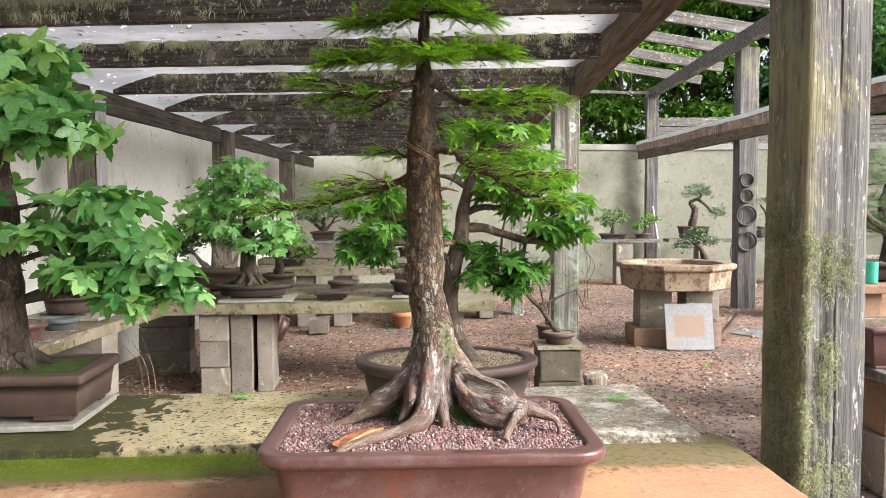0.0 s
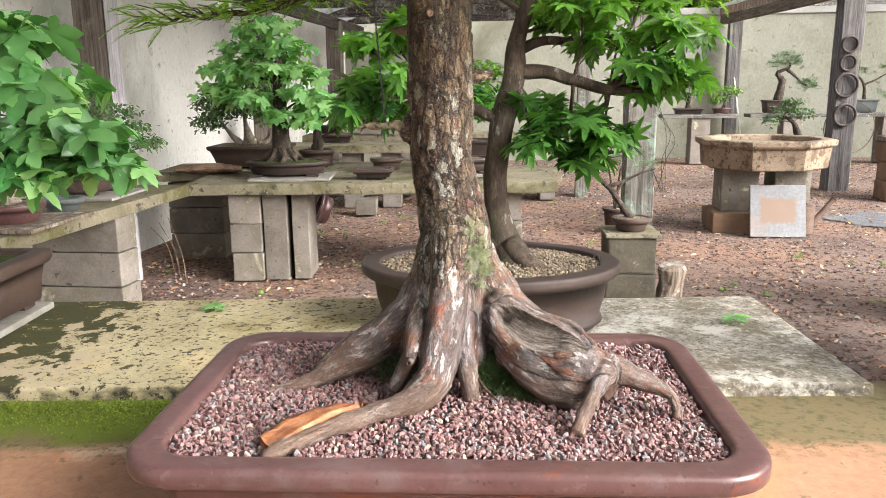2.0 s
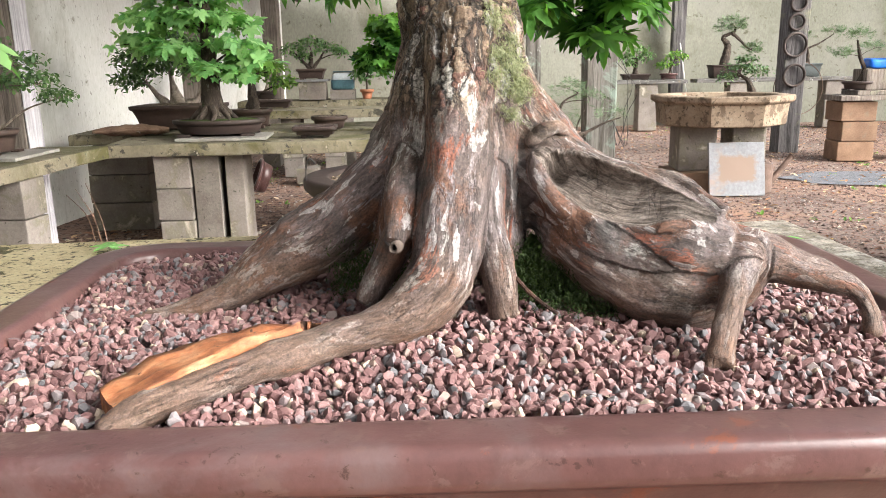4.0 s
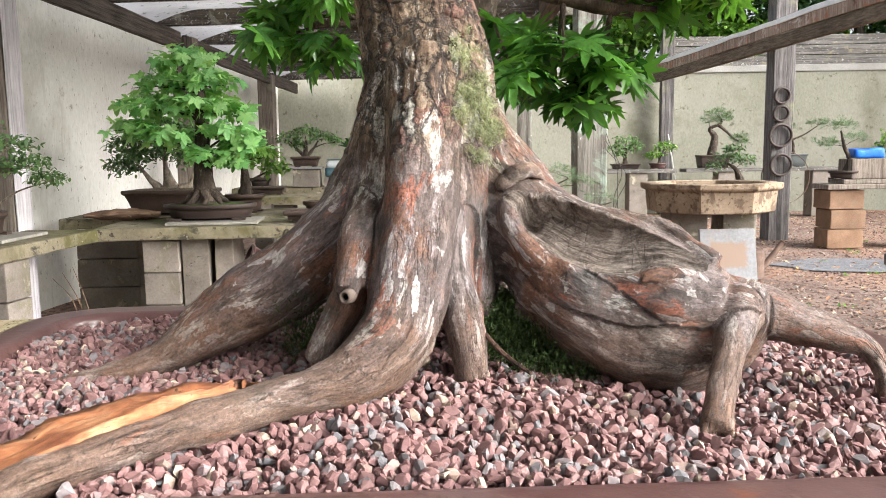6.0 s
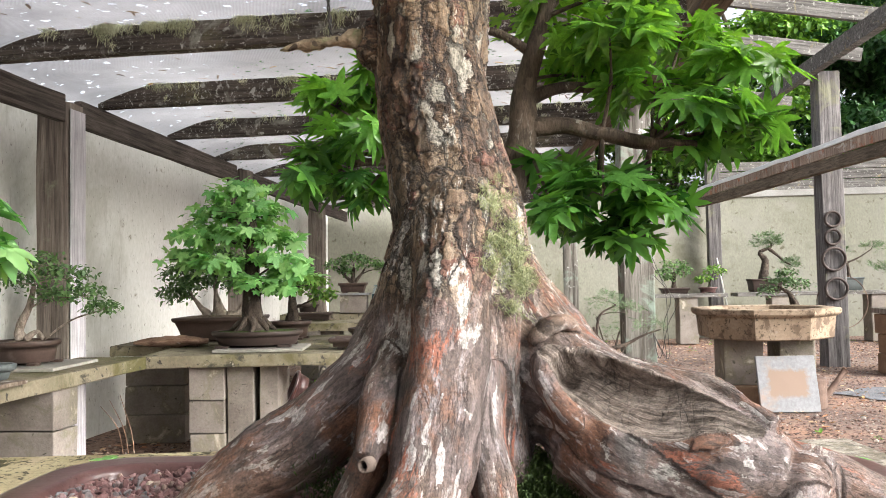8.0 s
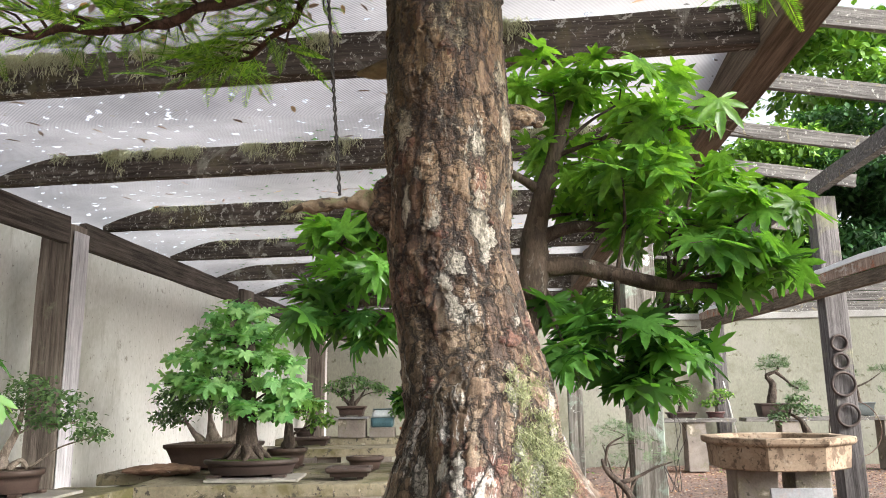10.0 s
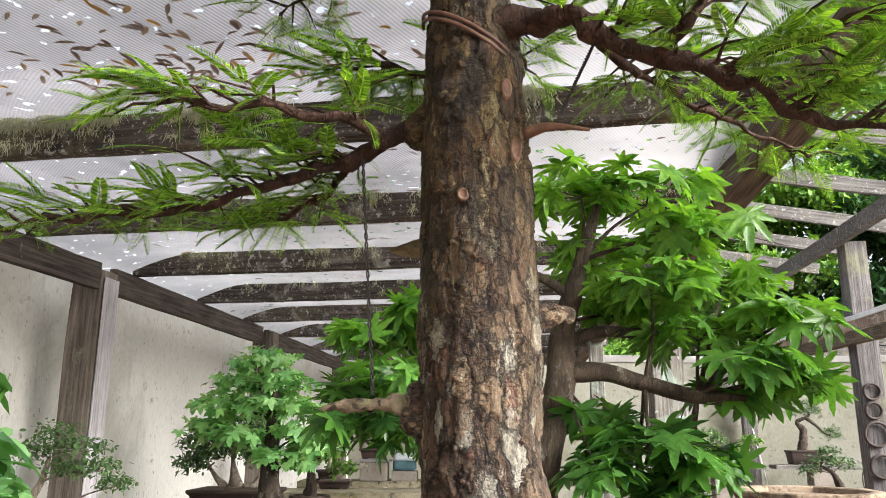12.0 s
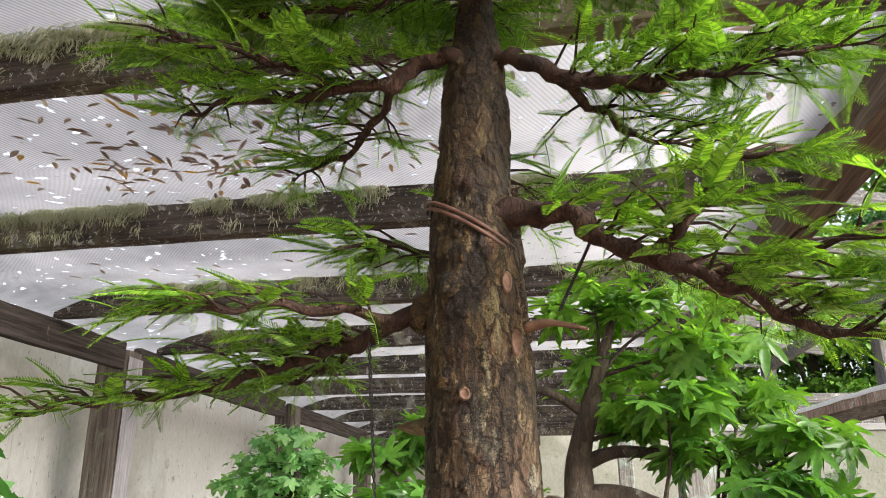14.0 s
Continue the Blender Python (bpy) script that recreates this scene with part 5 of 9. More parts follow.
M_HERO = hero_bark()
M_HERO_TWIG = bark("dark_branch_bark", (0.032, 0.019, 0.014), (0.085, 0.046, 0.033), [((0.15, 0.115, 0.09), 40, 0.63, 0.68)], scale=1.6)
M_MAPLE_BARK = bark("smooth_maple_bark", (0.045, 0.033, 0.025), (0.105, 0.08, 0.06), [((0.30, 0.29, 0.25), 30, 0.60, 0.68), ((0.10, 0.11, 0.06), 18, 0.58, 0.70)], plates=False)
M_ROUGH_BARK = bark("rough_bark", (0.04, 0.03, 0.023), (0.10, 0.078, 0.062), [((0.22, 0.22, 0.185), 25, 0.62, 0.68)], scale=0.6)

# ---- the tall conifer in its rectangular pot ----
hero_pot = thing("bonsai_pot", pose(-0.571, 1.193, 0.756, 0, 0, 5.2), "large red-brown rectangular bonsai pot with rounded corners and heavy rim", "pot")
pot(hero_pot, 0.590, 0.386, 0.161, 0.058, M_CLAY_RED, lip=0.024, taper=0.022, soil=None, band=True, n=8, fill=0.86, rim=0.030)
M_GRITBED = grainy("red_grit_bed", (0.14, 0.088, 0.086), (0.26, 0.175, 0.172), scale=90, fine=200, bump=1.0, dist=0.006)

TRUNK = [(-0.578, 1.215, 0.945, 0.050), (-0.574, 1.222, 1.00, 0.049), (-0.571, 1.232, 1.045, 0.0432), (-0.5695, 1.242, 1.08, 0.0388), (-0.577, 1.250, 1.122, 0.0355), (-0.584, 1.255, 1.17, 0.0352), (-0.586, 1.260, 1.24, 0.0352), (-0.586, 1.262, 1.31, 0.0342), (-0.5885, 1.264, 1.387, 0.0322), (-0.5905, 1.264, 1.43, 0.0285), (-0.5905, 1.264, 1.467, 0.0250), (-0.588, 1.264, 1.515, 0.0232), (-0.5865, 1.263, 1.56, 0.0195), (-0.586, 1.262, 1.595, 0.0140), (-0.585, 1.261, 1.66, 0.0100), (-0.583, 1.260, 1.74, 0.0068), (-0.582, 1.258, 1.84, 0.003)]
ROOTS = {}
ROOTS["left"] = [(-0.576, 1.232, 1.075, 0.025), (-0.592, 1.222, 1.030, 0.0245), (-0.616, 1.214, 0.993, 0.0232), (-0.651, 1.206, 0.963, 0.0225), (-0.688, 1.198, 0.941, 0.0185), (-0.726, 1.188, 0.918, 0.0090), (-0.772, 1.168, 0.911, 0.0035)]
ROOTS["front"] = [(-0.568, 1.215, 1.085, 0.022), (-0.569, 1.190, 1.045, 0.0215), (-0.571, 1.168, 1.005, 0.0195), (-0.575, 1.148, 0.968, 0.0195), (-0.582, 1.135, 0.942, 0.0185), (-0.605, 1.119, 0.928, 0.0135), (-0.638, 1.096, 0.924, 0.0105), (-0.668, 1.068, 0.921, 0.0090), (-0.700, 1.034, 0.917, 0.0080), (-0.716, 1.016, 0.913, 0.004)]
ROOTS["right"] = [(-0.552, 1.242, 1.060, 0.024), (-0.528, 1.226, 1.010, 0.031), (-0.497, 1.207, 0.982, 0.0335), (-0.464, 1.190, 0.966, 0.0335), (-0.436, 1.175, 0.957, 0.029), (-0.414, 1.165, 0.953, 0.020)]
ROOTS["right_low"] = [(-0.505, 1.200, 0.965, 0.026), (-0.480, 1.186, 0.948, 0.028), (-0.458, 1.176, 0.937, 0.027), (-0.436, 1.166, 0.932, 0.025), (-0.416, 1.160, 0.935, 0.019)]
ROOTS["knot"] = [(-0.596, 1.205, 1.018, 0.013), (-0.601, 1.176, 0.996, 0.0115), (-0.6035, 1.148, 0.978, 0.0082), (-0.604, 1.134, 0.968, 0.0060)]
ROOTS["knot_foot"] = [(-0.600, 1.165, 0.975, 0.011), (-0.612, 1.158, 0.950, 0.0105), (-0.624, 1.152, 0.928, 0.008)]
ROOTS["small"] = [(-0.553, 1.190, 1.000, 0.013), (-0.551, 1.172, 0.970, 0.0115), (-0.545, 1.162, 0.940, 0.0115), (-0.542, 1.160, 0.918, 0.010)]
ROOTS["behind"] = [(-0.575, 1.255, 1.02, 0.03), (-0.60, 1.29, 0.96, 0.024), (-0.63, 1.32, 0.925, 0.014)]
ROOTS["behind_right"] = [(-0.555, 1.255, 1.02, 0.03), (-0.53, 1.29, 0.96, 0.022), (-0.50, 1.31, 0.92, 0.012)]
ROOTS["stub_right"] = [(-0.56, 1.262, 1.247, 0.010), (-0.545, 1.272, 1.250, 0.0070), (-0.531, 1.283, 1.251, 0.0055)]
ROOTS["knob_left"] = [(-0.612, 1.258, 1.195, 0.012), (-0.622, 1.252, 1.196, 0.015), (-0.629, 1.250, 1.197, 0.011)]
ROOTS["knob_low"] = [(-0.612, 1.258, 1.190, 0.012), (-0.622, 1.250, 1.186, 0.010), (-0.626, 1.248, 1.182, 0.007)]
ROOTS["collar_left"] = [(-0.605, 1.262, 1.372, 0.018), (-0.622, 1.268, 1.372, 0.014), (-0.632, 1.270, 1.374, 0.0095)]
ROOTS["collar_right"] = [(-0.575, 1.258, 1.430, 0.018), (-0.562, 1.251, 1.432, 0.0105), (-0.551, 1.246, 1.434, 0.0072)]
ROOTS["claw"] = [(-0.4035, 1.1700, 0.9531, 0.0160), (-0.4136, 1.1500, 0.9465, 0.0110), (-0.4216, 1.1300, 0.9363, 0.0074), (-0.4297, 1.1120, 0.9250, 0.0062), (-0.4363, 1.0980, 0.9134, 0.0080)]
ROOTS["claw_toe"] = [(-0.4333, 1.1050, 0.9191, 0.0060), (-0.4418, 1.0980, 0.9125, 0.0040), (-0.4479, 1.0920, 0.9096, 0.0020)]
ROOTS["claw_right"] = [(-0.4102, 1.1760, 0.9498, 0.0200), (-0.3917, 1.1720, 0.9494, 0.0155), (-0.3758, 1.1680, 0.9449, 0.0125), (-0.3606, 1.1630, 0.9410, 0.0095), (-0.3455, 1.1600, 0.9359, 0.0070), (-0.3359, 1.1570, 0.9241, 0.0054), (-0.3338, 1.1530, 0.9095, 0.0040)]
ROOTS["claw_under"] = [(-0.4011, 1.1700, 0.9508, 0.0160), (-0.4038, 1.1680, 0.9363, 0.0120), (-0.4083, 1.1650, 0.9251, 0.0080)]
ROOTS["lip"] = [(-0.5070, 1.2060, 1.0109, 0.0040), (-0.5206, 1.1930, 1.0077, 0.0056), (-0.5220, 1.1850, 0.9973, 0.0064), (-0.5106, 1.1800, 0.9816, 0.0075), (-0.4926, 1.1750, 0.9692, 0.0085), (-0.4739, 1.1690, 0.9609, 0.0090), (-0.4578, 1.1630, 0.9669, 0.0098), (-0.4456, 1.1610, 0.9696, 0.0105), (-0.4313, 1.1610, 0.9648, 0.0100)]
ROOTS["rim"] = [(-0.5073, 1.2050, 1.0180, 0.0052), (-0.4853, 1.2000, 1.0048, 0.0040), (-0.4615, 1.1930, 1.0006, 0.0038), (-0.4428, 1.1870, 0.9963, 0.0040), (-0.4297, 1.1780, 0.9880, 0.0042), (-0.4171, 1.1640, 0.9780, 0.0062)]
ROOTS["collar_fold"] = [(-0.5272, 1.1940, 1.0168, 0.0026), (-0.5188, 1.1930, 1.0238, 0.0026), (-0.5100, 1.1970, 1.0251, 0.0024), (-0.5040, 1.2020, 1.0200, 0.0020)]
ROOTS["scar_knot"] = [(-0.6027, 1.2420, 1.3836, 0.0075), (-0.6018, 1.2370, 1.3822, 0.0085), (-0.6014, 1.2320, 1.3812, 0.0060)]
ROOTS["scar_knot_low"] = [(-0.6025, 1.2400, 1.3239, 0.0060), (-0.6018, 1.2360, 1.3233, 0.0072), (-0.6010, 1.2310, 1.3225, 0.0050)]
ROOTS["scar_knot_mid"] = [(-0.5923, 1.2380, 1.3149, 0.0050), (-0.5919, 1.2350, 1.3145, 0.0056), (-0.5911, 1.2300, 1.3139, 0.0040)]
ROOTS["right_fill"] = [(-0.5032, 1.2020, 0.9778, 0.0280), (-0.4803, 1.1900, 0.9604, 0.0310), (-0.4574, 1.1820, 0.9511, 0.0310), (-0.4338, 1.1770, 0.9462, 0.0290), (-0.4140, 1.1740, 0.9450, 0.0220)]
pieces = [tube(*curve_points(TRUNK, 6), 28, 0.10, 22)]
for nodes in ROOTS.values():
    pieces.append(tube(*curve_points(nodes, 6), 18, 0.17, 36))
raw_me = mesh_of("raw_trunk", *join(*pieces))
raw = new("raw_trunk", raw_me)
# the rotted hollow: a long scoop out of the upper front of the right-hand root, (x, y, z, half height) along its middle
HOLLOW = [(-0.5160, 1.1900, 1.0062, 0.0055), (-0.5050, 1.1830, 1.0027, 0.0127), (-0.4889, 1.1760, 0.9929, 0.0148), (-0.4748, 1.1700, 0.9880, 0.0158), (-0.4638, 1.1660, 0.9870, 0.0156), (-0.4530, 1.1630, 0.9877, 0.0132), (-0.4409, 1.1600, 0.9866, 0.0102), (-0.4292, 1.1560, 0.9818, 0.0065), (-0.4211, 1.1530, 0.9796, 0.0025)]
HOLLOW_OUT = Vector((0.12, -0.80, 0.58)).normalized()
HOLLOW_MIDS, HOLLOW_HALF = curve_points(HOLLOW, 5)


def hollow_rings():
    """The scoop's sections: flat ovals across its middle line, thin towards both ends."""
    rings = []
    n = len(HOLLOW_MIDS)
    for i, p in enumerate(HOLLOW_MIDS):
        d = (Vector(HOLLOW_MIDS[min(i + 1, n - 1)]) - Vector(HOLLOW_MIDS[max(i - 1, 0)])).normalized()
        out = (HOLLOW_OUT - d * HOLLOW_OUT.dot(d)).normalized()
        t = i / (n - 1)
        rings.append((Vector(p), d, out, out.cross(d), HOLLOW_HALF[i], 0.0135 * math.sin(math.pi * (0.10 + 0.86 * t)) ** 0.6 + 0.012 * max(0.0, 0.2 - t) / 0.2))
    return rings


RINGS = hollow_rings()
RUN = [0.0]
for r0, r1 in zip(RINGS, RINGS[1:]):
    RUN.append(RUN[-1] + (r1[0] - r0[0]).length)
cv, cf, m = [], [], 26
for i, (p, d, out, up, half, deep) in enumerate(RINGS):
    for k in range(m):
        a = 2 * math.pi * k / m
        wob = 1 + 0.07 * noise.noise(Vector((i * 0.35, math.cos(a) * 1.5, math.sin(a) * 1.5)))
        cv.append(p + up * (math.sin(a) * half * wob) + out * (math.cos(a) * (deep if math.cos(a) < 0 else min(0.03, 1.1 * half)) * wob))
for i in range(len(RINGS) - 1):
    for k in range(m):
        cf.append((i * m + k, i * m + (k + 1) % m, (i + 1) * m + (k + 1) % m, (i + 1) * m + k))
cf += [tuple(reversed(range(m))), tuple(range((len(RINGS) - 1) * m, len(RINGS) * m))]
cut_bm = bmesh.new()
cut_vs = [cut_bm.verts.new(v) for v in cv]
for q in cf:
    cut_bm.faces.new([cut_vs[k] for k in q])
bmesh.ops.recalc_face_normals(cut_bm, faces=cut_bm.faces)
cutter = new("raw_cutter", bm_mesh("raw_cutter", cut_bm))
skin = raw.modifiers.new("skin", "REMESH")
skin.mode, skin.voxel_size = "VOXEL", 0.0016
carve = raw.modifiers.new("carve", "BOOLEAN")
carve.operation, carve.object = "DIFFERENCE", cutter
skin2 = raw.modifiers.new("skin2", "REMESH")
skin2.mode, skin2.voxel_size = "VOXEL", 0.00105
soft_mod = raw.modifiers.new("soft", "SMOOTH")
soft_mod.factor, soft_mod.iterations = 0.5, 9
bpy.context.view_layer.update()
deps = bpy.context.evaluated_depsgraph_get()
trunk_me = bpy.data.meshes.new_from_object(raw.evaluated_get(deps))
bpy.data.objects.remove(raw)
bpy.data.objects.remove(cutter)


def scramble(q, k):
    """A number from 0 to 1 for each whole-numbered place."""
    q = q.astype(np.int64)
    h = (q[:, 0] * 374761393 + q[:, 1] * 668265263 + q[:, 2] * 1274126177 + k * 974634521) & 0xFFFFFFFF
    h = ((h ^ (h >> 13)) * 1274126177) & 0xFFFFFFFF
    return ((h ^ (h >> 16)) & 0xFFFFFF) / float(0xFFFFFF)


def soft_noise(p, k=0):
    """Smooth noise from -1 to 1 at many places at once."""
    q = np.floor(p)
    f = p - q
    f = f * f * (3 - 2 * f)
    res = np.zeros(len(p))
    for c in itertools.product((0, 1), repeat=3):
        w = np.prod(np.where(np.array(c), f, 1 - f), axis=1)
        res += w * scramble(q + np.array(c), k)
    return res * 2 - 1


def flakes(p, k=0):
    """Irregular cells: how far each place is from its cell's edge, a number for the cell, and the way from its middle."""
    q = np.floor(p)
    best = np.full((len(p), 2), 9.0)
    cell, way = np.zeros(len(p)), np.zeros((len(p), 3))
    for c in itertools.product((-1, 0, 1), repeat=3):
        g = q + np.array(c)
        off = p - g - np.stack([scramble(g, k + 1), scramble(g, k + 2), scramble(g, k + 3)], 1)
        d = np.abs(off) @ np.array([0.5, 0.5, 0.5]) + 0.5 * np.sqrt((off ** 2).sum(1))
        first = d < best[:, 0]
        best[:, 1] = np.where(first, best[:, 0], np.minimum(best[:, 1], d))
        best[:, 0] = np.where(first, d, best[:, 0])
        cell = np.where(first, scramble(g, k + 4), cell)
        way = np.where(first[:, None], off, way)
    return best[:, 1] - best[:, 0], cell, way


def flow_of(co):
    """Each place told by the limb it lies on: two distances across the limb and one along it."""
    mids, along, side, rad, run = [], [], [], [], []
    for j, nodes in enumerate([TRUNK] + list(ROOTS.values())):
        pts, rr = curve_points(nodes, 5)
        pts = np.array(pts)
        d = np.gradient(pts, axis=0)
        d /= np.maximum(np.linalg.norm(d, axis=1), 1e-9)[:, None]
        a = np.cross(d[0], (0.3, 0.9, 0.1))
        s0 = 3.0 * j
        for i in range(len(pts)):
            a = a - d[i] * (a @ d[i])
            a /= np.linalg.norm(a)
            if i:
                s0 += np.linalg.norm(pts[i] - pts[i - 1])
            mids.append(pts[i])
            along.append(d[i])
            side.append(a.copy())
            rad.append(rr[i])
            run.append(s0)
    mids, along, side, rad, run = (np.array(q) for q in (mids, along, side, rad, run))
    res = np.empty_like(co)
    for lo in range(0, len(co), 8000):
        c = co[lo:lo + 8000]
        dist = np.sqrt(((c[:, None] - mids[None]) ** 2).sum(2)) - rad[None]
        i = dist.argmin(1)
        off = c - mids[i]
        res[lo:lo + 8000] = np.stack([(off * side[i]).sum(1), (off * np.cross(along[i], side[i])).sum(1), run[i] + (off * along[i]).sum(1)], 1)
    return res


def hollow_at(co):
    """How far each place lies from the scoop's middle (1 at its edge), and its place along and across."""
    mid = np.array([r[0] for r in RINGS])
    i = ((co[:, None] - mid[None]) ** 2).sum(2).argmin(1)
    off = co - mid[i]
    up, out = np.array([r[3] for r in RINGS])[i], np.array([r[2] for r in RINGS])[i]
    uu, uo = (off * up).sum(1), (off * out).sum(1)
    end = (off * np.array([r[1] for r in RINGS])[i]).sum(1)
    half, deep = np.array([r[4] for r in RINGS])[i], np.array([r[5] for r in RINGS])[i]
    return np.sqrt((uu / half) ** 2 + (np.minimum(uo, 0) / deep) ** 2 + (np.maximum(uo, 0) / 0.03) ** 2 + (end / 0.008) ** 2), (np.array(RUN)[i] + end) * 75.0, uu


def shape_trunk(me):
    """Bark plates and flakes, the rotted hollow in the right-hand root, and the regions for the material."""
    n = len(me.vertices)
    co = np.empty(n * 3, np.float32)
    me.vertices.foreach_get("co", co)
    nr = np.empty(n * 3, np.float32)
    me.vertices.foreach_get("normal", nr)
    co, nr = co.reshape(n, 3).astype(float), nr.reshape(n, 3).astype(float)
    flow = flow_of(co)
    near = (co[:, 0] > -0.54) & (co[:, 0] < -0.38) & (co[:, 2] < 1.05)
    q, ul, uu = np.full(n, 9.0), np.zeros(n), np.zeros(n)
    q[near], ul[near], uu[near] = hollow_at(co[near])
    scoop = np.clip((1.14 - q) / 0.10, 0, 1)
    z = co[:, 2]
    old = np.clip((z - 1.0 + 0.02 * soft_noise(co * 40)) / 0.09, 0.0, 1.0)
    warp = np.stack([soft_noise(flow * 120, k) for k in (5, 6, 7)], 1)
    warp2 = np.stack([soft_noise(flow * 420, k) for k in (8, 9, 10)], 1)
    edge, plate, way = flakes(flow * (82, 82, 46) + warp * 0.42 + warp2 * 0.14, 20)
    edge2, flake, way2 = flakes(flow * (170, 170, 74) + warp * 0.5 + warp2 * 0.3, 40)
    gap, gap2 = np.clip(edge / 0.13, 0, 1), np.clip(edge2 / 0.16, 0, 1)
    keep = np.clip(soft_noise(flow * (50, 50, 24), 3) * 1.6 + 0.85, 0.15, 1)
    flute = soft_noise(flow * (55, 55, 9), 13)
    tilt = np.clip((way * (np.array([1.0, 0.6, -1.2]) * np.where(plate > 0.5, 1, -1)[:, None])).sum(1), -0.7, 0.7)
    rough = (gap - 1) * 0.0014 * keep + (plate - 0.5) * 0.0017 * gap + tilt * 0.0011 * gap + (flake - 0.5) * 0.0007 * gap2 * keep + flute * 0.0016
    skin = flute * 0.0022 + (flake - 0.5) * 0.0005 * gap2 + (plate - 0.5) * 0.0006 * gap + 0.0016 * soft_noise(co * 42, 14) + 0.0006 * soft_noise(co * 130, 15)
    grain = 0.0011 * soft_noise(np.stack([ul * 0.5, uu * 420 + 1.2 * soft_noise(co * 60, 3), ul * 0], 1), 16) + 0.0018 * soft_noise(np.stack([ul * 0.35, uu * 120, ul * 0], 1), 17) + 0.0005 * soft_noise(np.stack([ul * 2, uu * 900, ul * 0], 1), 18)
    disp = (rough * old + skin * (1 - old)) * (1 - scoop) + grain * scoop
    co += nr * disp[:, None]
    me.vertices.foreach_set("co", co.astype(np.float32).ravel())
    low = np.clip((0.962 - z + 0.014 * soft_noise(co * 55, 19)) / 0.03, 0, 1) * (1 - scoop)
    thin = np.clip((1.06 + 0.03 * soft_noise(co * 40, 21) - z) / 0.06, 0, 1) * (1 - scoop)
    for name, data in (("region", (np.clip(scoop * 1.5, 0, 1), low * 0.85, thin, np.ones(n))), ("plates", (plate, np.maximum(gap, 1 - keep), flake, np.maximum(gap2, 1 - keep)))):
        att = me.attributes.new(name, "FLOAT_COLOR", "POINT")
        att.data.foreach_set("color", np.stack(data, 1).astype(np.float32).ravel())
    att = me.attributes.new("flow", "FLOAT_VECTOR", "POINT")
    att.data.foreach_set("vector", np.where(scoop[:, None] > 0.5, np.stack([uu, co[:, 1] * 0.15, ul / 75.0], 1), flow).astype(np.float32).ravel())
    me.polygons.foreach_set("use_smooth", [True] * len(me.polygons))
    me.update()
    return co, nr


TRUNK_CO, TRUNK_NR = shape_trunk(trunk_me)
hero = thing("conifer_bonsai", pose(0, 0, 0), "tall conifer bonsai with flaking bark, spreading roots and feathery foliage", "bonsai tree")
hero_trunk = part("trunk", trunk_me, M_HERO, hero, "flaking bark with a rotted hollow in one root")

# the sawn face along the front root
def fresh_wood():
    m, nt, bsdf = material("fresh_orange_wood")
    tex = nt.nodes.new("ShaderNodeTexCoord")
    mp = nt.nodes.new("ShaderNodeMapping")
    mp.vector_type = "TEXTURE"
    mp.inputs["Rotation"].default_value = (0, 0, radians(45))
    mp.inputs["Scale"].default_value = (6.0, 1, 1)
    nt.links.new(tex.outputs["Object"], mp.inputs["Vector"])
    fibre = noise_tex(nt, mp.outputs[0], 260, 6, 0.7, 0.3)
    cloud = noise_tex(nt, tex.outputs["Object"], 45, 5, 0.65)
    col = ramp(nt, cloud, [(0.35, (0.16, 0.050, 0.018)), (0.5, (0.31, 0.115, 0.045)), (0.66, (0.42, 0.215, 0.110))])
    col = mix(nt, 0.75, col, ramp(nt, fibre, [(0.3, 0.15), (0.7, 0.78)]), "OVERLAY")
    col = mix(nt, ramp(nt, noise_tex(nt, tex.outputs["Object"], 90, 6, 0.75), [(0.60, 0.0), (0.64, 1.0)]), col, (0.06, 0.026, 0.014))
    nt.links.new(col, bsdf.inputs["Base Color"])
    bsdf.inputs["Roughness"].default_value = 0.7
    bumped(nt, bsdf, fibre, 0.8, 0.002)
    return m


M_CUT = fresh_wood()


def cut_face():
    """A long split face on the upper far side of the front root, blunt at its outer end."""
    upper = curve_points([(-0.640, 1.106, 0.9335, 1), (-0.676, 1.095, 0.9325, 1), (-0.707, 1.074, 0.930, 1), (-0.729, 1.042, 0.922, 1)], 6)[0]
    lower = curve_points([(-0.646, 1.100, 0.9345, 1), (-0.668, 1.080, 0.9345, 1), (-0.690, 1.050, 0.9300, 1), (-0.712, 1.022, 0.922, 1)], 6)[0]
    verts, faces, m = [], [], 6
    for i, (u, l) in enumerate(zip(upper, lower)):
        u, l = Vector(u), Vector(l)
        for k in range(m):
            t = k / (m - 1)
            verts.append(l.lerp(u, t) + Vector((0, 0, -0.0012 * math.sin(math.pi * t) + 0.0030 * noise.noise(Vector((i * 0.5, k * 1.7, 0))))))
    n = len(upper)
    top = len(verts)
    verts += [v - Vector((0, 0, 0.010)) for v in verts]
    for i in range(n - 1):
        for k in range(m - 1):
            q = i * m + k
            faces += [(q, q + 1, q + m + 1, q + m), (top + q + m, top + q + m + 1, top + q + 1, top + q)]
        faces += [(i * m, i * m + m, top + i * m + m, top + i * m), (i * m + 2 * m - 1, i * m + m - 1, top + i * m + m - 1, top + i * m + 2 * m - 1)]
    faces.append(tuple(range(m)) + tuple(top + k for k in reversed(range(m))))
    e = (n - 1) * m
    faces.append(tuple(top + e + k for k in range(m)) + tuple(e + k for k in reversed(range(m))))
    return verts, faces


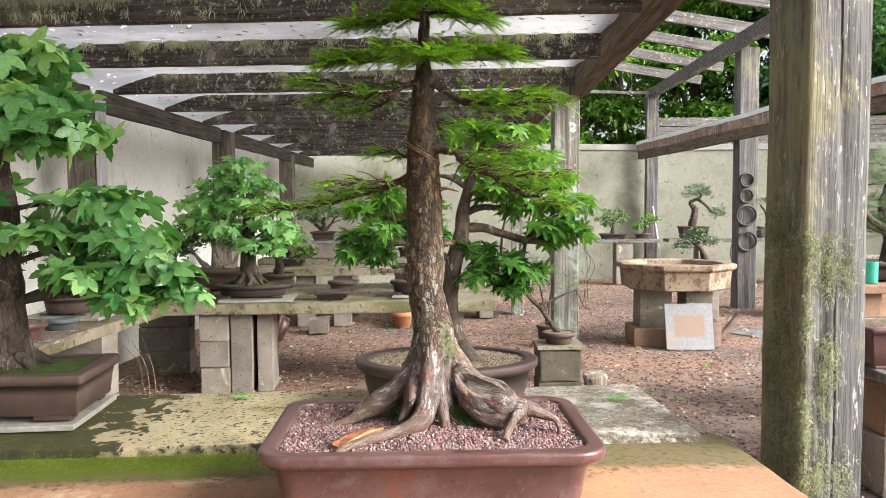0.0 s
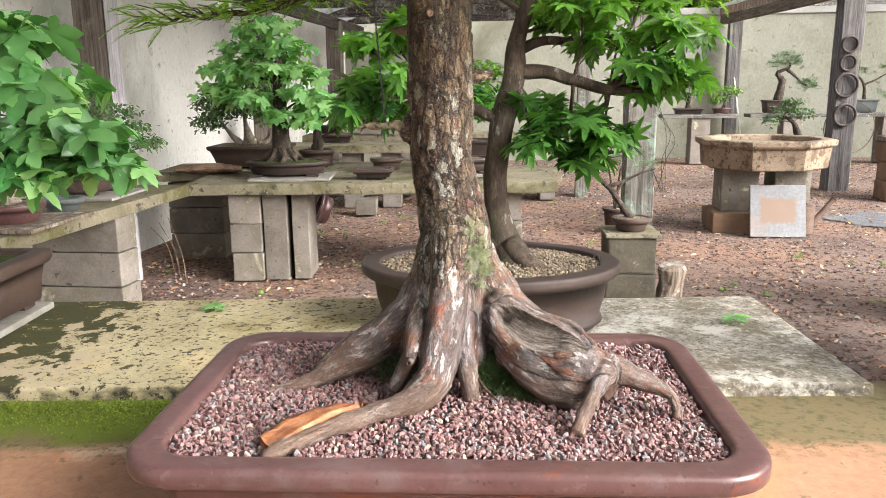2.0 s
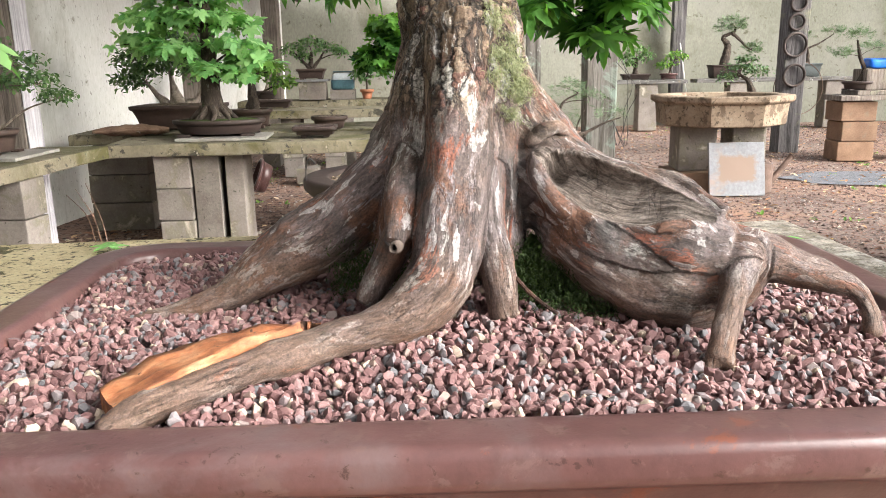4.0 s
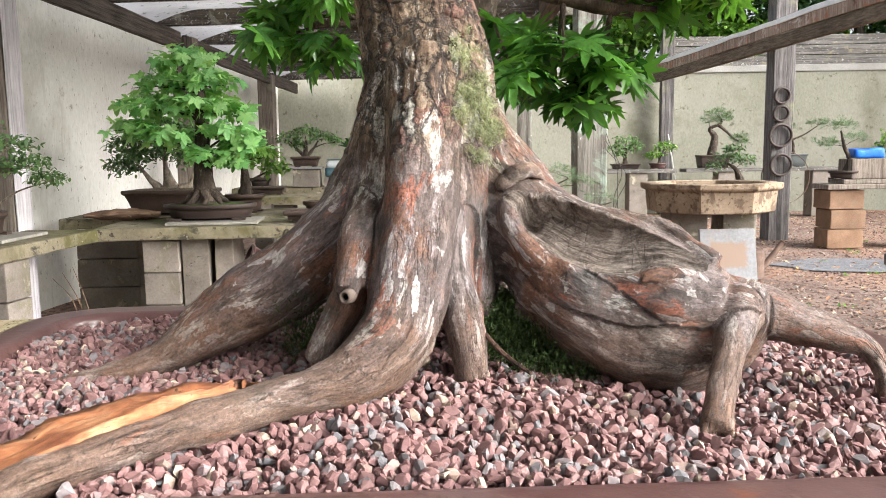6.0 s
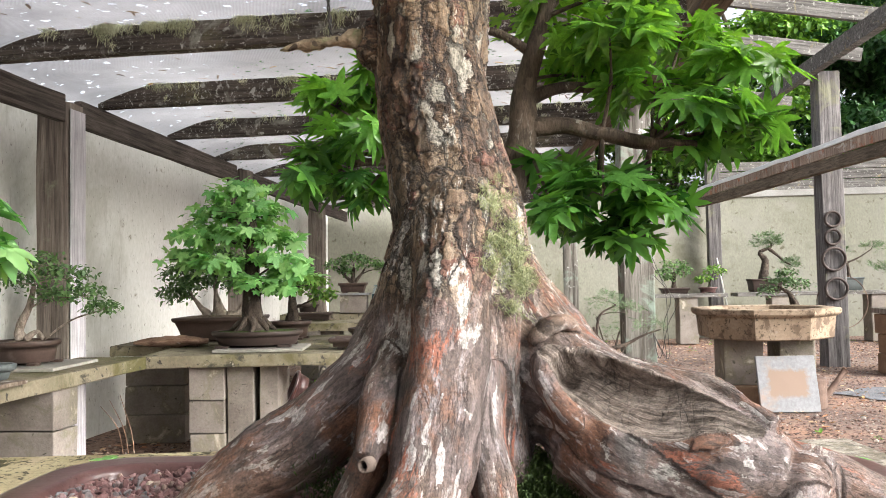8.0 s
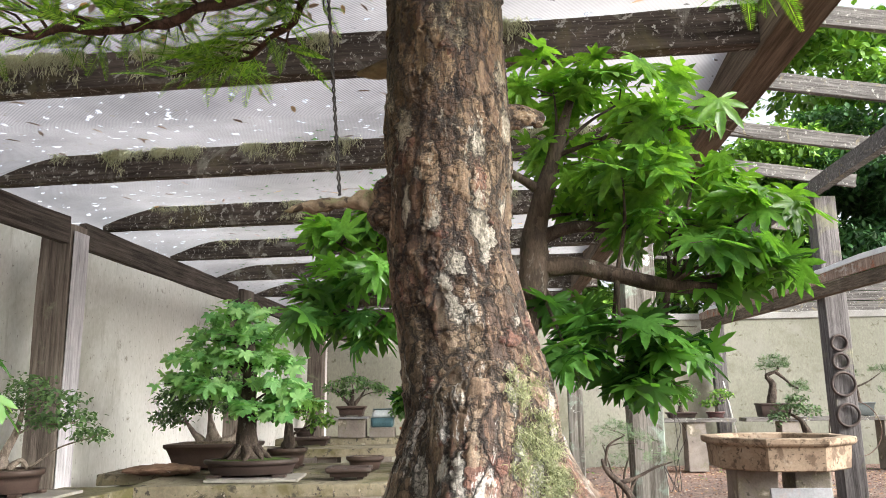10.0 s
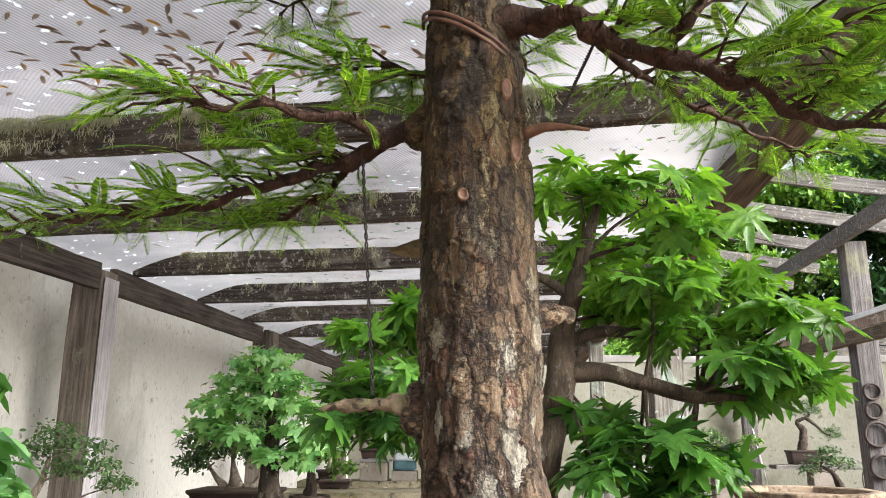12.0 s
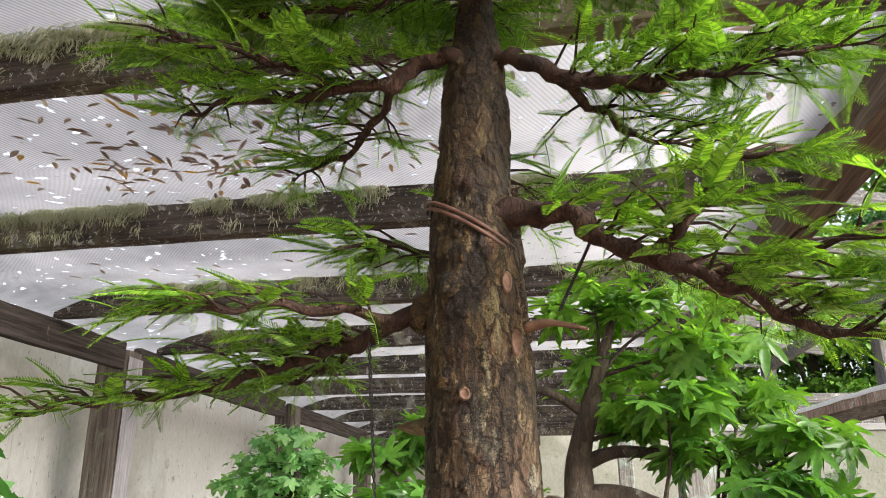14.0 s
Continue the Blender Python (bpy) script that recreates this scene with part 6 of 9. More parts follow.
part("cut_root_face", cut_face(), M_CUT, hero_trunk, "freshly cut orange wood", smooth=True)
M_DRYTWIG = grainy("reddish_dry_twig", (0.09, 0.05, 0.032), (0.19, 0.11, 0.07), scale=80, fine=300, bump=0.5)
M_DEADWOOD = timber("pale_deadwood", (0.11, 0.08, 0.045), (0.26, 0.20, 0.115), 0, patches=[((0.16, 0.15, 0.06), 40, 0.55, 0.66)])
M_STUB = grainy("lichened_dead_wood", (0.10, 0.072, 0.045), (0.26, 0.21, 0.145), scale=60, fine=350, rough=0.85, bump=0.9, dist=0.002, patches=[((0.16, 0.165, 0.085), 55, 0.52, 0.62), ((0.045, 0.033, 0.022), 90, 0.56, 0.62)])
part("dead_stub", tube(*curve_points([(-0.625, 1.250, 1.197, 0.0072), (-0.643, 1.252, 1.1970, 0.0036), (-0.660, 1.254, 1.1965, 0.0039), (-0.671, 1.255, 1.1955, 0.0024), (-0.681, 1.256, 1.1945, 0.0007)], 7), 14, 0.75, 170), M_STUB, hero_trunk, "broken pale dead branch stub", smooth=True)
part("dead_stub", tube(*curve_points([(-0.612, 1.30, 1.300, 0.008), (-0.635, 1.31, 1.302, 0.006), (-0.652, 1.315, 1.303, 0.0015)], 5), 10, 0.3, 90), M_DEADWOOD, hero_trunk, "pale dead branch stub", smooth=True)
part("dead_stub", tube(*curve_points([(-0.556, 1.240, 1.354, 0.0040), (-0.541, 1.233, 1.355, 0.0024), (-0.519, 1.227, 1.349, 0.0010)], 5), 10, 0.25, 90), M_DRYTWIG, hero_trunk, "short reddish dead twig", smooth=True)
M_SCAR = grainy("pale_pruning_scar", (0.11, 0.062, 0.040), (0.22, 0.135, 0.095), scale=90, fine=400, rough=0.7, bump=0.4, dist=0.001)


def scar(x, z, wide, tall):
    """A healed pruning cut: an oval of bare wood within a raised lip, laid on the trunk."""
    i = int(np.argmin((TRUNK_CO[:, 0] - x) ** 2 + (TRUNK_CO[:, 2] - z) ** 2 + np.where(TRUNK_NR[:, 1] < -0.2, 0.0, 1.0)))
    out = Vector(TRUNK_NR[i]).lerp(Vector((0.25, -1, 0)), 0.6).normalized()
    side = out.cross(Vector((0, 0, 1))).normalized()
    up = side.cross(out)
    verts, faces, m = [], [], 20
    for r, hgt in ((1.45, -0.0012), (1.25, 0.0008), (1.05, 0.0012), (0.9, 0.0003), (0.5, 0.0001)):
        for k in range(m):
            a = 2 * math.pi * k / m
            w = r * (1 + 0.10 * noise.noise(Vector((math.cos(a) * 2, math.sin(a) * 2, x * 90))))
            verts.append(Vector(TRUNK_CO[i]) + side * (math.cos(a) * w * wide) + up * (math.sin(a) * w * tall) + out * (hgt + 0.0008))
    for j in range(4):
        for k in range(m):
            faces.append((j * m + k, j * m + (k + 1) % m, (j + 1) * m + (k + 1) % m, (j + 1) * m + k))
    faces.append(tuple(range(4 * m, 5 * m)))
    part("branch_scar", (verts, faces), M_SCAR, hero_trunk, "pale oval pruning scar", smooth=True)


scar(-0.5672, 1.3834, 0.0026, 0.0052)
scar(-0.5623, 1.3457, 0.0028, 0.0060)
scar(-0.5913, 1.3137, 0.0024, 0.0028)
M_KNOT = grainy("weathered_grey_knot", (0.050, 0.036, 0.029), (0.120, 0.095, 0.080), scale=120, fine=500, rough=0.8, bump=0.6, dist=0.001)
# black colour paints the shade inside the knot's rotted hole
M_HOLE_SHADE = grainy("black_hole_shade", (0.008, 0.006, 0.005), (0.020, 0.015, 0.012), scale=120, fine=500, rough=0.95, bump=0.5, dist=0.001)


def knot_ring(x, y, z, r):
    """The pale, lipped end of a dead root with a rotted hole in it, looking outwards and a little up."""
    turn = Vector((-0.25, -1, 0.05)).to_track_quat("Z", "Y").to_matrix().to_4x4()
    rings = ((1.35, -0.006), (1.30, -0.001), (1.05, 0.0015), (0.75, 0.0010), (0.55, -0.001))
    hole = ((0.56, -0.0008), (0.50, -0.003), (0.30, -0.0055))
    for name, rows, mat, tag in (("dead_knot", rings, M_KNOT, "grey lipped knot"), ("rot_hole", hole, M_HOLE_SHADE, "rotted hole, shaded black")):
        verts, faces, m = [], [], 18
        for s0, h0 in rows:
            for k in range(m):
                a = 2 * math.pi * k / m
                w = r * s0 * (1 + 0.14 * noise.noise(Vector((math.cos(a) * 1.7, math.sin(a) * 1.7, 4.0))))
                verts.append(Vector((x, y, z)) + turn @ Vector((math.cos(a) * w, 1.15 * math.sin(a) * w, h0)))
        for j in range(len(rows) - 1):
            for k in range(m):
                faces.append((j * m + k, j * m + (k + 1) % m, (j + 1) * m + (k + 1) % m, (j + 1) * m + k))
        if name == "rot_hole":
            faces.append(tuple(range((len(rows) - 1) * m, len(rows) * m)))
        part(name, (verts, faces), mat, hero_trunk, tag, smooth=True)


knot_ring(-0.6030, 1.1285, 0.9674, 0.0024)
part("fallen_twig", tube(*curve_points([(-0.540, 1.165, 0.945, 0.0012), (-0.527, 1.150, 0.934, 0.0013), (-0.514, 1.135, 0.928, 0.001)], 4), 6), M_HERO_TWIG, hero)

# moss in the gaps between the roots
rng = np.random.default_rng(21)
anchors = [((rng.uniform(-0.546, -0.490), rng.uniform(1.180, 1.225), 0.918 + rng.uniform(0, 0.036)), (0, -1)) for _ in range(420)] + [((rng.uniform(-0.525, -0.455), rng.uniform(1.168, 1.195), 0.914 + rng.uniform(0, 0.014)), (0, -1)) for _ in range(150)] + [((rng.uniform(-0.650, -0.606), rng.uniform(1.185, 1.225), 0.920 + rng.uniform(0, 0.04)), (0, -1)) for _ in range(120)]
M_MOSS_LEAF = leafy("moss_tufts", (0.010, 0.022, 0.004), (0.035, 0.065, 0.010), gloss=0.9, through=0.2)
part("moss", tuft_strands("moss", anchors, 0.0032, M_MOSS_LEAF, rng, per=30, spread=0.004, width=0.0007, down=False), None, hero, "dark green moss tufts")
mb = bmesh.new()
bmesh.ops.create_uvsphere(mb, u_segments=20, v_segments=10, radius=1.0, matrix=Matrix.Translation((-0.520, 1.212, 0.915)) @ Matrix.Diagonal((0.038, 0.024, 0.042, 1)))
for v in mb.verts:
    v.co += Vector(noise.noise_vector(v.co * 60)) * 0.006
part("moss_mound", mb, M_MOSS, hero, "moss mound", smooth=True)
# beard lichen on the trunk: curled strands in clumps
M_BEARD = leafy("green_beard_lichen", (0.11, 0.13, 0.065), (0.30, 0.33, 0.20), gloss=0.9, through=0.3)


def curl_strand():
    """A thin ribbon that bends to and fro as it grows along +z."""
    v, f = [], []
    for i in range(8):
        t = i / 7
        x, y = 0.42 * math.sin(t * 6.5) * t, 0.40 * (1 - math.cos(t * 5.5)) * t
        v += [(x - 0.035 * (1 - 0.6 * t), y, t), (x + 0.035 * (1 - 0.6 * t), y + 0.02, t)]
    for i in range(7):
        f.append((2 * i, 2 * i + 1, 2 * i + 3, 2 * i + 2))
    return v, f


rng = np.random.default_rng(22)
BEARDS = [((-0.5406, 1.1970, 1.0619), 0.0090, 0.0120, 420), ((-0.5466, 1.2030, 1.0914), 0.0055, 0.0090, 130), ((-0.5347, 1.1950, 1.0475), 0.0075, 0.0070, 240), ((-0.5380, 1.1930, 1.0303), 0.005, 0.006, 60)]
pos = []
for (bx, by, bz), sx, sz, count in BEARDS:
    face = np.where((np.abs(TRUNK_CO[:, 0] - bx) < 2.2 * sx) & (np.abs(TRUNK_CO[:, 2] - bz) < 2.2 * sz) & (np.abs(TRUNK_CO[:, 1] - by) < 0.03) & (TRUNK_NR[:, 1] < -0.2))[0]
    odds = np.exp(-((TRUNK_CO[face, 0] - bx) / sx) ** 2 - ((TRUNK_CO[face, 2] - bz) / sz) ** 2)
    tufts = rng.choice(face, count // 9, p=odds / odds.sum())
    for i in tufts:
        pos += [TRUNK_CO[i] + rng.normal(0, 0.0012, 3) + TRUNK_NR[i] * rng.uniform(-0.0005, 0.0025) for _ in range(26)]
n = len(pos)
part("lichen", cloud_mesh("lichen", *curl_strand(), pos, euler_mats(rng.uniform(0, 6.3, n), rng.normal(1.3, 0.9, n), rng.normal(0, 0.8, n)), rng.uniform(0.0032, 0.0066, n), M_BEARD), None, hero_trunk, "tuft of grey-green beard lichen")

# limbs: (x, y, z, radius) from the trunk outwards
BOUGHS = []
BOUGHS.append([(-0.612, 1.268, 1.372, 0.0105), (-0.640, 1.272, 1.369, 0.0085), (-0.668, 1.275, 1.357, 0.0075), (-0.706, 1.277, 1.347, 0.006), (-0.746, 1.275, 1.337, 0.005), (-0.790, 1.272, 1.326, 0.004), (-0.84, 1.26, 1.318, 0.003), (-0.90, 1.25, 1.312, 0.0018)])
BOUGHS.append([(-0.640, 1.272, 1.369, 0.006), (-0.670, 1.235, 1.368, 0.0045), (-0.71, 1.205, 1.366, 0.0032), (-0.76, 1.185, 1.360, 0.002)])
BOUGHS.append([(-0.668, 1.275, 1.357, 0.005), (-0.70, 1.32, 1.352, 0.004), (-0.745, 1.36, 1.346, 0.0028), (-0.79, 1.385, 1.340, 0.0018)])
BOUGHS.append([(-0.572, 1.250, 1.432, 0.0125), (-0.545, 1.238, 1.432, 0.0105), (-0.519, 1.225, 1.412, 0.009), (-0.482, 1.220, 1.388, 0.0078), (-0.448, 1.218, 1.376, 0.006), (-0.409, 1.216, 1.352, 0.0048), (-0.364, 1.212, 1.333, 0.0035), (-0.315, 1.21, 1.318, 0.0018)])
BOUGHS.append([(-0.482, 1.220, 1.388, 0.006), (-0.462, 1.20, 1.400, 0.0045), (-0.445, 1.185, 1.425, 0.003), (-0.420, 1.17, 1.43, 0.0015)])
BOUGHS.append([(-0.519, 1.225, 1.412, 0.007), (-0.492, 1.262, 1.408, 0.005), (-0.455, 1.30, 1.398, 0.0035), (-0.405, 1.33, 1.385, 0.002), (-0.36, 1.35, 1.37, 0.0012)])
BOUGHS.append([(-0.448, 1.218, 1.376, 0.0045), (-0.415, 1.19, 1.378, 0.0035), (-0.375, 1.165, 1.378, 0.0022), (-0.33, 1.15, 1.372, 0.0014)])
BOUGHS.append([(-0.588, 1.255, 1.552, 0.0105), (-0.612, 1.250, 1.556, 0.009), (-0.643, 1.247, 1.537, 0.0075), (-0.680, 1.246, 1.532, 0.006), (-0.715, 1.245, 1.530, 0.005), (-0.755, 1.243, 1.530, 0.0035), (-0.80, 1.24, 1.518, 0.002)])
BOUGHS.append([(-0.680, 1.246, 1.532, 0.005), (-0.715, 1.225, 1.540, 0.0035), (-0.76, 1.205, 1.552, 0.0025), (-0.81, 1.19, 1.553, 0.0012)])
BOUGHS.append([(-0.643, 1.247, 1.537, 0.005), (-0.668, 1.285, 1.524, 0.004), (-0.71, 1.32, 1.515, 0.0028), (-0.75, 1.34, 1.508, 0.0015)])
BOUGHS.append([(-0.580, 1.258, 1.556, 0.010), (-0.552, 1.250, 1.546, 0.0088), (-0.524, 1.247, 1.526, 0.0078), (-0.495, 1.246, 1.521, 0.007), (-0.465, 1.245, 1.521, 0.006), (-0.435, 1.244, 1.535, 0.0045), (-0.405, 1.243, 1.536, 0.003), (-0.355, 1.24, 1.528, 0.0016)])
BOUGHS.append([(-0.465, 1.245, 1.521, 0.004), (-0.43, 1.23, 1.512, 0.003), (-0.39, 1.215, 1.512, 0.002), (-0.345, 1.205, 1.508, 0.001)])
BOUGHS.append([(-0.524, 1.247, 1.526, 0.005), (-0.50, 1.285, 1.518, 0.004), (-0.465, 1.315, 1.512, 0.0028), (-0.42, 1.34, 1.505, 0.0015)])
BOUGHS.append([(-0.588, 1.285, 1.50, 0.007), (-0.58, 1.315, 1.495, 0.005), (-0.57, 1.36, 1.488, 0.0035), (-0.56, 1.41, 1.48, 0.0016)])
BOUGHS.append([(-0.600, 1.275, 1.418, 0.005), (-0.622, 1.285, 1.420, 0.0038), (-0.655, 1.295, 1.428, 0.0022), (-0.675, 1.30, 1.43, 0.001)])
BOUGHS.append([(-0.586, 1.262, 1.61, 0.007), (-0.62, 1.255, 1.612, 0.0055), (-0.67, 1.245, 1.600, 0.004), (-0.72, 1.238, 1.597, 0.0022), (-0.755, 1.23, 1.592, 0.001)])
BOUGHS.append([(-0.586, 1.262, 1.622, 0.0065), (-0.55, 1.255, 1.625, 0.005), (-0.505, 1.25, 1.612, 0.0035), (-0.46, 1.245, 1.608, 0.002), (-0.425, 1.24, 1.602, 0.001)])
BOUGHS.append([(-0.585, 1.262, 1.60, 0.006), (-0.575, 1.22, 1.598, 0.004), (-0.565, 1.18, 1.588, 0.002), (-0.56, 1.15, 1.58, 0.001)])
BOUGHS.append([(-0.585, 1.262, 1.63, 0.006), (-0.60, 1.31, 1.628, 0.004), (-0.61, 1.36, 1.62, 0.002)])
BOUGHS.append([(-0.584, 1.26, 1.675, 0.005), (-0.62, 1.255, 1.678, 0.004), (-0.665, 1.248, 1.668, 0.0025), (-0.72, 1.242, 1.662, 0.001)])
BOUGHS.append([(-0.584, 1.26, 1.685, 0.005), (-0.55, 1.255, 1.690, 0.004), (-0.51, 1.25, 1.680, 0.0025), (-0.465, 1.246, 1.673, 0.001)])
BOUGHS.append([(-0.583, 1.26, 1.735, 0.004), (-0.62, 1.255, 1.738, 0.003), (-0.67, 1.25, 1.730, 0.001)])
BOUGHS.append([(-0.583, 1.26, 1.745, 0.004), (-0.545, 1.255, 1.748, 0.003), (-0.50, 1.25, 1.740, 0.001)])
BOUGHS.append([(-0.583, 1.26, 1.70, 0.004), (-0.575, 1.22, 1.70, 0.003), (-0.57, 1.18, 1.69, 0.001)])
BOUGHS.append([(-0.583, 1.26, 1.72, 0.004), (-0.59, 1.30, 1.72, 0.003), (-0.60, 1.34, 1.71, 0.001)])
BOUGHS.append([(-0.582, 1.26, 1.79, 0.003), (-0.61, 1.25, 1.80, 0.002), (-0.64, 1.245, 1.79, 0.001)])
BOUGHS.append([(-0.582, 1.26, 1.79, 0.003), (-0.55, 1.255, 1.80, 0.002), (-0.525, 1.25, 1.79, 0.001)])
M_NEEDLE = leafy("conifer_foliage", (0.046, 0.125, 0.011), (0.195, 0.40, 0.034), gloss=0.45, through=0.52, young=(0.32, 0.51, 0.070))


def feathery(limbs, parent, mat, rng, density=1.0, size=(0.026, 0.048), upper=1.0):
    """Side twigs along the limbs, and feathery shoots along the twigs."""
    shoots_p, shoots_a, shoots_b, shoots_s = [], [], [], []
    all_twigs = []
    for nodes in limbs:
        pts, rad = curve_points(nodes, 7)
        pts = [tuple(Vector(p) + Vector(noise.noise_vector(Vector(p) * 42)) * 0.0075 * min(i / 7, 1)) for i, p in enumerate(pts)]
        rad = [q * 0.70 for q in rad]
        part("branch", tube(pts, rad, 10, 0.75, 95), M_HERO_TWIG, parent, smooth=True)
        twigs = []
        total = len(pts)
        for i in range(int(total * 0.22), total):
            for _ in range(1 + int(rng.random() < 0.35 * density) + int(rng.random() < density - 1.0)):
                p = Vector(pts[i])
                d = (Vector(pts[min(i + 1, total - 1)]) - Vector(pts[i - 1])).normalized()
                head = math.atan2(d.y, d.x) + rng.choice([-1, 1]) * rng.uniform(0.35, 1.35)
                ln = rng.uniform(0.018, 0.060) * (1.1 - 0.4 * i / total)
                rise = rng.uniform(-0.25, 0.42)
                q = p + Vector((math.cos(head), math.sin(head), rise)) * ln
                twigs.append((p, q, head))
        tw_geo = []
        for p, q, head in twigs:
            mid = p.lerp(q, 0.5) + Vector((0, 0, 0.004))
            tw_geo.append(tube([p, mid, q], [0.0012, 0.0009, 0.0005], 5))
            for s in (0.3, 0.5, 0.7, 0.85, 1.0):
                if rng.random() > 0.80 * density:
                    continue
                base = p.lerp(q, s)
                shoots_p.append(base)
                shoots_a.append(head - math.pi / 2 + (rng.normal(0, 0.75) if s < 1 else rng.normal(0, 0.4)))
                shoots_b.append(rng.normal(0.08, 0.42) * upper)
                shoots_s.append(rng.uniform(*size) * (0.9 if s < 1 else 1.05))
        if tw_geo:
            all_twigs.append(join(*tw_geo))
    tagged(part("fine_branching", join(*all_twigs), M_HERO_TWIG, parent), kind="stuff")
    tv, tf = spray(23, 1.0, 0.140)
    n = len(shoots_p)
    me = cloud_mesh("foliage", tv, tf, shoots_p, euler_mats(np.array(shoots_a), np.array(shoots_b), rng.normal(0, 0.35, n)), shoots_s, mat)
    part("foliage", me, None, parent, "feathery bright green needles")


feathery(BOUGHS[:15], hero, M_NEEDLE, np.random.default_rng(5), density=1.0, size=(0.024, 0.046), upper=0.65)
feathery(BOUGHS[15:], hero, M_NEEDLE, np.random.default_rng(6), density=1.9, size=(0.030, 0.058), upper=0.5)

# training wire
M_WIRE = grainy("copper_brown_wire", (0.07, 0.035, 0.025), (0.14, 0.075, 0.055), scale=40, fine=200, rough=0.5, bump=0.1)
for dz in (0.0, 0.0045):
    pts = [(-0.5905 + 0.0315 * math.cos(a), 1.264 + 0.0315 * math.sin(a), 1.4215 + dz + 0.0195 * math.cos(a + math.pi) ) for a in [radians(180 + 10 * k) for k in range(19)]]
    part("training_wire", tube(pts, [0.0013] * len(pts), 6), M_WIRE, hero_trunk, "brown training wire", smooth=True)
M_DARKWIRE = grainy("twisted_dark_wire", (0.02, 0.018, 0.017), (0.05, 0.045, 0.04), scale=60, fine=300, rough=0.6, bump=0.1)
for x0, y0, z0, x1, y1, z1 in ((-0.663, 1.272, 1.358, -0.648, 1.254, 1.202), (-0.515, 1.228, 1.402, -0.535, 1.232, 1.362)):
    for ph in (0, math.pi):
        n = 60
        pts = [(x0 + (x1 - x0) * k / n + 0.0008 * math.cos(k * 1.3 + ph), y0 + (y1 - y0) * k / n + 0.0008 * math.sin(k * 1.3 + ph), z0 + (z1 - z0) * k / n) for k in range(n + 1)]
        part("guy_wire", tube(pts, [0.0006] * len(pts), 5), M_DARKWIRE, hero, "twisted dark guy wire")


# ---- broad-leaved trees ----
def leaf_crown(name, blobs, per, tv, tf, size, mat, rng, parent, tilt=(0.35, 0.45), label="", outward=0.8, singles=0, single_mat=None):
    """Leaves laid in layered pads: (centre, radii) ellipsoids, more leaves near their upper skin."""
    pos, hd, tp, sc = [], [], [], []
    for (cx, cy, cz, rx, ry, rz) in blobs:
        n = int(per * (rx * ry + rx * rz + ry * rz) ** 0.5 * 10)
        for _ in range(n):
            u = rng.normal(0, 1, 3)
            u /= np.linalg.norm(u)
            if u[2] < -0.35 and rng.random() < 0.6:
                u[2] = -u[2]
            r = rng.uniform(0.2, 1.0) ** 0.5 * rng.uniform(0.85, 1.30)
            pos.append((cx + rx * u[0] * r, cy + ry * u[1] * r, cz + rz * u[2] * r))
            hd.append(math.atan2(u[1] * ry, u[0] * rx) - math.pi / 2 + rng.normal(0, outward))
            tp.append(rng.normal(-tilt[0], tilt[1]))
            sc.append(rng.uniform(*size))
    n = len(pos)
    mats, pos, sc = euler_mats(np.array(hd), np.array(tp), rng.normal(0, 0.35, n)), np.array(pos), np.array(sc)
    order = np.argsort(pos[:, 1] - 0.4 * pos[:, 2])
    near, rest = order[:singles], order[singles:]
    crown = part(name, cloud_mesh(name, tv, tf, pos[rest], mats[rest], sc[rest], mat, smooth=True), None, parent, label)
    tagged(crown, label, kind="stuff")
    if singles:
        leaf = mesh_of("leaf", tv, tf, smooth=True)
        leaf.materials.append(single_mat)
        for i in near:
            ob = new("leaf", leaf)
            ob.parent = parent
            ob.matrix_local = Matrix.Translation(pos[i]) @ Matrix(mats[i].tolist()).to_4x4() @ Matrix.Scale(float(sc[i]), 4)
    return crown


def limbs_to(parent, fork, blobs, r0, mat, rng, name="branch"):
    """Bent branches from the fork points to the pads, with a few twigs in each pad."""
    for (cx, cy, cz, rx, ry, rz) in blobs:
        f = min(fork, key=lambda q: (Vector(q[:3]) - Vector((cx, cy, cz))).length + (0.15 if q[2] > cz else 0))
        a, b = Vector(f[:3]), Vector((cx, cy, cz - rz * 0.3))
        mid = a.lerp(b, 0.5) + Vector((rng.normal(0, 0.02), rng.normal(0, 0.02), 0.03)) * (b - a).length * 2
        ln = max((b - a).length, 0.02)
        r = r0 * min(1.0, 0.35 + ln)
        limb = part(name, tube(*curve_points([(*a, r), (*mid, r * 0.75), (*b, r * 0.45)], 6), 8, 0.25, 40), mat, parent, smooth=True)
        tw = []
        for _ in range(4):
            e = b + Vector((rng.normal(0, rx * 0.6), rng.normal(0, ry * 0.6), rng.uniform(-0.2, 0.6) * rz))
            m2 = b.lerp(e, 0.5) + Vector((0, 0, 0.01))
            tw.append(tube([tuple(b), tuple(m2), tuple(e)], [r * 0.4, r * 0.3, r * 0.15], 6))
        tagged(part("fine_branching", join(*tw), mat, limb), kind="stuff")


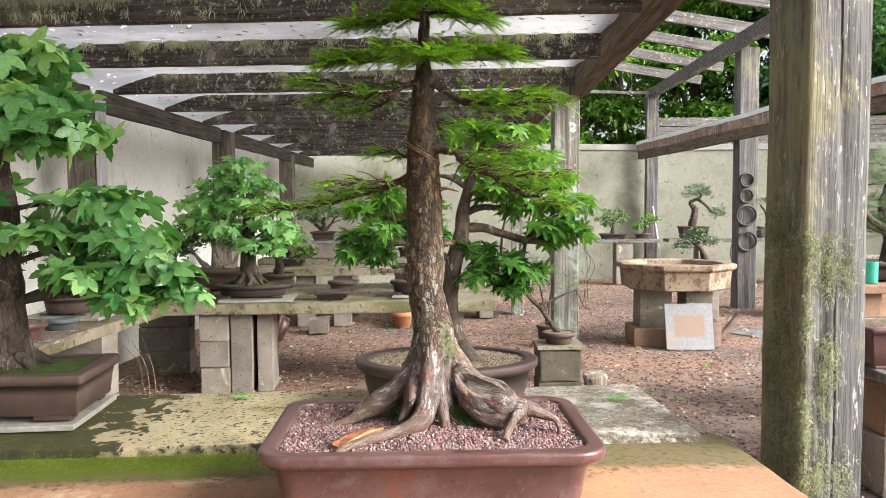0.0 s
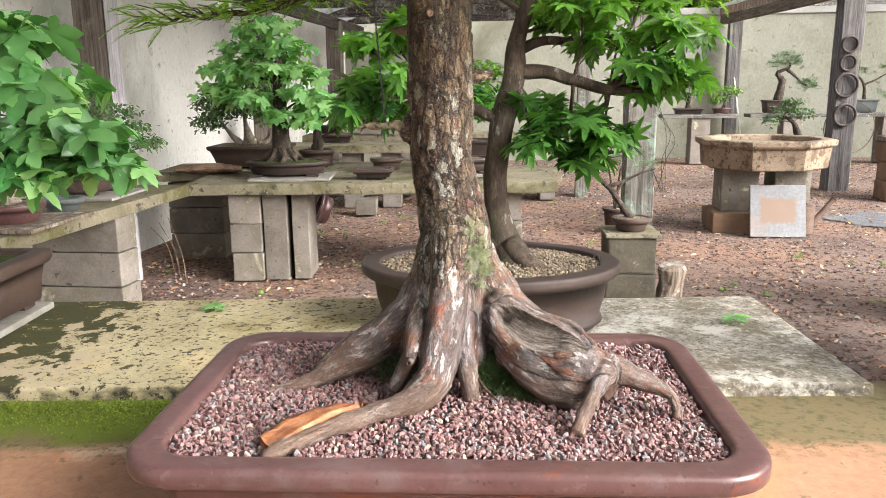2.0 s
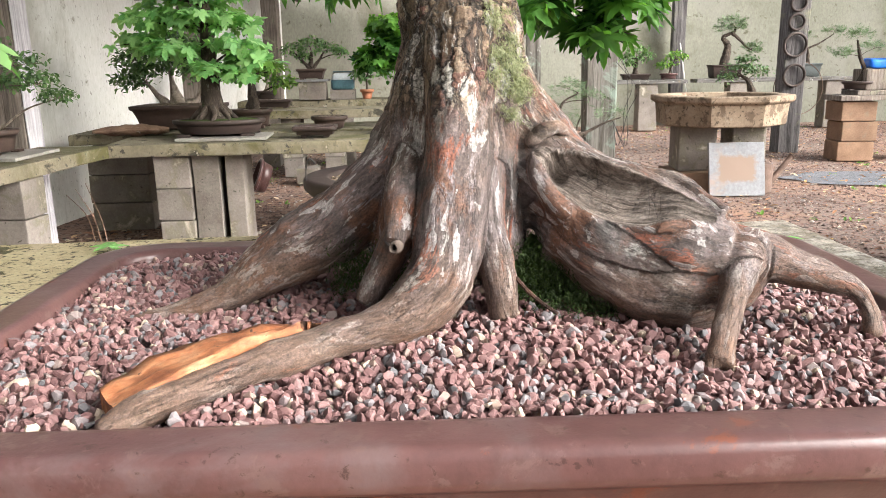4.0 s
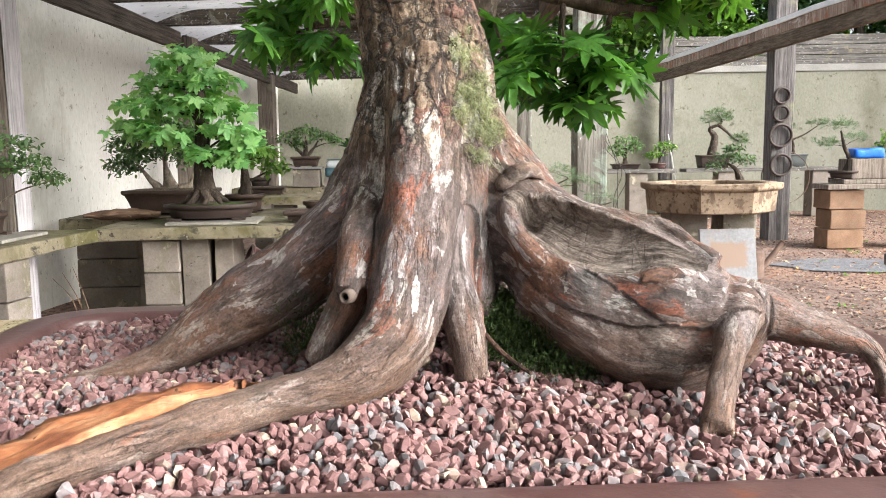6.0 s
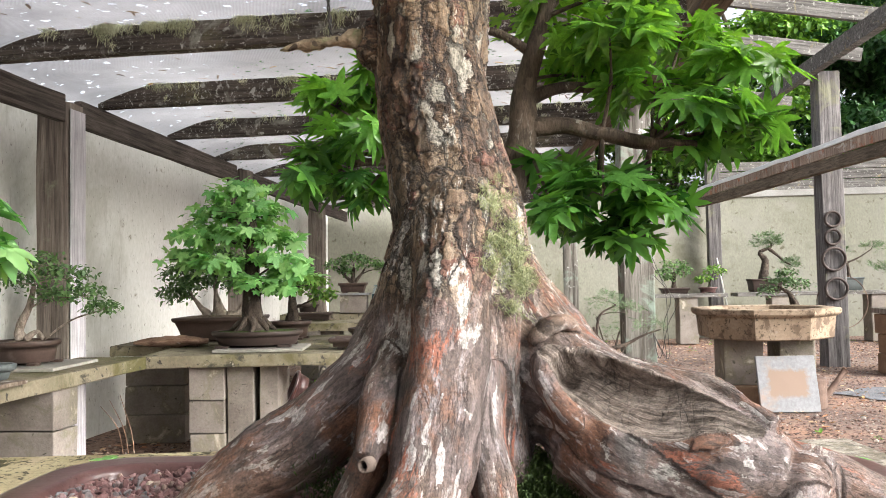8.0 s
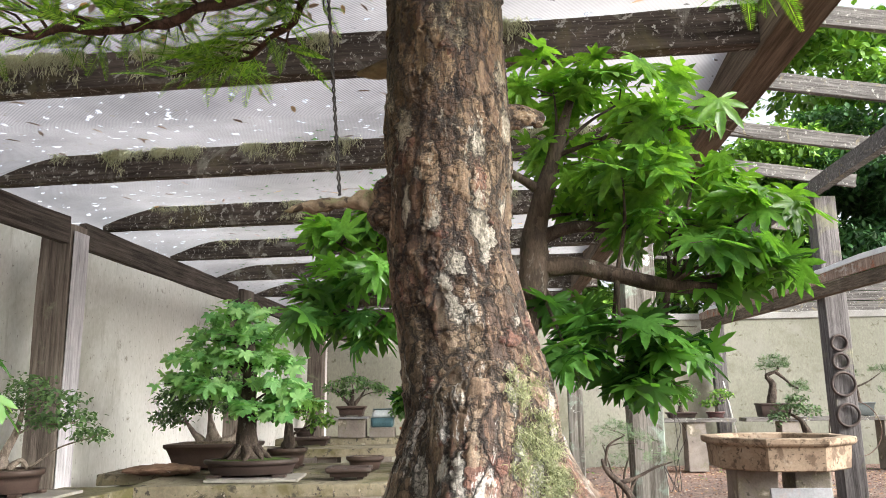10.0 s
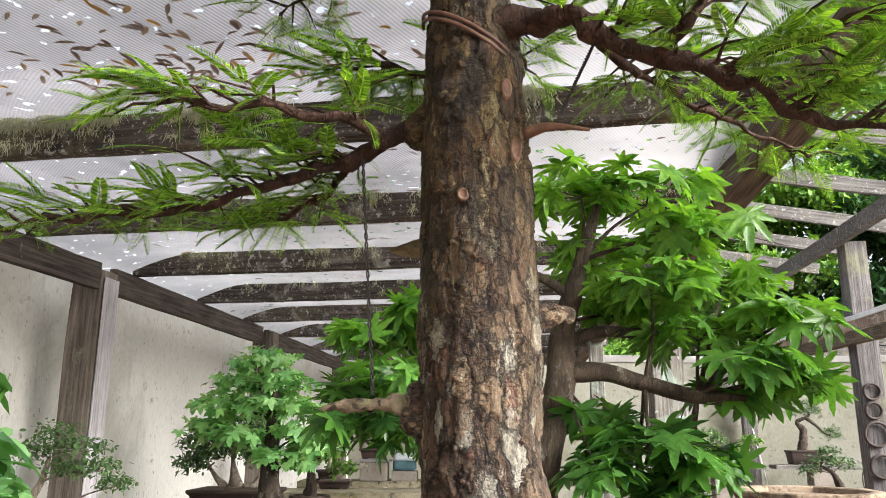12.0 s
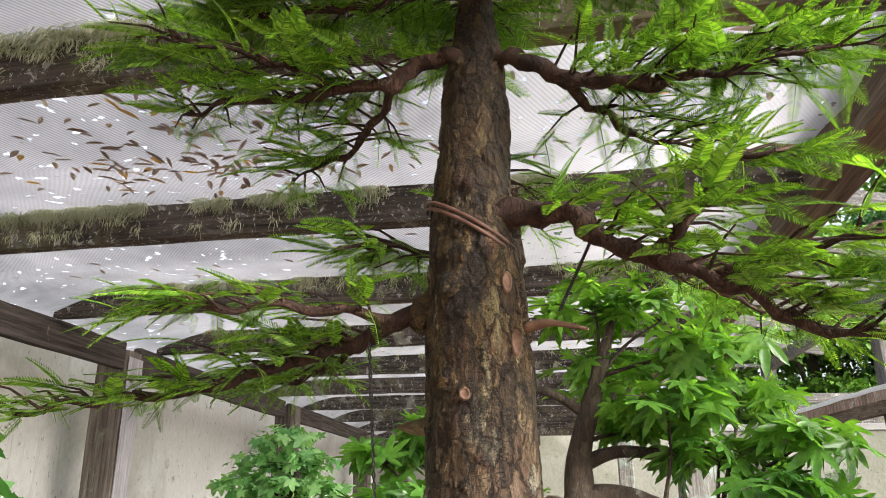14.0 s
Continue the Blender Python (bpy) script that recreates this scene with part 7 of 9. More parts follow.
# Japanese maple in the oval pot behind the conifer
maple_pot = thing("bonsai_pot", pose(-0.578, 1.875, 0.777, 0, 0, 6), "dark brown oval bonsai pot with a heavy lip and tan grit", "pot")
pot(maple_pot, 0.505, 0.375, 0.128, 9, M_CLAY_DARK, lip=0.022, taper=0.02, bulge=0.004, feet=False, band=True, n=8, fill=0.88)
part("tie_wire", tube(*curve_points([(-0.245, -0.04, 0.118, 0.0014), (-0.243, -0.04, 0.145, 0.0014), (-0.236, -0.05, 0.158, 0.0014), (-0.230, -0.04, 0.150, 0.0014)], 5), 6), M_DARKWIRE, maple_pot)
part("tie_wire", tube(*curve_points([(0.205, -0.06, 0.118, 0.0014), (0.203, -0.06, 0.14, 0.0014), (0.196, -0.06, 0.150, 0.0014), (0.190, -0.06, 0.143, 0.0014)], 5), 6), M_DARKWIRE, maple_pot)
jm = thing("maple_bonsai", pose(0, 0, 0), "Japanese maple bonsai with deeply lobed dark and bright green leaves", "bonsai tree")
part("trunk", tube(*curve_points([(-0.520, 1.86, 0.885, 0.045), (-0.545, 1.88, 0.93, 0.032), (-0.566, 1.885, 1.0, 0.025), (-0.568, 1.885, 1.08, 0.023), (-0.555, 1.885, 1.17, 0.023), (-0.535, 1.885, 1.25, 0.021), (-0.530, 1.885, 1.32, 0.017), (-0.50, 1.885, 1.42, 0.011), (-0.475, 1.885, 1.50, 0.006)], 6), 16, 0.15, 20), M_MAPLE_BARK, jm, smooth=True)
for nodes in ([(-0.54, 1.87, 0.935, 0.024), (-0.50, 1.83, 0.905, 0.02), (-0.455, 1.81, 0.890, 0.012)], [(-0.56, 1.88, 0.94, 0.022), (-0.60, 1.86, 0.90, 0.015), (-0.64, 1.85, 0.885, 0.008)]):
    part("root", tube(*curve_points(nodes, 5), 10, 0.2, 30), M_MAPLE_BARK, jm, smooth=True)
for nodes in ([(-0.53, 1.885, 1.262, 0.014), (-0.48, 1.88, 1.262, 0.012), (-0.425, 1.87, 1.246, 0.011), (-0.36, 1.86, 1.228, 0.009), (-0.30, 1.86, 1.225, 0.005)],
              [(-0.53, 1.885, 1.30, 0.011), (-0.48, 1.89, 1.318, 0.009), (-0.42, 1.89, 1.315, 0.007), (-0.35, 1.89, 1.32, 0.004)],
              [(-0.555, 1.885, 1.17, 0.012), (-0.62, 1.88, 1.20, 0.010), (-0.70, 1.88, 1.22, 0.008), (-0.78, 1.88, 1.22, 0.004)],
              [(-0.52, 1.885, 1.37, 0.008), (-0.57, 1.88, 1.40, 0.006), (-0.63, 1.88, 1.41, 0.003)]):
    part("branch", tube(*curve_points(nodes, 6), 10, 0.2, 30), M_MAPLE_BARK, jm, smooth=True)
JM_PADS = [(-0.497, 1.88, 1.521, 0.088, 0.084, 0.038), (-0.404, 1.91, 1.514, 0.090, 0.085, 0.037), (-0.347, 1.84, 1.444, 0.068, 0.064, 0.029), (-0.484, 1.93, 1.430, 0.070, 0.067, 0.040), (-0.415, 1.83, 1.373, 0.078, 0.074, 0.031), (-0.306, 1.92, 1.393, 0.084, 0.080, 0.029), (-0.247, 1.86, 1.331, 0.056, 0.060, 0.025), (-0.346, 1.90, 1.312, 0.082, 0.078, 0.025), (-0.285, 1.83, 1.269, 0.062, 0.060, 0.022), (-0.222, 1.88, 1.248, 0.036, 0.060, 0.020), (-0.435, 1.94, 1.354, 0.066, 0.063, 0.031), (-0.304, 1.91, 1.230, 0.059, 0.060, 0.020),
           (-0.487, 1.90, 1.193, 0.055, 0.060, 0.030), (-0.428, 1.84, 1.166, 0.062, 0.060, 0.031), (-0.364, 1.88, 1.139, 0.044, 0.060, 0.030), (-0.439, 1.92, 1.128, 0.059, 0.060, 0.028), (-0.491, 1.83, 1.137, 0.037, 0.060, 0.026), (-0.391, 1.88, 1.098, 0.034, 0.060, 0.021), (-0.806, 1.88, 1.312, 0.044, 0.060, 0.027), (-0.832, 1.91, 1.236, 0.045, 0.060, 0.026), (-0.765, 1.85, 1.250, 0.047, 0.060, 0.035), (-0.766, 1.90, 1.189, 0.044, 0.060, 0.028), (-0.843, 1.88, 1.199, 0.029, 0.060, 0.016), (-0.763, 1.93, 1.319, 0.038, 0.060, 0.034), (-0.733, 1.88, 1.353, 0.032, 0.060, 0.024)]
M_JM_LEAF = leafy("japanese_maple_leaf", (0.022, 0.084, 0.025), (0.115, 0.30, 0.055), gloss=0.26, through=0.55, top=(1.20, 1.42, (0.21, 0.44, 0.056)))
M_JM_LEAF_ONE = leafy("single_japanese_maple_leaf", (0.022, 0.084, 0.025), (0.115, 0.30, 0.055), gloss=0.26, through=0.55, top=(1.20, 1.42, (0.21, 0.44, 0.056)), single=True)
tv, tf = palmate(7, 120, 0.40, 0.39, 0.06)
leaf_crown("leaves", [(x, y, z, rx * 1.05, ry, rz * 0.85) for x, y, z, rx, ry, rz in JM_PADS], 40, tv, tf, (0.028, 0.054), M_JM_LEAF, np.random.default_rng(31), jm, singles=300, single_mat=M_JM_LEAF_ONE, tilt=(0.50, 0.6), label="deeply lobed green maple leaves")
limbs_to(jm, [(-0.535, 1.885, 1.25), (-0.53, 1.885, 1.33), (-0.50, 1.885, 1.42), (-0.425, 1.87, 1.246), (-0.36, 1.86, 1.228), (-0.70, 1.88, 1.22)], JM_PADS, 0.007, M_MAPLE_BARK, np.random.default_rng(32))

# big-leaved maple at the left end of the front table
left_board = part("board", slab_bm(0.62, 0.31, 0.014, 0.003, cuts=3, wear=0.002), M_BOARD, None)
left_board.matrix_world = pose(-1.80, 1.67, 0.780, 0, 0, 8)
tagged(left_board, "thin grey board under the large brown pot", "board")
lp = thing("bonsai_pot", pose(-1.795, 1.66, 0.799, 0, 0, 8), "brown rectangular bonsai pot carpeted with moss", "pot")
pot(lp, 0.66, 0.29, 0.118, 0.012, M_CLAY_BROWN, lip=0.012, taper=0.012, soil=M_MOSS, fill=0.90, n=3)
lm = thing("maple_bonsai", pose(0.035, 0.02, -0.025), "broad-leaved maple bonsai with a thick dark trunk and flaring roots", "bonsai tree")
part("trunk", tube(*curve_points([(-1.735, 1.66, 0.925, 0.075), (-1.735, 1.66, 0.97, 0.055), (-1.738, 1.66, 1.06, 0.044), (-1.742, 1.66, 1.2, 0.040), (-1.74, 1.66, 1.34, 0.034), (-1.75, 1.66, 1.5, 0.024), (-1.75, 1.66, 1.66, 0.012)], 6), 18, 0.2, 16), M_ROUGH_BARK, lm, smooth=True)
for a in range(7):
    an = radians(20 + a * 50)
    part("root", tube(*curve_points([(-1.735 + 0.04 * math.cos(an), 1.66 + 0.04 * math.sin(an), 0.972, 0.018), (-1.735 + 0.08 * math.cos(an + .2), 1.66 + 0.07 * math.sin(an + .2), 0.950, 0.013), (-1.735 + 0.12 * math.cos(an), 1.66 + 0.085 * math.sin(an), 0.928, 0.007)], 5), 9, 0.3, 30), M_ROUGH_BARK, lm, smooth=True)
LM_PADS = [(-1.70, 1.66, 1.72, 0.12, 0.13, 0.06), (-1.67, 1.66, 1.62, 0.14, 0.14, 0.05), (-1.72, 1.62, 1.52, 0.18, 0.15, 0.05), (-1.57, 1.66, 1.55, 0.09, 0.12, 0.045), (-1.85, 1.64, 1.58, 0.15, 0.14, 0.05), (-1.85, 1.62, 1.40, 0.14, 0.12, 0.045)]
LM_PADS += [(-1.50, 1.66, 1.36, 0.12, 0.11, 0.04), (-1.62, 1.60, 1.28, 0.12, 0.10, 0.035), (-1.42, 1.66, 1.27, 0.12, 0.11, 0.04), (-1.36, 1.68, 1.18, 0.11, 0.10, 0.035), (-1.50, 1.62, 1.19, 0.12, 0.11, 0.035), (-1.30, 1.70, 1.13, 0.06, 0.07, 0.025), (-1.43, 1.64, 1.12, 0.08, 0.08, 0.03), (-1.86, 1.6, 1.2, 0.12, 0.1, 0.035)]
M_LM_LEAF = leafy("broad_maple_leaf", (0.060, 0.22, 0.065), (0.28, 0.56, 0.22), gloss=0.22, through=0.5, young=(0.46, 0.72, 0.31))
M_LM_LEAF_ONE = leafy("single_broad_maple_leaf", (0.060, 0.22, 0.065), (0.28, 0.56, 0.22), gloss=0.22, through=0.5, young=(0.46, 0.72, 0.31), single=True)
tv3, tf3 = palmate(5, 118, 0.58, 0.50, 0.06)
leaf_crown("leaves", [(x, y, z, rx, ry, rz * 0.8) for x, y, z, rx, ry, rz in LM_PADS], 38, tv3, tf3, (0.048, 0.080), M_LM_LEAF, np.random.default_rng(41), lm, singles=300, single_mat=M_LM_LEAF_ONE, tilt=(0.6, 0.65), label="glossy three-lobed green leaves")
limbs_to(lm, [(-1.738, 1.66, 1.10), (-1.742, 1.66, 1.2), (-1.74, 1.66, 1.34), (-1.75, 1.66, 1.5), (-1.75, 1.66, 1.62)], LM_PADS, 0.014, M_ROUGH_BARK, np.random.default_rng(42))

# maple on the cross table
bb = part("board", slab_bm(0.52, 0.38, 0.016, 0.003, cuts=3, wear=0.002), M_BOARD, None)
bb.matrix_world = pose(-2.14, 5.28, 0.645, 0, 0, 9)
tagged(bb, "thin grey board under the oval pot", "board")
bp = thing("bonsai_pot", pose(-2.19, 5.32, 0.662, 0, 0, 8), "shallow dark brown oval bonsai pot", "pot")
pot(bp, 0.55, 0.38, 0.095, 9, M_CLAY_DARK, lip=0.016, taper=0.025, bulge=0.006, soil=M_MOSS, fill=0.90)
bmap = thing("maple_bonsai", pose(0, 0, 0), "dense rounded maple bonsai with light green leaves and gnarled root base", "bonsai tree")
part("trunk", tube(*curve_points([(-2.22, 5.32, 0.745, 0.11), (-2.22, 5.32, 0.80, 0.072), (-2.225, 5.32, 0.90, 0.056), (-2.23, 5.33, 1.05, 0.05), (-2.22, 5.33, 1.25, 0.04), (-2.22, 5.33, 1.45, 0.02)], 6), 16, 0.3, 12), M_ROUGH_BARK, bmap, smooth=True)
for a in range(8):
    an = radians(a * 45 + 10)
    part("root", tube(*curve_points([(-2.22 + 0.05 * math.cos(an), 5.32 + 0.05 * math.sin(an), 0.83, 0.022), (-2.22 + 0.10 * math.cos(an + .2), 5.32 + 0.09 * math.sin(an + .2), 0.785, 0.018), (-2.22 + 0.15 * math.cos(an), 5.32 + 0.12 * math.sin(an), 0.748, 0.009)], 5), 9, 0.3, 20), M_ROUGH_BARK, bmap, smooth=True)
BM_PADS = [(px - 0.09, py, pz + 0.07, rx * 1.05, ry, rz * 0.95) for px, py, pz, rx, ry, rz in [(-2.22, 5.33, 1.53, 0.17, 0.17, 0.09), (-2.30, 5.33, 1.40, 0.22, 0.2, 0.08), (-2.12, 5.33, 1.40, 0.2, 0.2, 0.08), (-2.42, 5.33, 1.27, 0.2, 0.2, 0.07), (-2.20, 5.28, 1.26, 0.2, 0.2, 0.07), (-2.02, 5.33, 1.25, 0.18, 0.2, 0.07), (-2.52, 5.33, 1.14, 0.16, 0.18, 0.06), (-2.35, 5.25, 1.10, 0.17, 0.17, 0.06), (-1.98, 5.3, 1.10, 0.2, 0.2, 0.06), (-1.85, 5.33, 1.03, 0.13, 0.14, 0.05), (-2.10, 5.25, 0.98, 0.15, 0.14, 0.05), (-1.94, 5.3, 0.94, 0.10, 0.12, 0.04)]]
M_BM_LEAF = leafy("light_maple_leaf", (0.16, 0.42, 0.14), (0.36, 0.64, 0.26), gloss=0.4, through=0.5)
M_BM_LEAF_ONE = leafy("single_light_maple_leaf", (0.16, 0.42, 0.14), (0.36, 0.64, 0.26), gloss=0.4, through=0.5, single=True)
leaf_crown("leaves", BM_PADS, 34, tv3, tf3, (0.042, 0.080), M_BM_LEAF, np.random.default_rng(51), bmap, singles=300, single_mat=M_BM_LEAF_ONE, tilt=(0.6, 0.65), label="dense light green three-lobed leaves")
limbs_to(bmap, [(-2.225, 5.32, 0.95), (-2.23, 5.33, 1.05), (-2.22, 5.33, 1.25), (-2.22, 5.33, 1.4)], BM_PADS, 0.016, M_ROUGH_BARK, np.random.default_rng(52))

# ---- smaller potted trees and empty pots ----
M_SHRUB = leafy("small_grey_green_leaf", (0.05, 0.12, 0.042), (0.15, 0.27, 0.10), gloss=0.5, through=0.35)
M_SHRUB_BRIGHT = leafy("bright_small_leaf", (0.06, 0.16, 0.027), (0.18, 0.35, 0.065), gloss=0.5, through=0.4, young=(0.25, 0.38, 0.09))
M_PINE = leafy("pine_needles", (0.038, 0.08, 0.035), (0.105, 0.18, 0.075), gloss=0.55, through=0.2)
M_PALE_BARK = bark("pale_root_bark", (0.17, 0.135, 0.105), (0.36, 0.31, 0.26), [((0.10, 0.08, 0.06), 20, 0.58, 0.68)], plates=False)
M_BLUEGREY = glaze("blue_grey_stoneware", (0.055, 0.068, 0.068), (0.095, 0.11, 0.11), 0.55)
OVAL_V = [(0, 0, 0), (0.26, 0.35, 0.03), (0.22, 0.75, 0.0), (0, 1.0, -0.10), (-0.22, 0.75, 0.0), (-0.26, 0.35, 0.03)]
OVAL_F = [(0, 1, 2, 3), (0, 3, 4, 5)]
NEEDLE_V, NEEDLE_F = spray(7, 1.0, 0.55)


def potted(name, at, turn, size, radius, pot_mat, label, trunk=None, pads=(), leaf=None, leaf_mat=None, leaf_size=(0.03, 0.05), per=90, soil=M_SOIL, lip=0.012, taper=0.02, seed=0, bark_mat=None, feet=True, fill=0.85, tilt=(0.3, 0.6), category="potted bonsai"):
    """A pot with its small tree; places relative to the pot's foot."""
    ob = thing(name, pose(*at, 0, 0, turn), label, category)
    w, d, h = size
    pot(ob, w, d, h, radius, pot_mat, lip=lip, taper=taper, soil=soil, feet=feet, fill=fill, n=4)
    if trunk:
        for nodes in trunk:
            part("trunk" if nodes is trunk[0] else "branch", tube(*curve_points(nodes, 5), 10, 0.3, 25), bark_mat or M_ROUGH_BARK, ob, smooth=True)
    if pads:
        rng = np.random.default_rng(900 + seed)
        if trunk:
            limbs_to(ob, [n[:3] for nodes in trunk for n in nodes[1:]], pads, trunk[0][-1][3] * 0.7 + 0.002, bark_mat or M_ROUGH_BARK, rng)
        leaf_crown("leaves", pads, per, *(leaf or (OVAL_V, OVAL_F)), leaf_size, leaf_mat or M_SHRUB, rng, ob, tilt=tilt, outward=1.4)
    return ob


def board_under(at, turn, w, d, label, mat=None):
    b = part("board", slab_bm(w, d, 0.016, 0.003, cuts=3, wear=0.002), mat or M_BOARD, None)
    b.matrix_world = pose(*at, 0, 0, turn)
    return tagged(b, label, "board")


# west bench
board_under((-3.06, 4.42, 0.643), 4, 0.50, 0.44, "pale grey board under the round brown pot")
potted("shrub_bonsai", (-3.08, 4.42, 0.660), 0, (0.35, 0.30, 0.12), 9, M_CLAY_BROWN, "small-leaved shrub bonsai in a round brown pot",
       trunk=[[(-0.02, 0, 0.12, 0.030), (-0.03, 0, 0.18, 0.022), (0.02, 0, 0.28, 0.018), (0.05, 0, 0.40, 0.010)], [(0.0, 0.0, 0.12, 0.02), (0.05, 0.02, 0.16, 0.012), (0.09, 0.02, 0.12, 0.008)]],
       pads=[(0.08, 0, 0.50, 0.13, 0.12, 0.07), (0.22, 0, 0.44, 0.14, 0.12, 0.06), (0.32, 0, 0.35, 0.12, 0.12, 0.055), (0.42, 0, 0.28, 0.09, 0.09, 0.04), (-0.03, 0, 0.42, 0.12, 0.1, 0.06), (0.15, 0, 0.34, 0.10, 0.1, 0.05)], per=132, leaf_size=(0.022, 0.036), bark_mat=M_PALE_BARK, seed=1)
board_under((-2.86, 3.55, 0.643), 3, 0.46, 0.52, "pale wooden board with two small pots", M_LOG)
potted("root_bonsai", (-2.84, 3.50, 0.660), 20, (0.28, 0.28, 0.085), 9, M_CLAY_RED, "bare pale twisted trunk in a studded red-brown round pot",
       trunk=[[(0, 0, 0.08, 0.045), (-0.01, 0, 0.15, 0.028), (0.01, 0.01, 0.24, 0.022), (-0.03, 0.0, 0.36, 0.016)]], pads=[(-0.05, 0, 0.42, 0.10, 0.1, 0.05)], per=90, leaf_size=(0.03, 0.045), bark_mat=M_PALE_BARK, seed=2, feet=False)
potted("empty_pot", (-2.80, 3.80, 0.660), 0, (0.21, 0.17, 0.066), 9, M_BLUEGREY, "small empty blue-grey oval pot", soil=None, feet=False, category="pot")

# on the cross table
potted("azalea_bonsai", (-2.64, 5.86, 0.657), 5, (0.56, 0.40, 0.165), 0.012, M_CLAY_BROWN, "azalea bonsai with pale gnarled roots in a brown rectangular pot",
       trunk=[[(-0.02, 0, 0.15, 0.075), (-0.02, 0, 0.20, 0.05), (-0.04, 0, 0.30, 0.02), (-0.05, 0, 0.40, 0.012)], [(-0.08, 0, 0.16, 0.04), (-0.14, 0, 0.22, 0.02), (-0.2, 0, 0.30, 0.01)], [(0.06, 0, 0.16, 0.045), (0.12, 0, 0.20, 0.022), (0.16, 0, 0.3, 0.01)]],
       pads=[(-0.22, 0, 0.38, 0.12, 0.12, 0.08), (-0.33, 0, 0.32, 0.10, 0.1, 0.07), (-0.10, 0, 0.48, 0.13, 0.12, 0.08), (0.02, 0, 0.42, 0.13, 0.12, 0.08), (0.15, 0, 0.38, 0.13, 0.12, 0.08), (-0.02, 0, 0.58, 0.1, 0.1, 0.06), (-0.18, 0, 0.56, 0.1, 0.1, 0.06), (0.10, 0, 0.52, 0.12, 0.1, 0.08), (-0.30, 0, 0.46, 0.11, 0.1, 0.07)], per=190, leaf_size=(0.024, 0.042), leaf_mat=M_SHRUB, bark_mat=M_PALE_BARK, seed=3, taper=0.045, fill=0.95)
M_DRIFT = timber("driftwood", (0.13, 0.075, 0.05), (0.30, 0.20, 0.14), 0, patches=[((0.34, 0.30, 0.26), 14, 0.58, 0.68)])
drift = part("driftwood_slab", tube(*curve_points([(-0.20, 0, 0.03, 0.012), (-0.12, 0.01, 0.03, 0.03), (0.0, 0, 0.035, 0.042), (0.12, -0.01, 0.035, 0.038), (0.20, 0, 0.03, 0.018)], 5), 12, 0.5, 16), M_DRIFT, None, smooth=True)
drift.matrix_world = pose(-2.83, 5.50, 0.652, 0, 0, 14) @ Matrix.Diagonal((1.15, 2.2, 0.85, 1))
tagged(drift, "weathered red-brown piece of driftwood on the table", "driftwood")
potted("potted_seedling", (-2.17, 5.93, 0.657), 0, (0.27, 0.25, 0.125), 9, M_CLAY_BROWN, "brown round pot with a small leafy tree", trunk=[[(0, 0, 0.12, 0.05), (0.01, 0, 0.2, 0.035), (0.0, 0, 0.34, 0.02)]],
       pads=[(0.12, 0, 0.38, 0.12, 0.12, 0.06), (0.22, 0, 0.30, 0.10, 0.1, 0.05), (0.0, 0, 0.46, 0.12, 0.1, 0.06)], per=78, leaf_size=(0.03, 0.055), leaf_mat=M_SHRUB_BRIGHT, seed=4)
potted("empty_pot", (-1.60, 5.30, 0.645), 8, (0.26, 0.19, 0.068), 0.008, M_CLAY_DARK, "empty dark brown rectangular tray pot", soil=None, taper=0.03, fill=0.25, category="pot")
potted("empty_pot", (-1.60, 5.72, 0.660), 8, (0.24, 0.20, 0.082), 9, M_CLAY_BROWN, "small brown oval pot", feet=False, category="pot")
board_under((-0.98, 5.52, 0.648), 6, 0.40, 0.34, "thin grey board under dark pots")
potted("maple_in_pot", (-1.02, 5.52, 0.665), 6, (0.36, 0.28, 0.10), 9, M_CLAY_DARK, "leafy maple in a dark oval pot", trunk=[[(0, 0, 0.09, 0.035), (0.0, 0, 0.2, 0.024), (-0.02, 0, 0.42, 0.014)]],
       pads=[(-0.05, 0, 0.50, 0.20, 0.16, 0.09), (-0.22, 0, 0.42, 0.14, 0.14, 0.07), (0.14, 0, 0.42, 0.14, 0.14, 0.07), (-0.12, 0, 0.62, 0.14, 0.13, 0.07)], per=66, leaf=(tv3, tf3), leaf_size=(0.045, 0.075), leaf_mat=M_JM_LEAF, seed=5)
potted("shrub_in_pot", (-1.06, 6.02, 0.660), 3, (0.36, 0.30, 0.19), 0.01, M_CLAY_DARK, "bushy shrub in a deep dark pot", trunk=[[(0, 0, 0.17, 0.03), (0.0, 0, 0.3, 0.02), (0.02, 0, 0.44, 0.012)]],
       pads=[(0, 0, 0.52, 0.24, 0.18, 0.12), (-0.12, 0, 0.40, 0.16, 0.14, 0.09), (0.12, 0, 0.66, 0.15, 0.14, 0.09)], per=90, leaf_size=(0.035, 0.06), leaf_mat=M_JM_LEAF, seed=6)

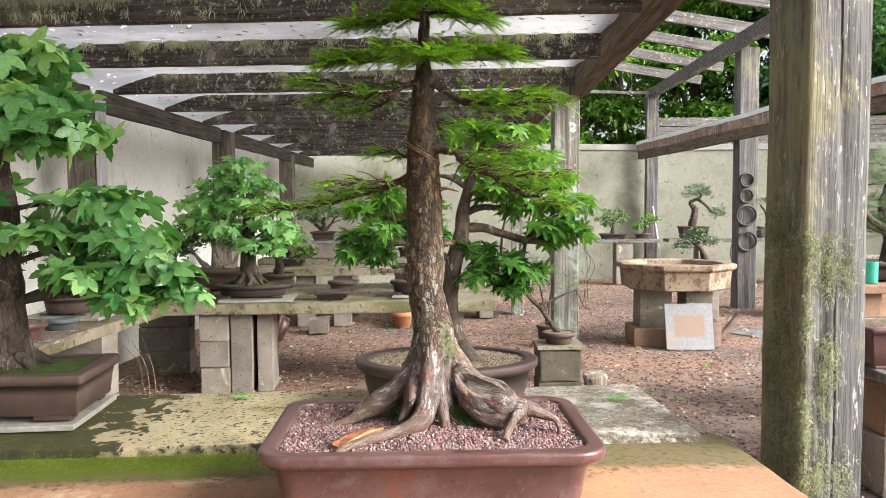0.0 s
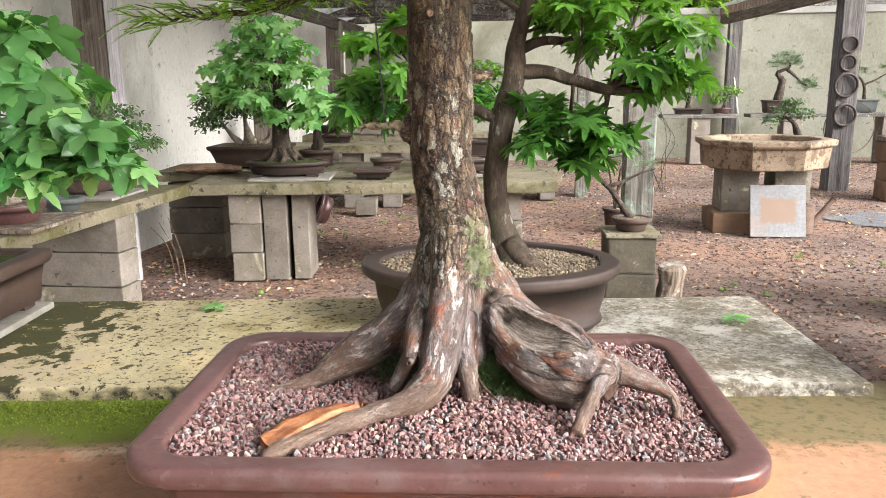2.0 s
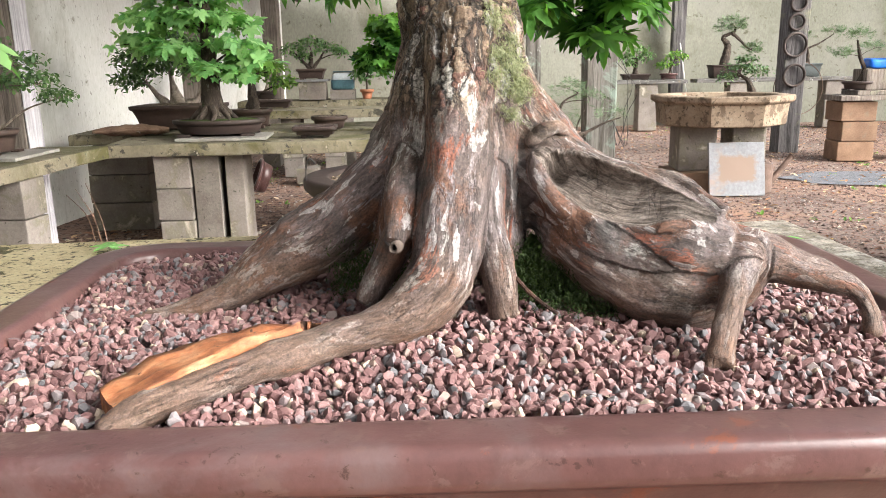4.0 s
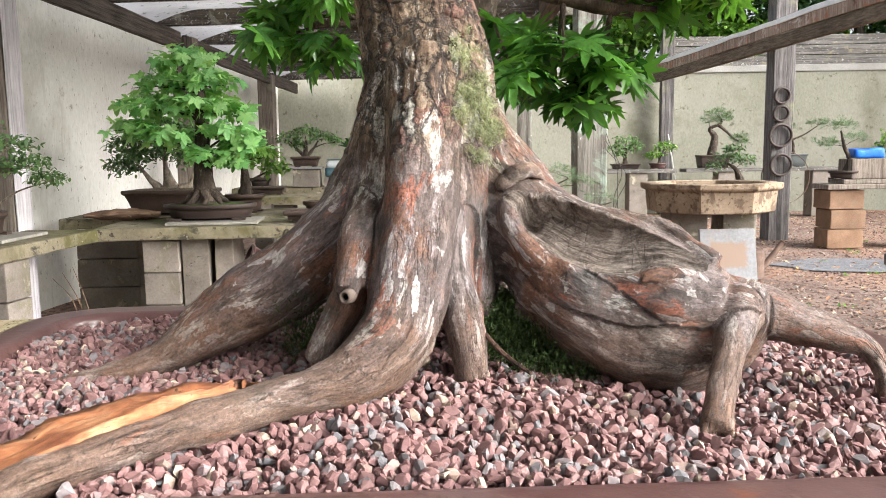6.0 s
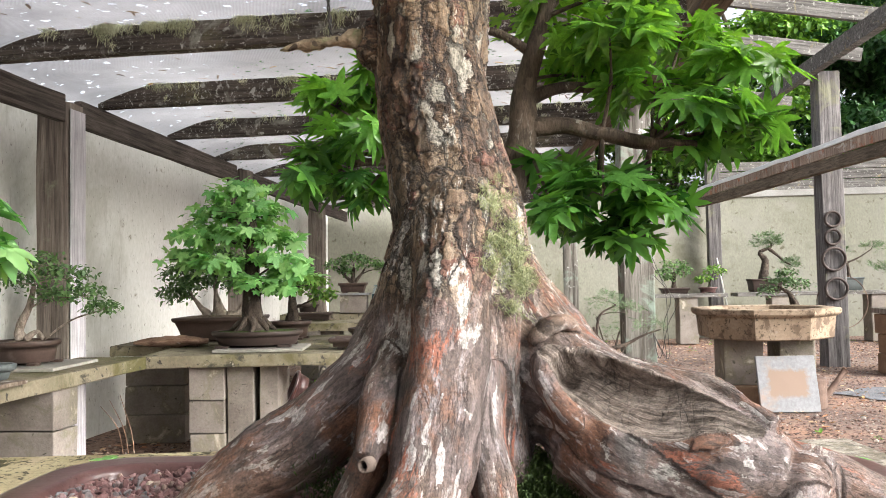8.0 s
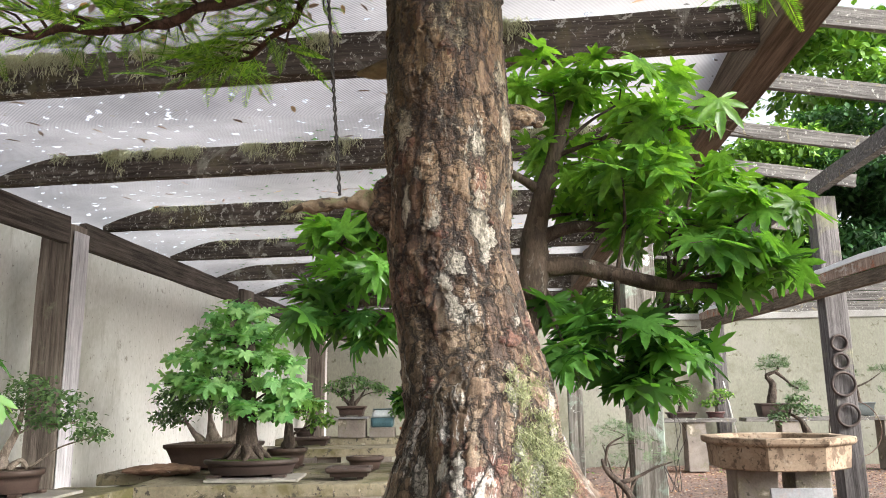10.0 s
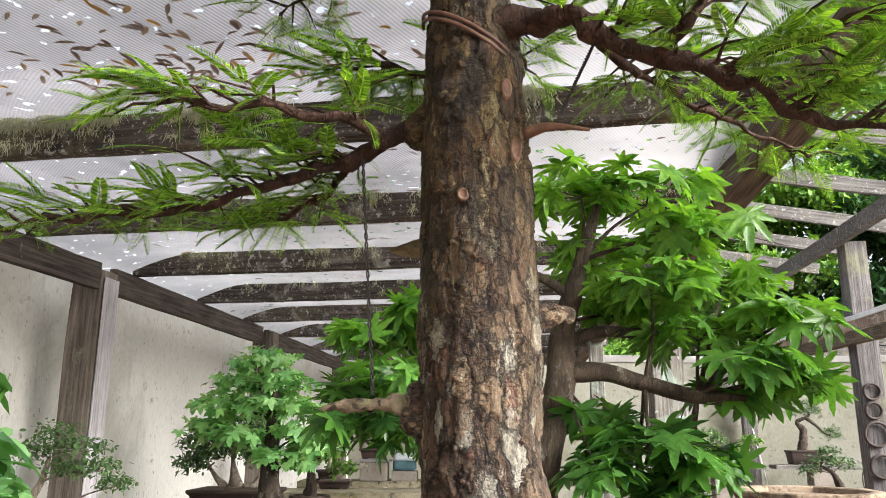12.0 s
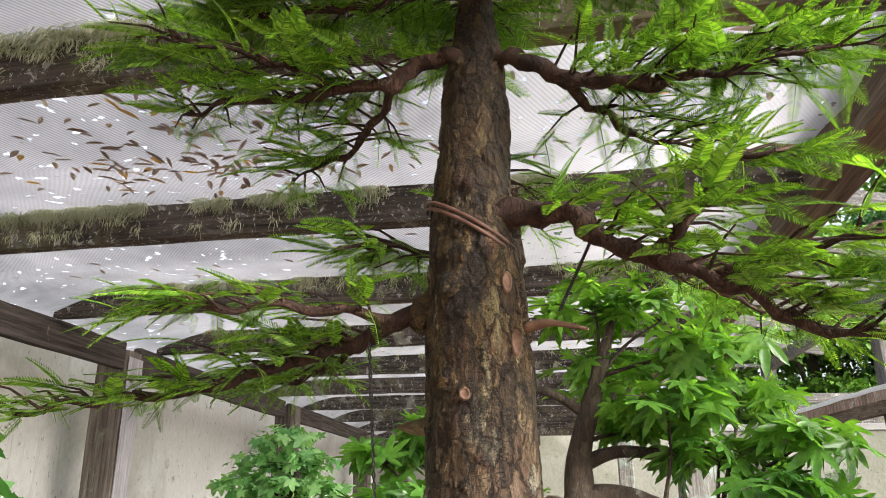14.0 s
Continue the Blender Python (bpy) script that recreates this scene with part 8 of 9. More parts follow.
# far table and shelf
stand = part("stone_block", slab_bm(0.28, 0.26, 0.19, 0.012, cuts=3, wear=0.006, seed=5), M_BLOCK, None)
stand.matrix_world = pose(-2.43, 8.93, 0.703, 0, 0, 6)
tagged(stand, "cream stone block used as a plant stand", "stone block")
st_tile = part("tile", slab_bm(0.34, 0.30, 0.02, 0.003), M_SLATE, None)
st_tile.matrix_world = pose(-2.43, 8.93, 0.895, 0, 0, 6)
tagged(st_tile, "thin dark tile on the stone block", "tile")
potted("shrub_bonsai", (-2.44, 8.93, 0.916), 6, (0.30, 0.24, 0.11), 0.01, M_CLAY_BROWN, "rounded small-leaved bonsai in a brown pot on a block", trunk=[[(0, 0, 0.1, 0.04), (0.0, 0, 0.18, 0.025), (0.01, 0, 0.28, 0.014)], [(0.02, 0, 0.12, 0.025), (0.09, 0, 0.2, 0.014), (0.14, 0, 0.28, 0.008)], [(-0.02, 0, 0.12, 0.025), (-0.1, 0, 0.2, 0.014), (-0.15, 0, 0.26, 0.008)]],
       pads=[(0, 0, 0.36, 0.17, 0.15, 0.08), (-0.18, 0, 0.30, 0.13, 0.12, 0.07), (0.18, 0, 0.31, 0.14, 0.12, 0.07), (0.32, 0, 0.27, 0.09, 0.09, 0.05), (-0.05, 0, 0.24, 0.10, 0.1, 0.05)], per=90, leaf_size=(0.03, 0.05), seed=7)
potted("empty_pot", (-2.72, 8.45, 0.648), 8, (0.34, 0.22, 0.085), 0.01, M_CLAY_DARK, "flat dark rectangular pot on the far table", category="pot")
M_TEAL = grainy("teal_plastic", (0.03, 0.07, 0.085), (0.06, 0.12, 0.14), scale=8, fine=60, rough=0.35, bump=0.05)
M_CLEAR = grainy("dusty_clear_plastic", (0.42, 0.48, 0.50), (0.58, 0.63, 0.66), scale=8, fine=60, rough=0.3, bump=0.05)
crate = thing("plastic_carrier", pose(-2.12, 8.98, 0.703, 0, 0, 6), "teal plastic pet carrier with a domed clear lid", "container")
part("stand", slab_bm(0.26, 0.22, 0.10, 0.006), M_BLOCK, crate, "grey block under the carrier")
part("base", loft(0.24, 0.2, 0.03, [(0.015, 0.102), (0.0, 0.12), (0, 0.20)], 4), M_TEAL, crate, smooth=True)
part("lid", loft(0.23, 0.19, 0.04, [(0.0, 0.202), (0.01, 0.25), (0.04, 0.275)], 4), M_CLEAR, crate, "clear domed lid", smooth=True)
part("handle", tube([(-0.10, 0, 0.22), (-0.10, 0, 0.285), (0.10, 0, 0.285), (0.10, 0, 0.22)], [0.007] * 4, 8), M_TEAL, crate)
potted("potted_shrub", (-1.86, 8.95, 0.703), 0, (0.15, 0.15, 0.10), 9, M_TERRACOTTA, "leafy shrub in a small terracotta pot", trunk=[[(0, 0, 0.08, 0.012), (0.0, 0, 0.2, 0.009), (0.02, 0, 0.3, 0.006)]],
       pads=[(0.05, 0, 0.34, 0.18, 0.14, 0.10), (-0.06, 0, 0.24, 0.12, 0.1, 0.07), (0.18, 0, 0.30, 0.14, 0.12, 0.09)], per=78, leaf_size=(0.04, 0.065), leaf_mat=M_SHRUB, seed=8, feet=False)
potted("potted_shrub", (-1.45, 9.05, 0.703), 0, (0.22, 0.2, 0.12), 9, M_CLAY_DARK, "dark-potted leafy shrub on the far shelf", trunk=[[(0, 0, 0.08, 0.016), (0.0, 0, 0.25, 0.012), (0.02, 0, 0.4, 0.008)]],
       pads=[(0.0, 0, 0.46, 0.22, 0.16, 0.12), (-0.14, 0, 0.34, 0.15, 0.12, 0.09), (0.16, 0, 0.36, 0.16, 0.14, 0.09)], per=72, leaf_size=(0.045, 0.075), leaf_mat=M_JM_LEAF, seed=9)
potted("potted_shrub", (-2.95, 8.95, 0.703), 0, (0.24, 0.2, 0.10), 9, M_CLAY_DARK, "white-trunked clump in a dark flat pot", trunk=[[(0, 0, 0.08, 0.03), (0.03, 0, 0.18, 0.02), (0.05, 0, 0.3, 0.01)]],
       pads=[(0.05, 0, 0.34, 0.20, 0.14, 0.09), (-0.12, 0, 0.28, 0.14, 0.12, 0.08)], per=66, leaf_size=(0.04, 0.06), leaf_mat=M_SHRUB_BRIGHT, bark_mat=M_PALE_BARK, seed=10)

# under the tables
potted("leaning_pot", (-2.43, 6.95, 0.14), 0, (0.30, 0.26, 0.11), 9, M_CLAY_RED, "red-brown round pot standing on its rim under the table", soil=None, feet=False, fill=0.2, category="pot").matrix_world = pose(-2.40, 6.95, 0.145, 0, -68, 25)
pav = part("stone_block", slab_bm(0.20, 0.22, 0.145, 0.008, cuts=2, wear=0.004), M_BLOCK, None)
pav.matrix_world = pose(-2.24, 7.72, 0.0, 0, 0, 8)
tagged(pav, "pale stone block on the ground", "stone block")
terra = thing("flower_pot", pose(-1.40, 8.1, 0.0), "orange terracotta flower pot on the ground", "flower pot")
part("pot", loft(0.25, 0.25, 9, [(0.045, 0), (0.042, 0.005), (0.022, 0.115), (0.004, 0.118), (0.0, 0.122), (0, 0.165), (0.004, 0.17), (0.022, 0.17), (0.025, 0.165), (0.03, 0.03)], 5), M_TERRACOTTA, terra, smooth=True)

# by the pedestal and the lichened post
casc = potted("cascade_bonsai", (-0.005, 4.74, 0.431), 0, (0.222, 0.20, 0.075), 9, M_CLAY_BROWN, "leaning pine bonsai in a round brown pot on the pedestal",
       trunk=[[(0.0, 0, 0.07, 0.024), (-0.05, 0, 0.13, 0.018), (-0.11, 0, 0.22, 0.016), (-0.19, 0, 0.30, 0.013), (-0.215, 0, 0.36, 0.007)], [(-0.13, 0, 0.25, 0.012), (-0.06, 0, 0.27, 0.009), (0.04, 0.0, 0.32, 0.006), (0.12, 0, 0.345, 0.003)], [(-0.09, 0, 0.2, 0.009), (-0.06, 0, 0.26, 0.006), (-0.02, 0, 0.29, 0.004)], [(-0.2, 0, 0.32, 0.008), (-0.18, 0.0, 0.42, 0.006), (-0.10, 0, 0.47, 0.003)]],
       pads=[(0.06, 0, 0.36, 0.09, 0.08, 0.035), (-0.04, 0, 0.44, 0.09, 0.08, 0.035), (-0.15, 0, 0.50, 0.08, 0.07, 0.035)], leaf=(NEEDLE_V, NEEDLE_F), leaf_mat=M_PINE, leaf_size=(0.025, 0.045), per=48, bark_mat=M_ROUGH_BARK, seed=11, feet=False, soil=M_SOIL, tilt=(-0.5, 0.6))
potted("dark_pot", (0.10, 7.0, 0.0), 0, (0.22, 0.22, 0.20), 9, M_CLAY_DARK, "deep dark grey pot on the ground with bare twigs", trunk=[[(0, 0, 0.17, 0.012), (0.03, 0, 0.5, 0.009), (0.1, 0, 0.7, 0.005)], [(0, 0, 0.17, 0.01), (-0.06, 0, 0.5, 0.007), (-0.12, 0, 0.72, 0.004)]],
       pads=[(-0.1, 0, 0.75, 0.18, 0.14, 0.12), (0.12, 0, 0.8, 0.14, 0.14, 0.12), (0.0, 0, 0.6, 0.16, 0.14, 0.1)], leaf=(NEEDLE_V, NEEDLE_F), leaf_mat=M_PINE, leaf_size=(0.03, 0.05), per=45, seed=12, feet=False)

# before the north wall
potted("shrub_bonsai", (1.63, 12.75, 0.757), 0, (0.42, 0.30, 0.09), 0.012, M_CLAY_DARK, "small shrub bonsai in a flat dark pot on the plank", trunk=[[(0, 0, 0.08, 0.05), (0.0, 0, 0.18, 0.03), (0.02, 0, 0.32, 0.015)]],
       pads=[(0, 0, 0.42, 0.20, 0.16, 0.10), (-0.14, 0, 0.32, 0.13, 0.12, 0.08), (0.15, 0, 0.34, 0.14, 0.12, 0.08), (-0.06, 0, 0.24, 0.1, 0.1, 0.06)], per=66, leaf_size=(0.04, 0.06), seed=13)
potted("potted_shrub", (2.13, 12.78, 0.757), 0, (0.28, 0.22, 0.09), 9, M_CLAY_RED, "young yellow-green shrub in a red-brown pot", trunk=[[(0, 0, 0.08, 0.012), (0.05, 0, 0.2, 0.009), (0.1, 0, 0.34, 0.006)]],
       pads=[(0.10, 0, 0.34, 0.14, 0.12, 0.09), (-0.06, 0, 0.22, 0.12, 0.1, 0.06)], per=60, leaf_size=(0.045, 0.07), leaf_mat=M_SHRUB_BRIGHT, seed=14)
potted("pine_bonsai", (3.02, 13.0, 0.757), 0, (0.46, 0.36, 0.20), 0.012, M_CLAY_DARK, "slanting pine bonsai with a curved trunk in a dark pot", trunk=[[(-0.02, 0, 0.18, 0.075), (0.01, 0, 0.36, 0.06), (0.02, 0, 0.5, 0.05), (-0.06, 0, 0.6, 0.03), (0.10, 0, 0.68, 0.022), (0.12, 0, 0.75, 0.012)], [(0.08, 0, 0.66, 0.03), (0.2, 0, 0.56, 0.022), (0.30, 0, 0.46, 0.014), (0.40, 0, 0.40, 0.008)]],
       pads=[(0.06, 0, 0.82, 0.18, 0.14, 0.07), (-0.06, 0, 0.72, 0.13, 0.12, 0.05), (0.16, 0, 0.74, 0.12, 0.1, 0.05), (0.38, 0, 0.44, 0.12, 0.1, 0.045), (0.44, 0, 0.38, 0.08, 0.08, 0.03)], leaf=(NEEDLE_V, NEEDLE_F), leaf_mat=M_PINE, leaf_size=(0.06, 0.10), per=48, seed=15, tilt=(-0.5, 0.6))
potted("pine_bonsai", (4.25, 13.0, 0.757), 0, (0.34, 0.3, 0.20), 0.012, M_BLUEGREY, "small windswept pine bonsai in a deep pot", trunk=[[(0, 0, 0.18, 0.03), (-0.02, 0, 0.4, 0.022), (-0.12, 0, 0.56, 0.014)], [(-0.02, 0, 0.42, 0.016), (0.16, 0, 0.5, 0.012), (0.34, 0, 0.62, 0.006)]],
       pads=[(0.34, 0, 0.66, 0.16, 0.1, 0.04), (-0.16, 0, 0.6, 0.16, 0.1, 0.05)], leaf=(NEEDLE_V, NEEDLE_F), leaf_mat=M_PINE, leaf_size=(0.06, 0.1), per=42, seed=16, tilt=(-0.5, 0.6))
potted("shrub_bonsai", (1.80, 8.05, 0.60), 0, (0.26, 0.22, 0.11), 9, M_CLAY_DARK, "grey-green shrub bonsai with a dark curved trunk", trunk=[[(0.06, 0, 0.10, 0.04), (0.03, 0, 0.18, 0.032), (-0.01, 0, 0.26, 0.02), (-0.1, 0, 0.32, 0.01)]],
       pads=[(-0.08, 0, 0.36, 0.14, 0.12, 0.06), (-0.20, 0, 0.28, 0.09, 0.1, 0.06), (0.08, 0, 0.34, 0.12, 0.1, 0.05), (-0.02, 0, 0.44, 0.1, 0.1, 0.05)], per=102, leaf_size=(0.025, 0.04), leaf_mat=M_PINE, seed=17)
stand2 = part("stone_block", slab_bm(0.3, 0.28, 0.60, 0.012, cuts=3, wear=0.006, seed=9), M_BLOCK, None)
stand2.matrix_world = pose(1.80, 8.05, 0.0, 0, 0, 4)
tagged(stand2, "tall stone block behind the basin table", "stone block")

# clay-block bench by the tall post
potted("pine_bonsai", (3.24, 9.05, 0.713), 0, (0.34, 0.26, 0.09), 9, M_CLAY_DARK, "small pine with a bent trunk on the clay-block bench", trunk=[[(0, 0, 0.08, 0.03), (0.04, 0, 0.2, 0.024), (-0.02, 0, 0.34, 0.018), (-0.06, 0, 0.5, 0.01)]],
       pads=[(-0.06, 0, 0.54, 0.13, 0.12, 0.05), (-0.2, 0, 0.36, 0.13, 0.1, 0.04), (0.1, 0, 0.42, 0.1, 0.1, 0.04)], leaf=(NEEDLE_V, NEEDLE_F), leaf_mat=M_PINE, leaf_size=(0.05, 0.08), per=48, seed=18, tilt=(-0.5, 0.6))
M_BLUE = grainy("blue_plastic", (0.01, 0.10, 0.50), (0.02, 0.17, 0.68), scale=10, fine=60, rough=0.35, bump=0.1)
bp2 = thing("folded_tarp", pose(3.46, 9.10, 0.93), "folded bright blue plastic sheet on a crate", "tarp")
part("crate", slab_bm(0.40, 0.32, 0.21, 0.012, cuts=2, wear=0.006, center=(0, 0, -0.215)), M_POST_WARM, bp2, "dark timber crate")
part("sheet", slab_bm(0.30, 0.24, 0.10, 0.025, cuts=4, wear=0.02, center=(0, 0, -0.003)), M_BLUE, bp2, smooth=True)
potted("potted_shrub", (3.82, 9.08, 0.713), 0, (0.22, 0.2, 0.14), 9, M_CLAY_DARK, "yellow-green shrub in a dark pot on the clay-block bench", trunk=[[(0, 0, 0.12, 0.014), (0.02, 0, 0.26, 0.01), (0.0, 0, 0.4, 0.006)]],
       pads=[(0, 0, 0.44, 0.2, 0.16, 0.1), (-0.12, 0, 0.34, 0.14, 0.12, 0.07)], per=66, leaf_size=(0.04, 0.06), leaf_mat=M_SHRUB_BRIGHT, seed=19)

# bench past the front post
potted("broad_pot", (1.40, 3.40, 0.587), 5, (0.42, 0.36, 0.19), 0.02, M_CLAY_RED, "deep red-brown rectangular pot with gravelly soil", category="pot", taper=0.03, lip=0.02, fill=0.93)
potted("juniper_bonsai", (1.98, 4.62, 0.852), 0, (0.4, 0.3, 0.12), 0.012, M_CLAY_DARK, "spreading juniper bonsai with dark layered foliage", trunk=[[(0, 0, 0.1, 0.05), (0.02, 0, 0.25, 0.04), (-0.03, 0, 0.45, 0.03), (0.02, 0, 0.65, 0.015)], [(0, 0, 0.3, 0.03), (-0.15, -0.1, 0.38, 0.02), (-0.26, -0.14, 0.46, 0.01)]],
       pads=[(0, 0, 0.72, 0.22, 0.2, 0.07), (-0.16, -0.06, 0.60, 0.2, 0.16, 0.06), (0.2, 0, 0.58, 0.2, 0.18, 0.06), (-0.22, -0.1, 0.46, 0.16, 0.16, 0.05), (-0.12, 0, 0.34, 0.18, 0.16, 0.05), (0.1, 0, 0.3, 0.2, 0.16, 0.06)], leaf=(NEEDLE_V, NEEDLE_F), leaf_mat=M_PINE, leaf_size=(0.04, 0.07), per=72, seed=20, tilt=(-0.4, 0.6))
M_WHITE = grainy("white_tin", (0.62, 0.62, 0.60), (0.74, 0.74, 0.72), scale=10, fine=60, rough=0.4, bump=0.05)
M_GREEN = grainy("green_tin", (0.02, 0.20, 0.13), (0.03, 0.27, 0.18), scale=10, fine=60, rough=0.4, bump=0.05)
for cx, cy, mt_, tag in ((1.70, 4.44, M_WHITE, "white tin can on the timber shelf"), (1.80, 4.45, M_GREEN, "green tin can on the timber shelf")):
    can2 = part("tin_can", loft(0.09, 0.09, 9, [(0.002, 0), (0, 0.003), (0, 0.125), (0.002, 0.128), (0.006, 0.128), (0.007, 0.12)], 4), mt_, None, smooth=False)
    can2.matrix_world = pose(cx, cy, 0.852)
    tagged(can2, tag, "tin can")

# ---- small fittings ----
def ring_mesh(radius, thick, n=28, squash=1.0):
    v, f = [], []
    for i in range(n):
        a = 2 * math.pi * i / n
        for k in range(8):
            b = 2 * math.pi * k / 8
            r = radius + thick * math.cos(b) * 0.6
            v.append((r * math.cos(a), thick * math.sin(b), r * math.sin(a) * squash))
    for i in range(n):
        for k in range(8):
            f.append((i * 8 + k, i * 8 + (k + 1) % 8, ((i + 1) % n) * 8 + (k + 1) % 8, ((i + 1) % n) * 8 + k))
    return v, f


M_OLD_IRON = grainy("dark_old_iron", (0.035, 0.027, 0.025), (0.085, 0.066, 0.058), scale=9, fine=80, rough=0.8, bump=0.5)
for k, (rx, rz, rad) in enumerate(((2.815, 1.63, 0.083), (2.81, 1.43, 0.083), (2.815, 1.185, 0.125), (2.83, 0.855, 0.118))):
    rg = part("iron_ring", ring_mesh(rad, 0.024), M_OLD_IRON, None, smooth=True)
    rg.matrix_world = pose(rx, 9.718, rz, 3, 0, 4)
    tagged(rg, "rusty brown iron ring hung on the post", "ring", "rings on the post")
hoop = part("wire_hoop", ring_mesh(0.30, 0.008, 36), M_RUST, None, smooth=True)
hoop.matrix_world = pose(2.99, 9.99, 0.70, 0, 6, 10)
tagged(hoop, "large thin wire hoop hanging beside the post", "hoop")
M_CANE = grainy("white_cane", (0.55, 0.54, 0.50), (0.68, 0.67, 0.63), scale=9, fine=60, bump=0.1)
cane = part("cane", tube([(2.56, 13.05, 0.0), (2.52, 13.3, 0.6), (2.47, 13.59, 1.3)], [0.014, 0.013, 0.010], 8), M_CANE, None, smooth=True)
tagged(cane, "thin white cane leaning against the post", "cane")
rng = np.random.default_rng(61)
for k in range(7):
    wx = -0.02 + rng.normal(0, 0.05)
    tw = part("wire", tube(*curve_points([(0.20, 5.5, 1.15 - k * 0.05, 0.002), (0.26 + 0.03 * k % 0.1, 5.45, 0.95 - 0.03 * k, 0.002), (0.30 + rng.normal(0, .03), 5.46, 0.75, 0.002), (0.24 + rng.normal(0, .03), 5.48, 0.55, 0.002), (0.19, 5.5, 0.7, 0.002)], 5), 5), M_DARKWIRE, None)
    tagged(tw, "loose loop of wire hanging on the post", "wire", "wire loops on the post")
    if k == 2:
        break
# dry weed stalks beside the west wall
for k in range(3):
    wd = part("weed_stalk", tube(*curve_points([(-2.78 - 0.1 * k, 4.95 + 0.12 * k, 0, 0.004), (-2.80 - 0.1 * k, 4.95 + 0.1 * k, 0.2, 0.003), (-2.9 - 0.12 * k, 5.0 + 0.1 * k, 0.42 - 0.05 * k, 0.0015)], 5), 5), M_DRIFT, None)
    tagged(wd, "thin dry weed stalk by the wall", "weed", "weed stalks")
# green leaves fallen on the slab
fv, ff = palmate(5, 118, 0.60, 0.50, 0.12)
for lx, ly, rz, s in ((-1.16, 1.88, 20, 0.042), (-0.10, 1.93, 200, 0.045), (0.02, 1.40, 80, 0.028)):
    gl = part("fallen_leaf", (fv, ff), M_LM_LEAF, None)
    gl.matrix_world = pose(lx, ly, 0.788 if ly > 1.5 else 0.745, 4, 3, rz) @ Matrix.Scale(s, 4)
    tagged(gl, "fresh green maple leaf lying on the slab", "leaf", "fallen leaves on the slab")

# ---- litter on the ground ----
def litter_spots(n, rng):
    res = []
    while len(res) < n:
        x, y = rng.uniform(-3.3, 6.5), 2.2 + 11.4 * rng.random() ** 1.25
        if -0.1 < x < 0.4 and 1.5 < y < 2.2:
            continue
        res.append((x, y))
    return np.array(res)


def ground_z(x, y):
    x, y = x - 1.0, y - 6.0
    return 0.018 * noise.noise(Vector((x * 0.8, (y + 6) * 0.8, 0))) + 0.008 * noise.noise(Vector((x * 3, y * 3, 4))) - 0.012


rng = np.random.default_rng(63)
CHIP_COLOURS = [(0.0, (0.055, 0.036, 0.029)), (0.4, (0.175, 0.110, 0.086)), (0.7, (0.29, 0.205, 0.162)), (0.9, (0.22, 0.20, 0.185)), (1.0, (0.50, 0.44, 0.36))]


def island_material(name, stops, rough=0.85):
    m, nt, bsdf = material(name)
    geo = nt.nodes.new("ShaderNodeNewGeometry")
    col = ramp(nt, geo.outputs["Random Per Island"], stops)
    col = mix(nt, 0.4, col, ramp(nt, noise_tex(nt, coords(nt, per_object=False), 60, 4), [(0.25, 0.3), (0.75, 0.7)]), "OVERLAY")
    nt.links.new(col, bsdf.inputs["Base Color"])
    bsdf.inputs["Roughness"].default_value = rough
    return m


M_CHIPS = island_material("gravel_chips", CHIP_COLOURS)
sp = litter_spots(30000, rng)
oct_v = [(0.5, 0, 0), (-0.45, 0.1, 0), (0, 0.5, 0.05), (0.05, -0.5, 0), (0.05, 0.05, 0.34), (0, 0, -0.3)]
oct_f = [(0, 2, 4), (2, 1, 4), (1, 3, 4), (3, 0, 4), (2, 0, 5), (1, 2, 5), (3, 1, 5), (0, 3, 5)]
zs = np.array([ground_z(x, y) for x, y in sp])
gr = part("gravel", cloud_mesh("gravel", oct_v, oct_f, np.column_stack([sp, zs + 0.004]), spin(len(sp), rng, 0.6), rng.uniform(0.010, 0.030, len(sp)) * np.where(rng.random(len(sp)) < 0.05, 1.6, 1), M_CHIPS), None, None)
tagged(gr, "loose red-brown gravel chips scattered over the yard", "gravel", kind="stuff")
M_DRY = island_material("dry_leaves", [(0.0, (0.20, 0.09, 0.05)), (0.4, (0.36, 0.19, 0.10)), (0.7, (0.48, 0.33, 0.19)), (0.92, (0.60, 0.50, 0.36)), (1.0, (0.62, 0.40, 0.10))])
curl_v = [(0, -0.5, 0), (0.2, -0.15, 0.10), (0.18, 0.25, 0.12), (0, 0.5, 0.02), (-0.18, 0.25, 0.12), (-0.2, -0.15, 0.10), (0, 0, 0.0)]
curl_f = [(0, 1, 6), (1, 2, 6), (2, 3, 6), (3, 4, 6), (4, 5, 6), (5, 0, 6)]
sp = litter_spots(3800, rng)
zs = np.array([ground_z(x, y) for x, y in sp])
dl = part("dry_leaves", cloud_mesh("dry_leaves", curl_v, curl_f, np.column_stack([sp, zs + 0.012]), spin(len(sp), rng, 0.5), rng.uniform(0.022, 0.065, len(sp)), M_DRY), None, None)
tagged(dl, "curled brown and cream dry leaves on the ground", "dry leaves", kind="stuff")
M_NET_LEAF = leafy("bleached_dry_leaves", (0.15, 0.10, 0.11), (0.34, 0.28, 0.38), gloss=0.8, through=0.55, young=(0.55, 0.33, 0.14))
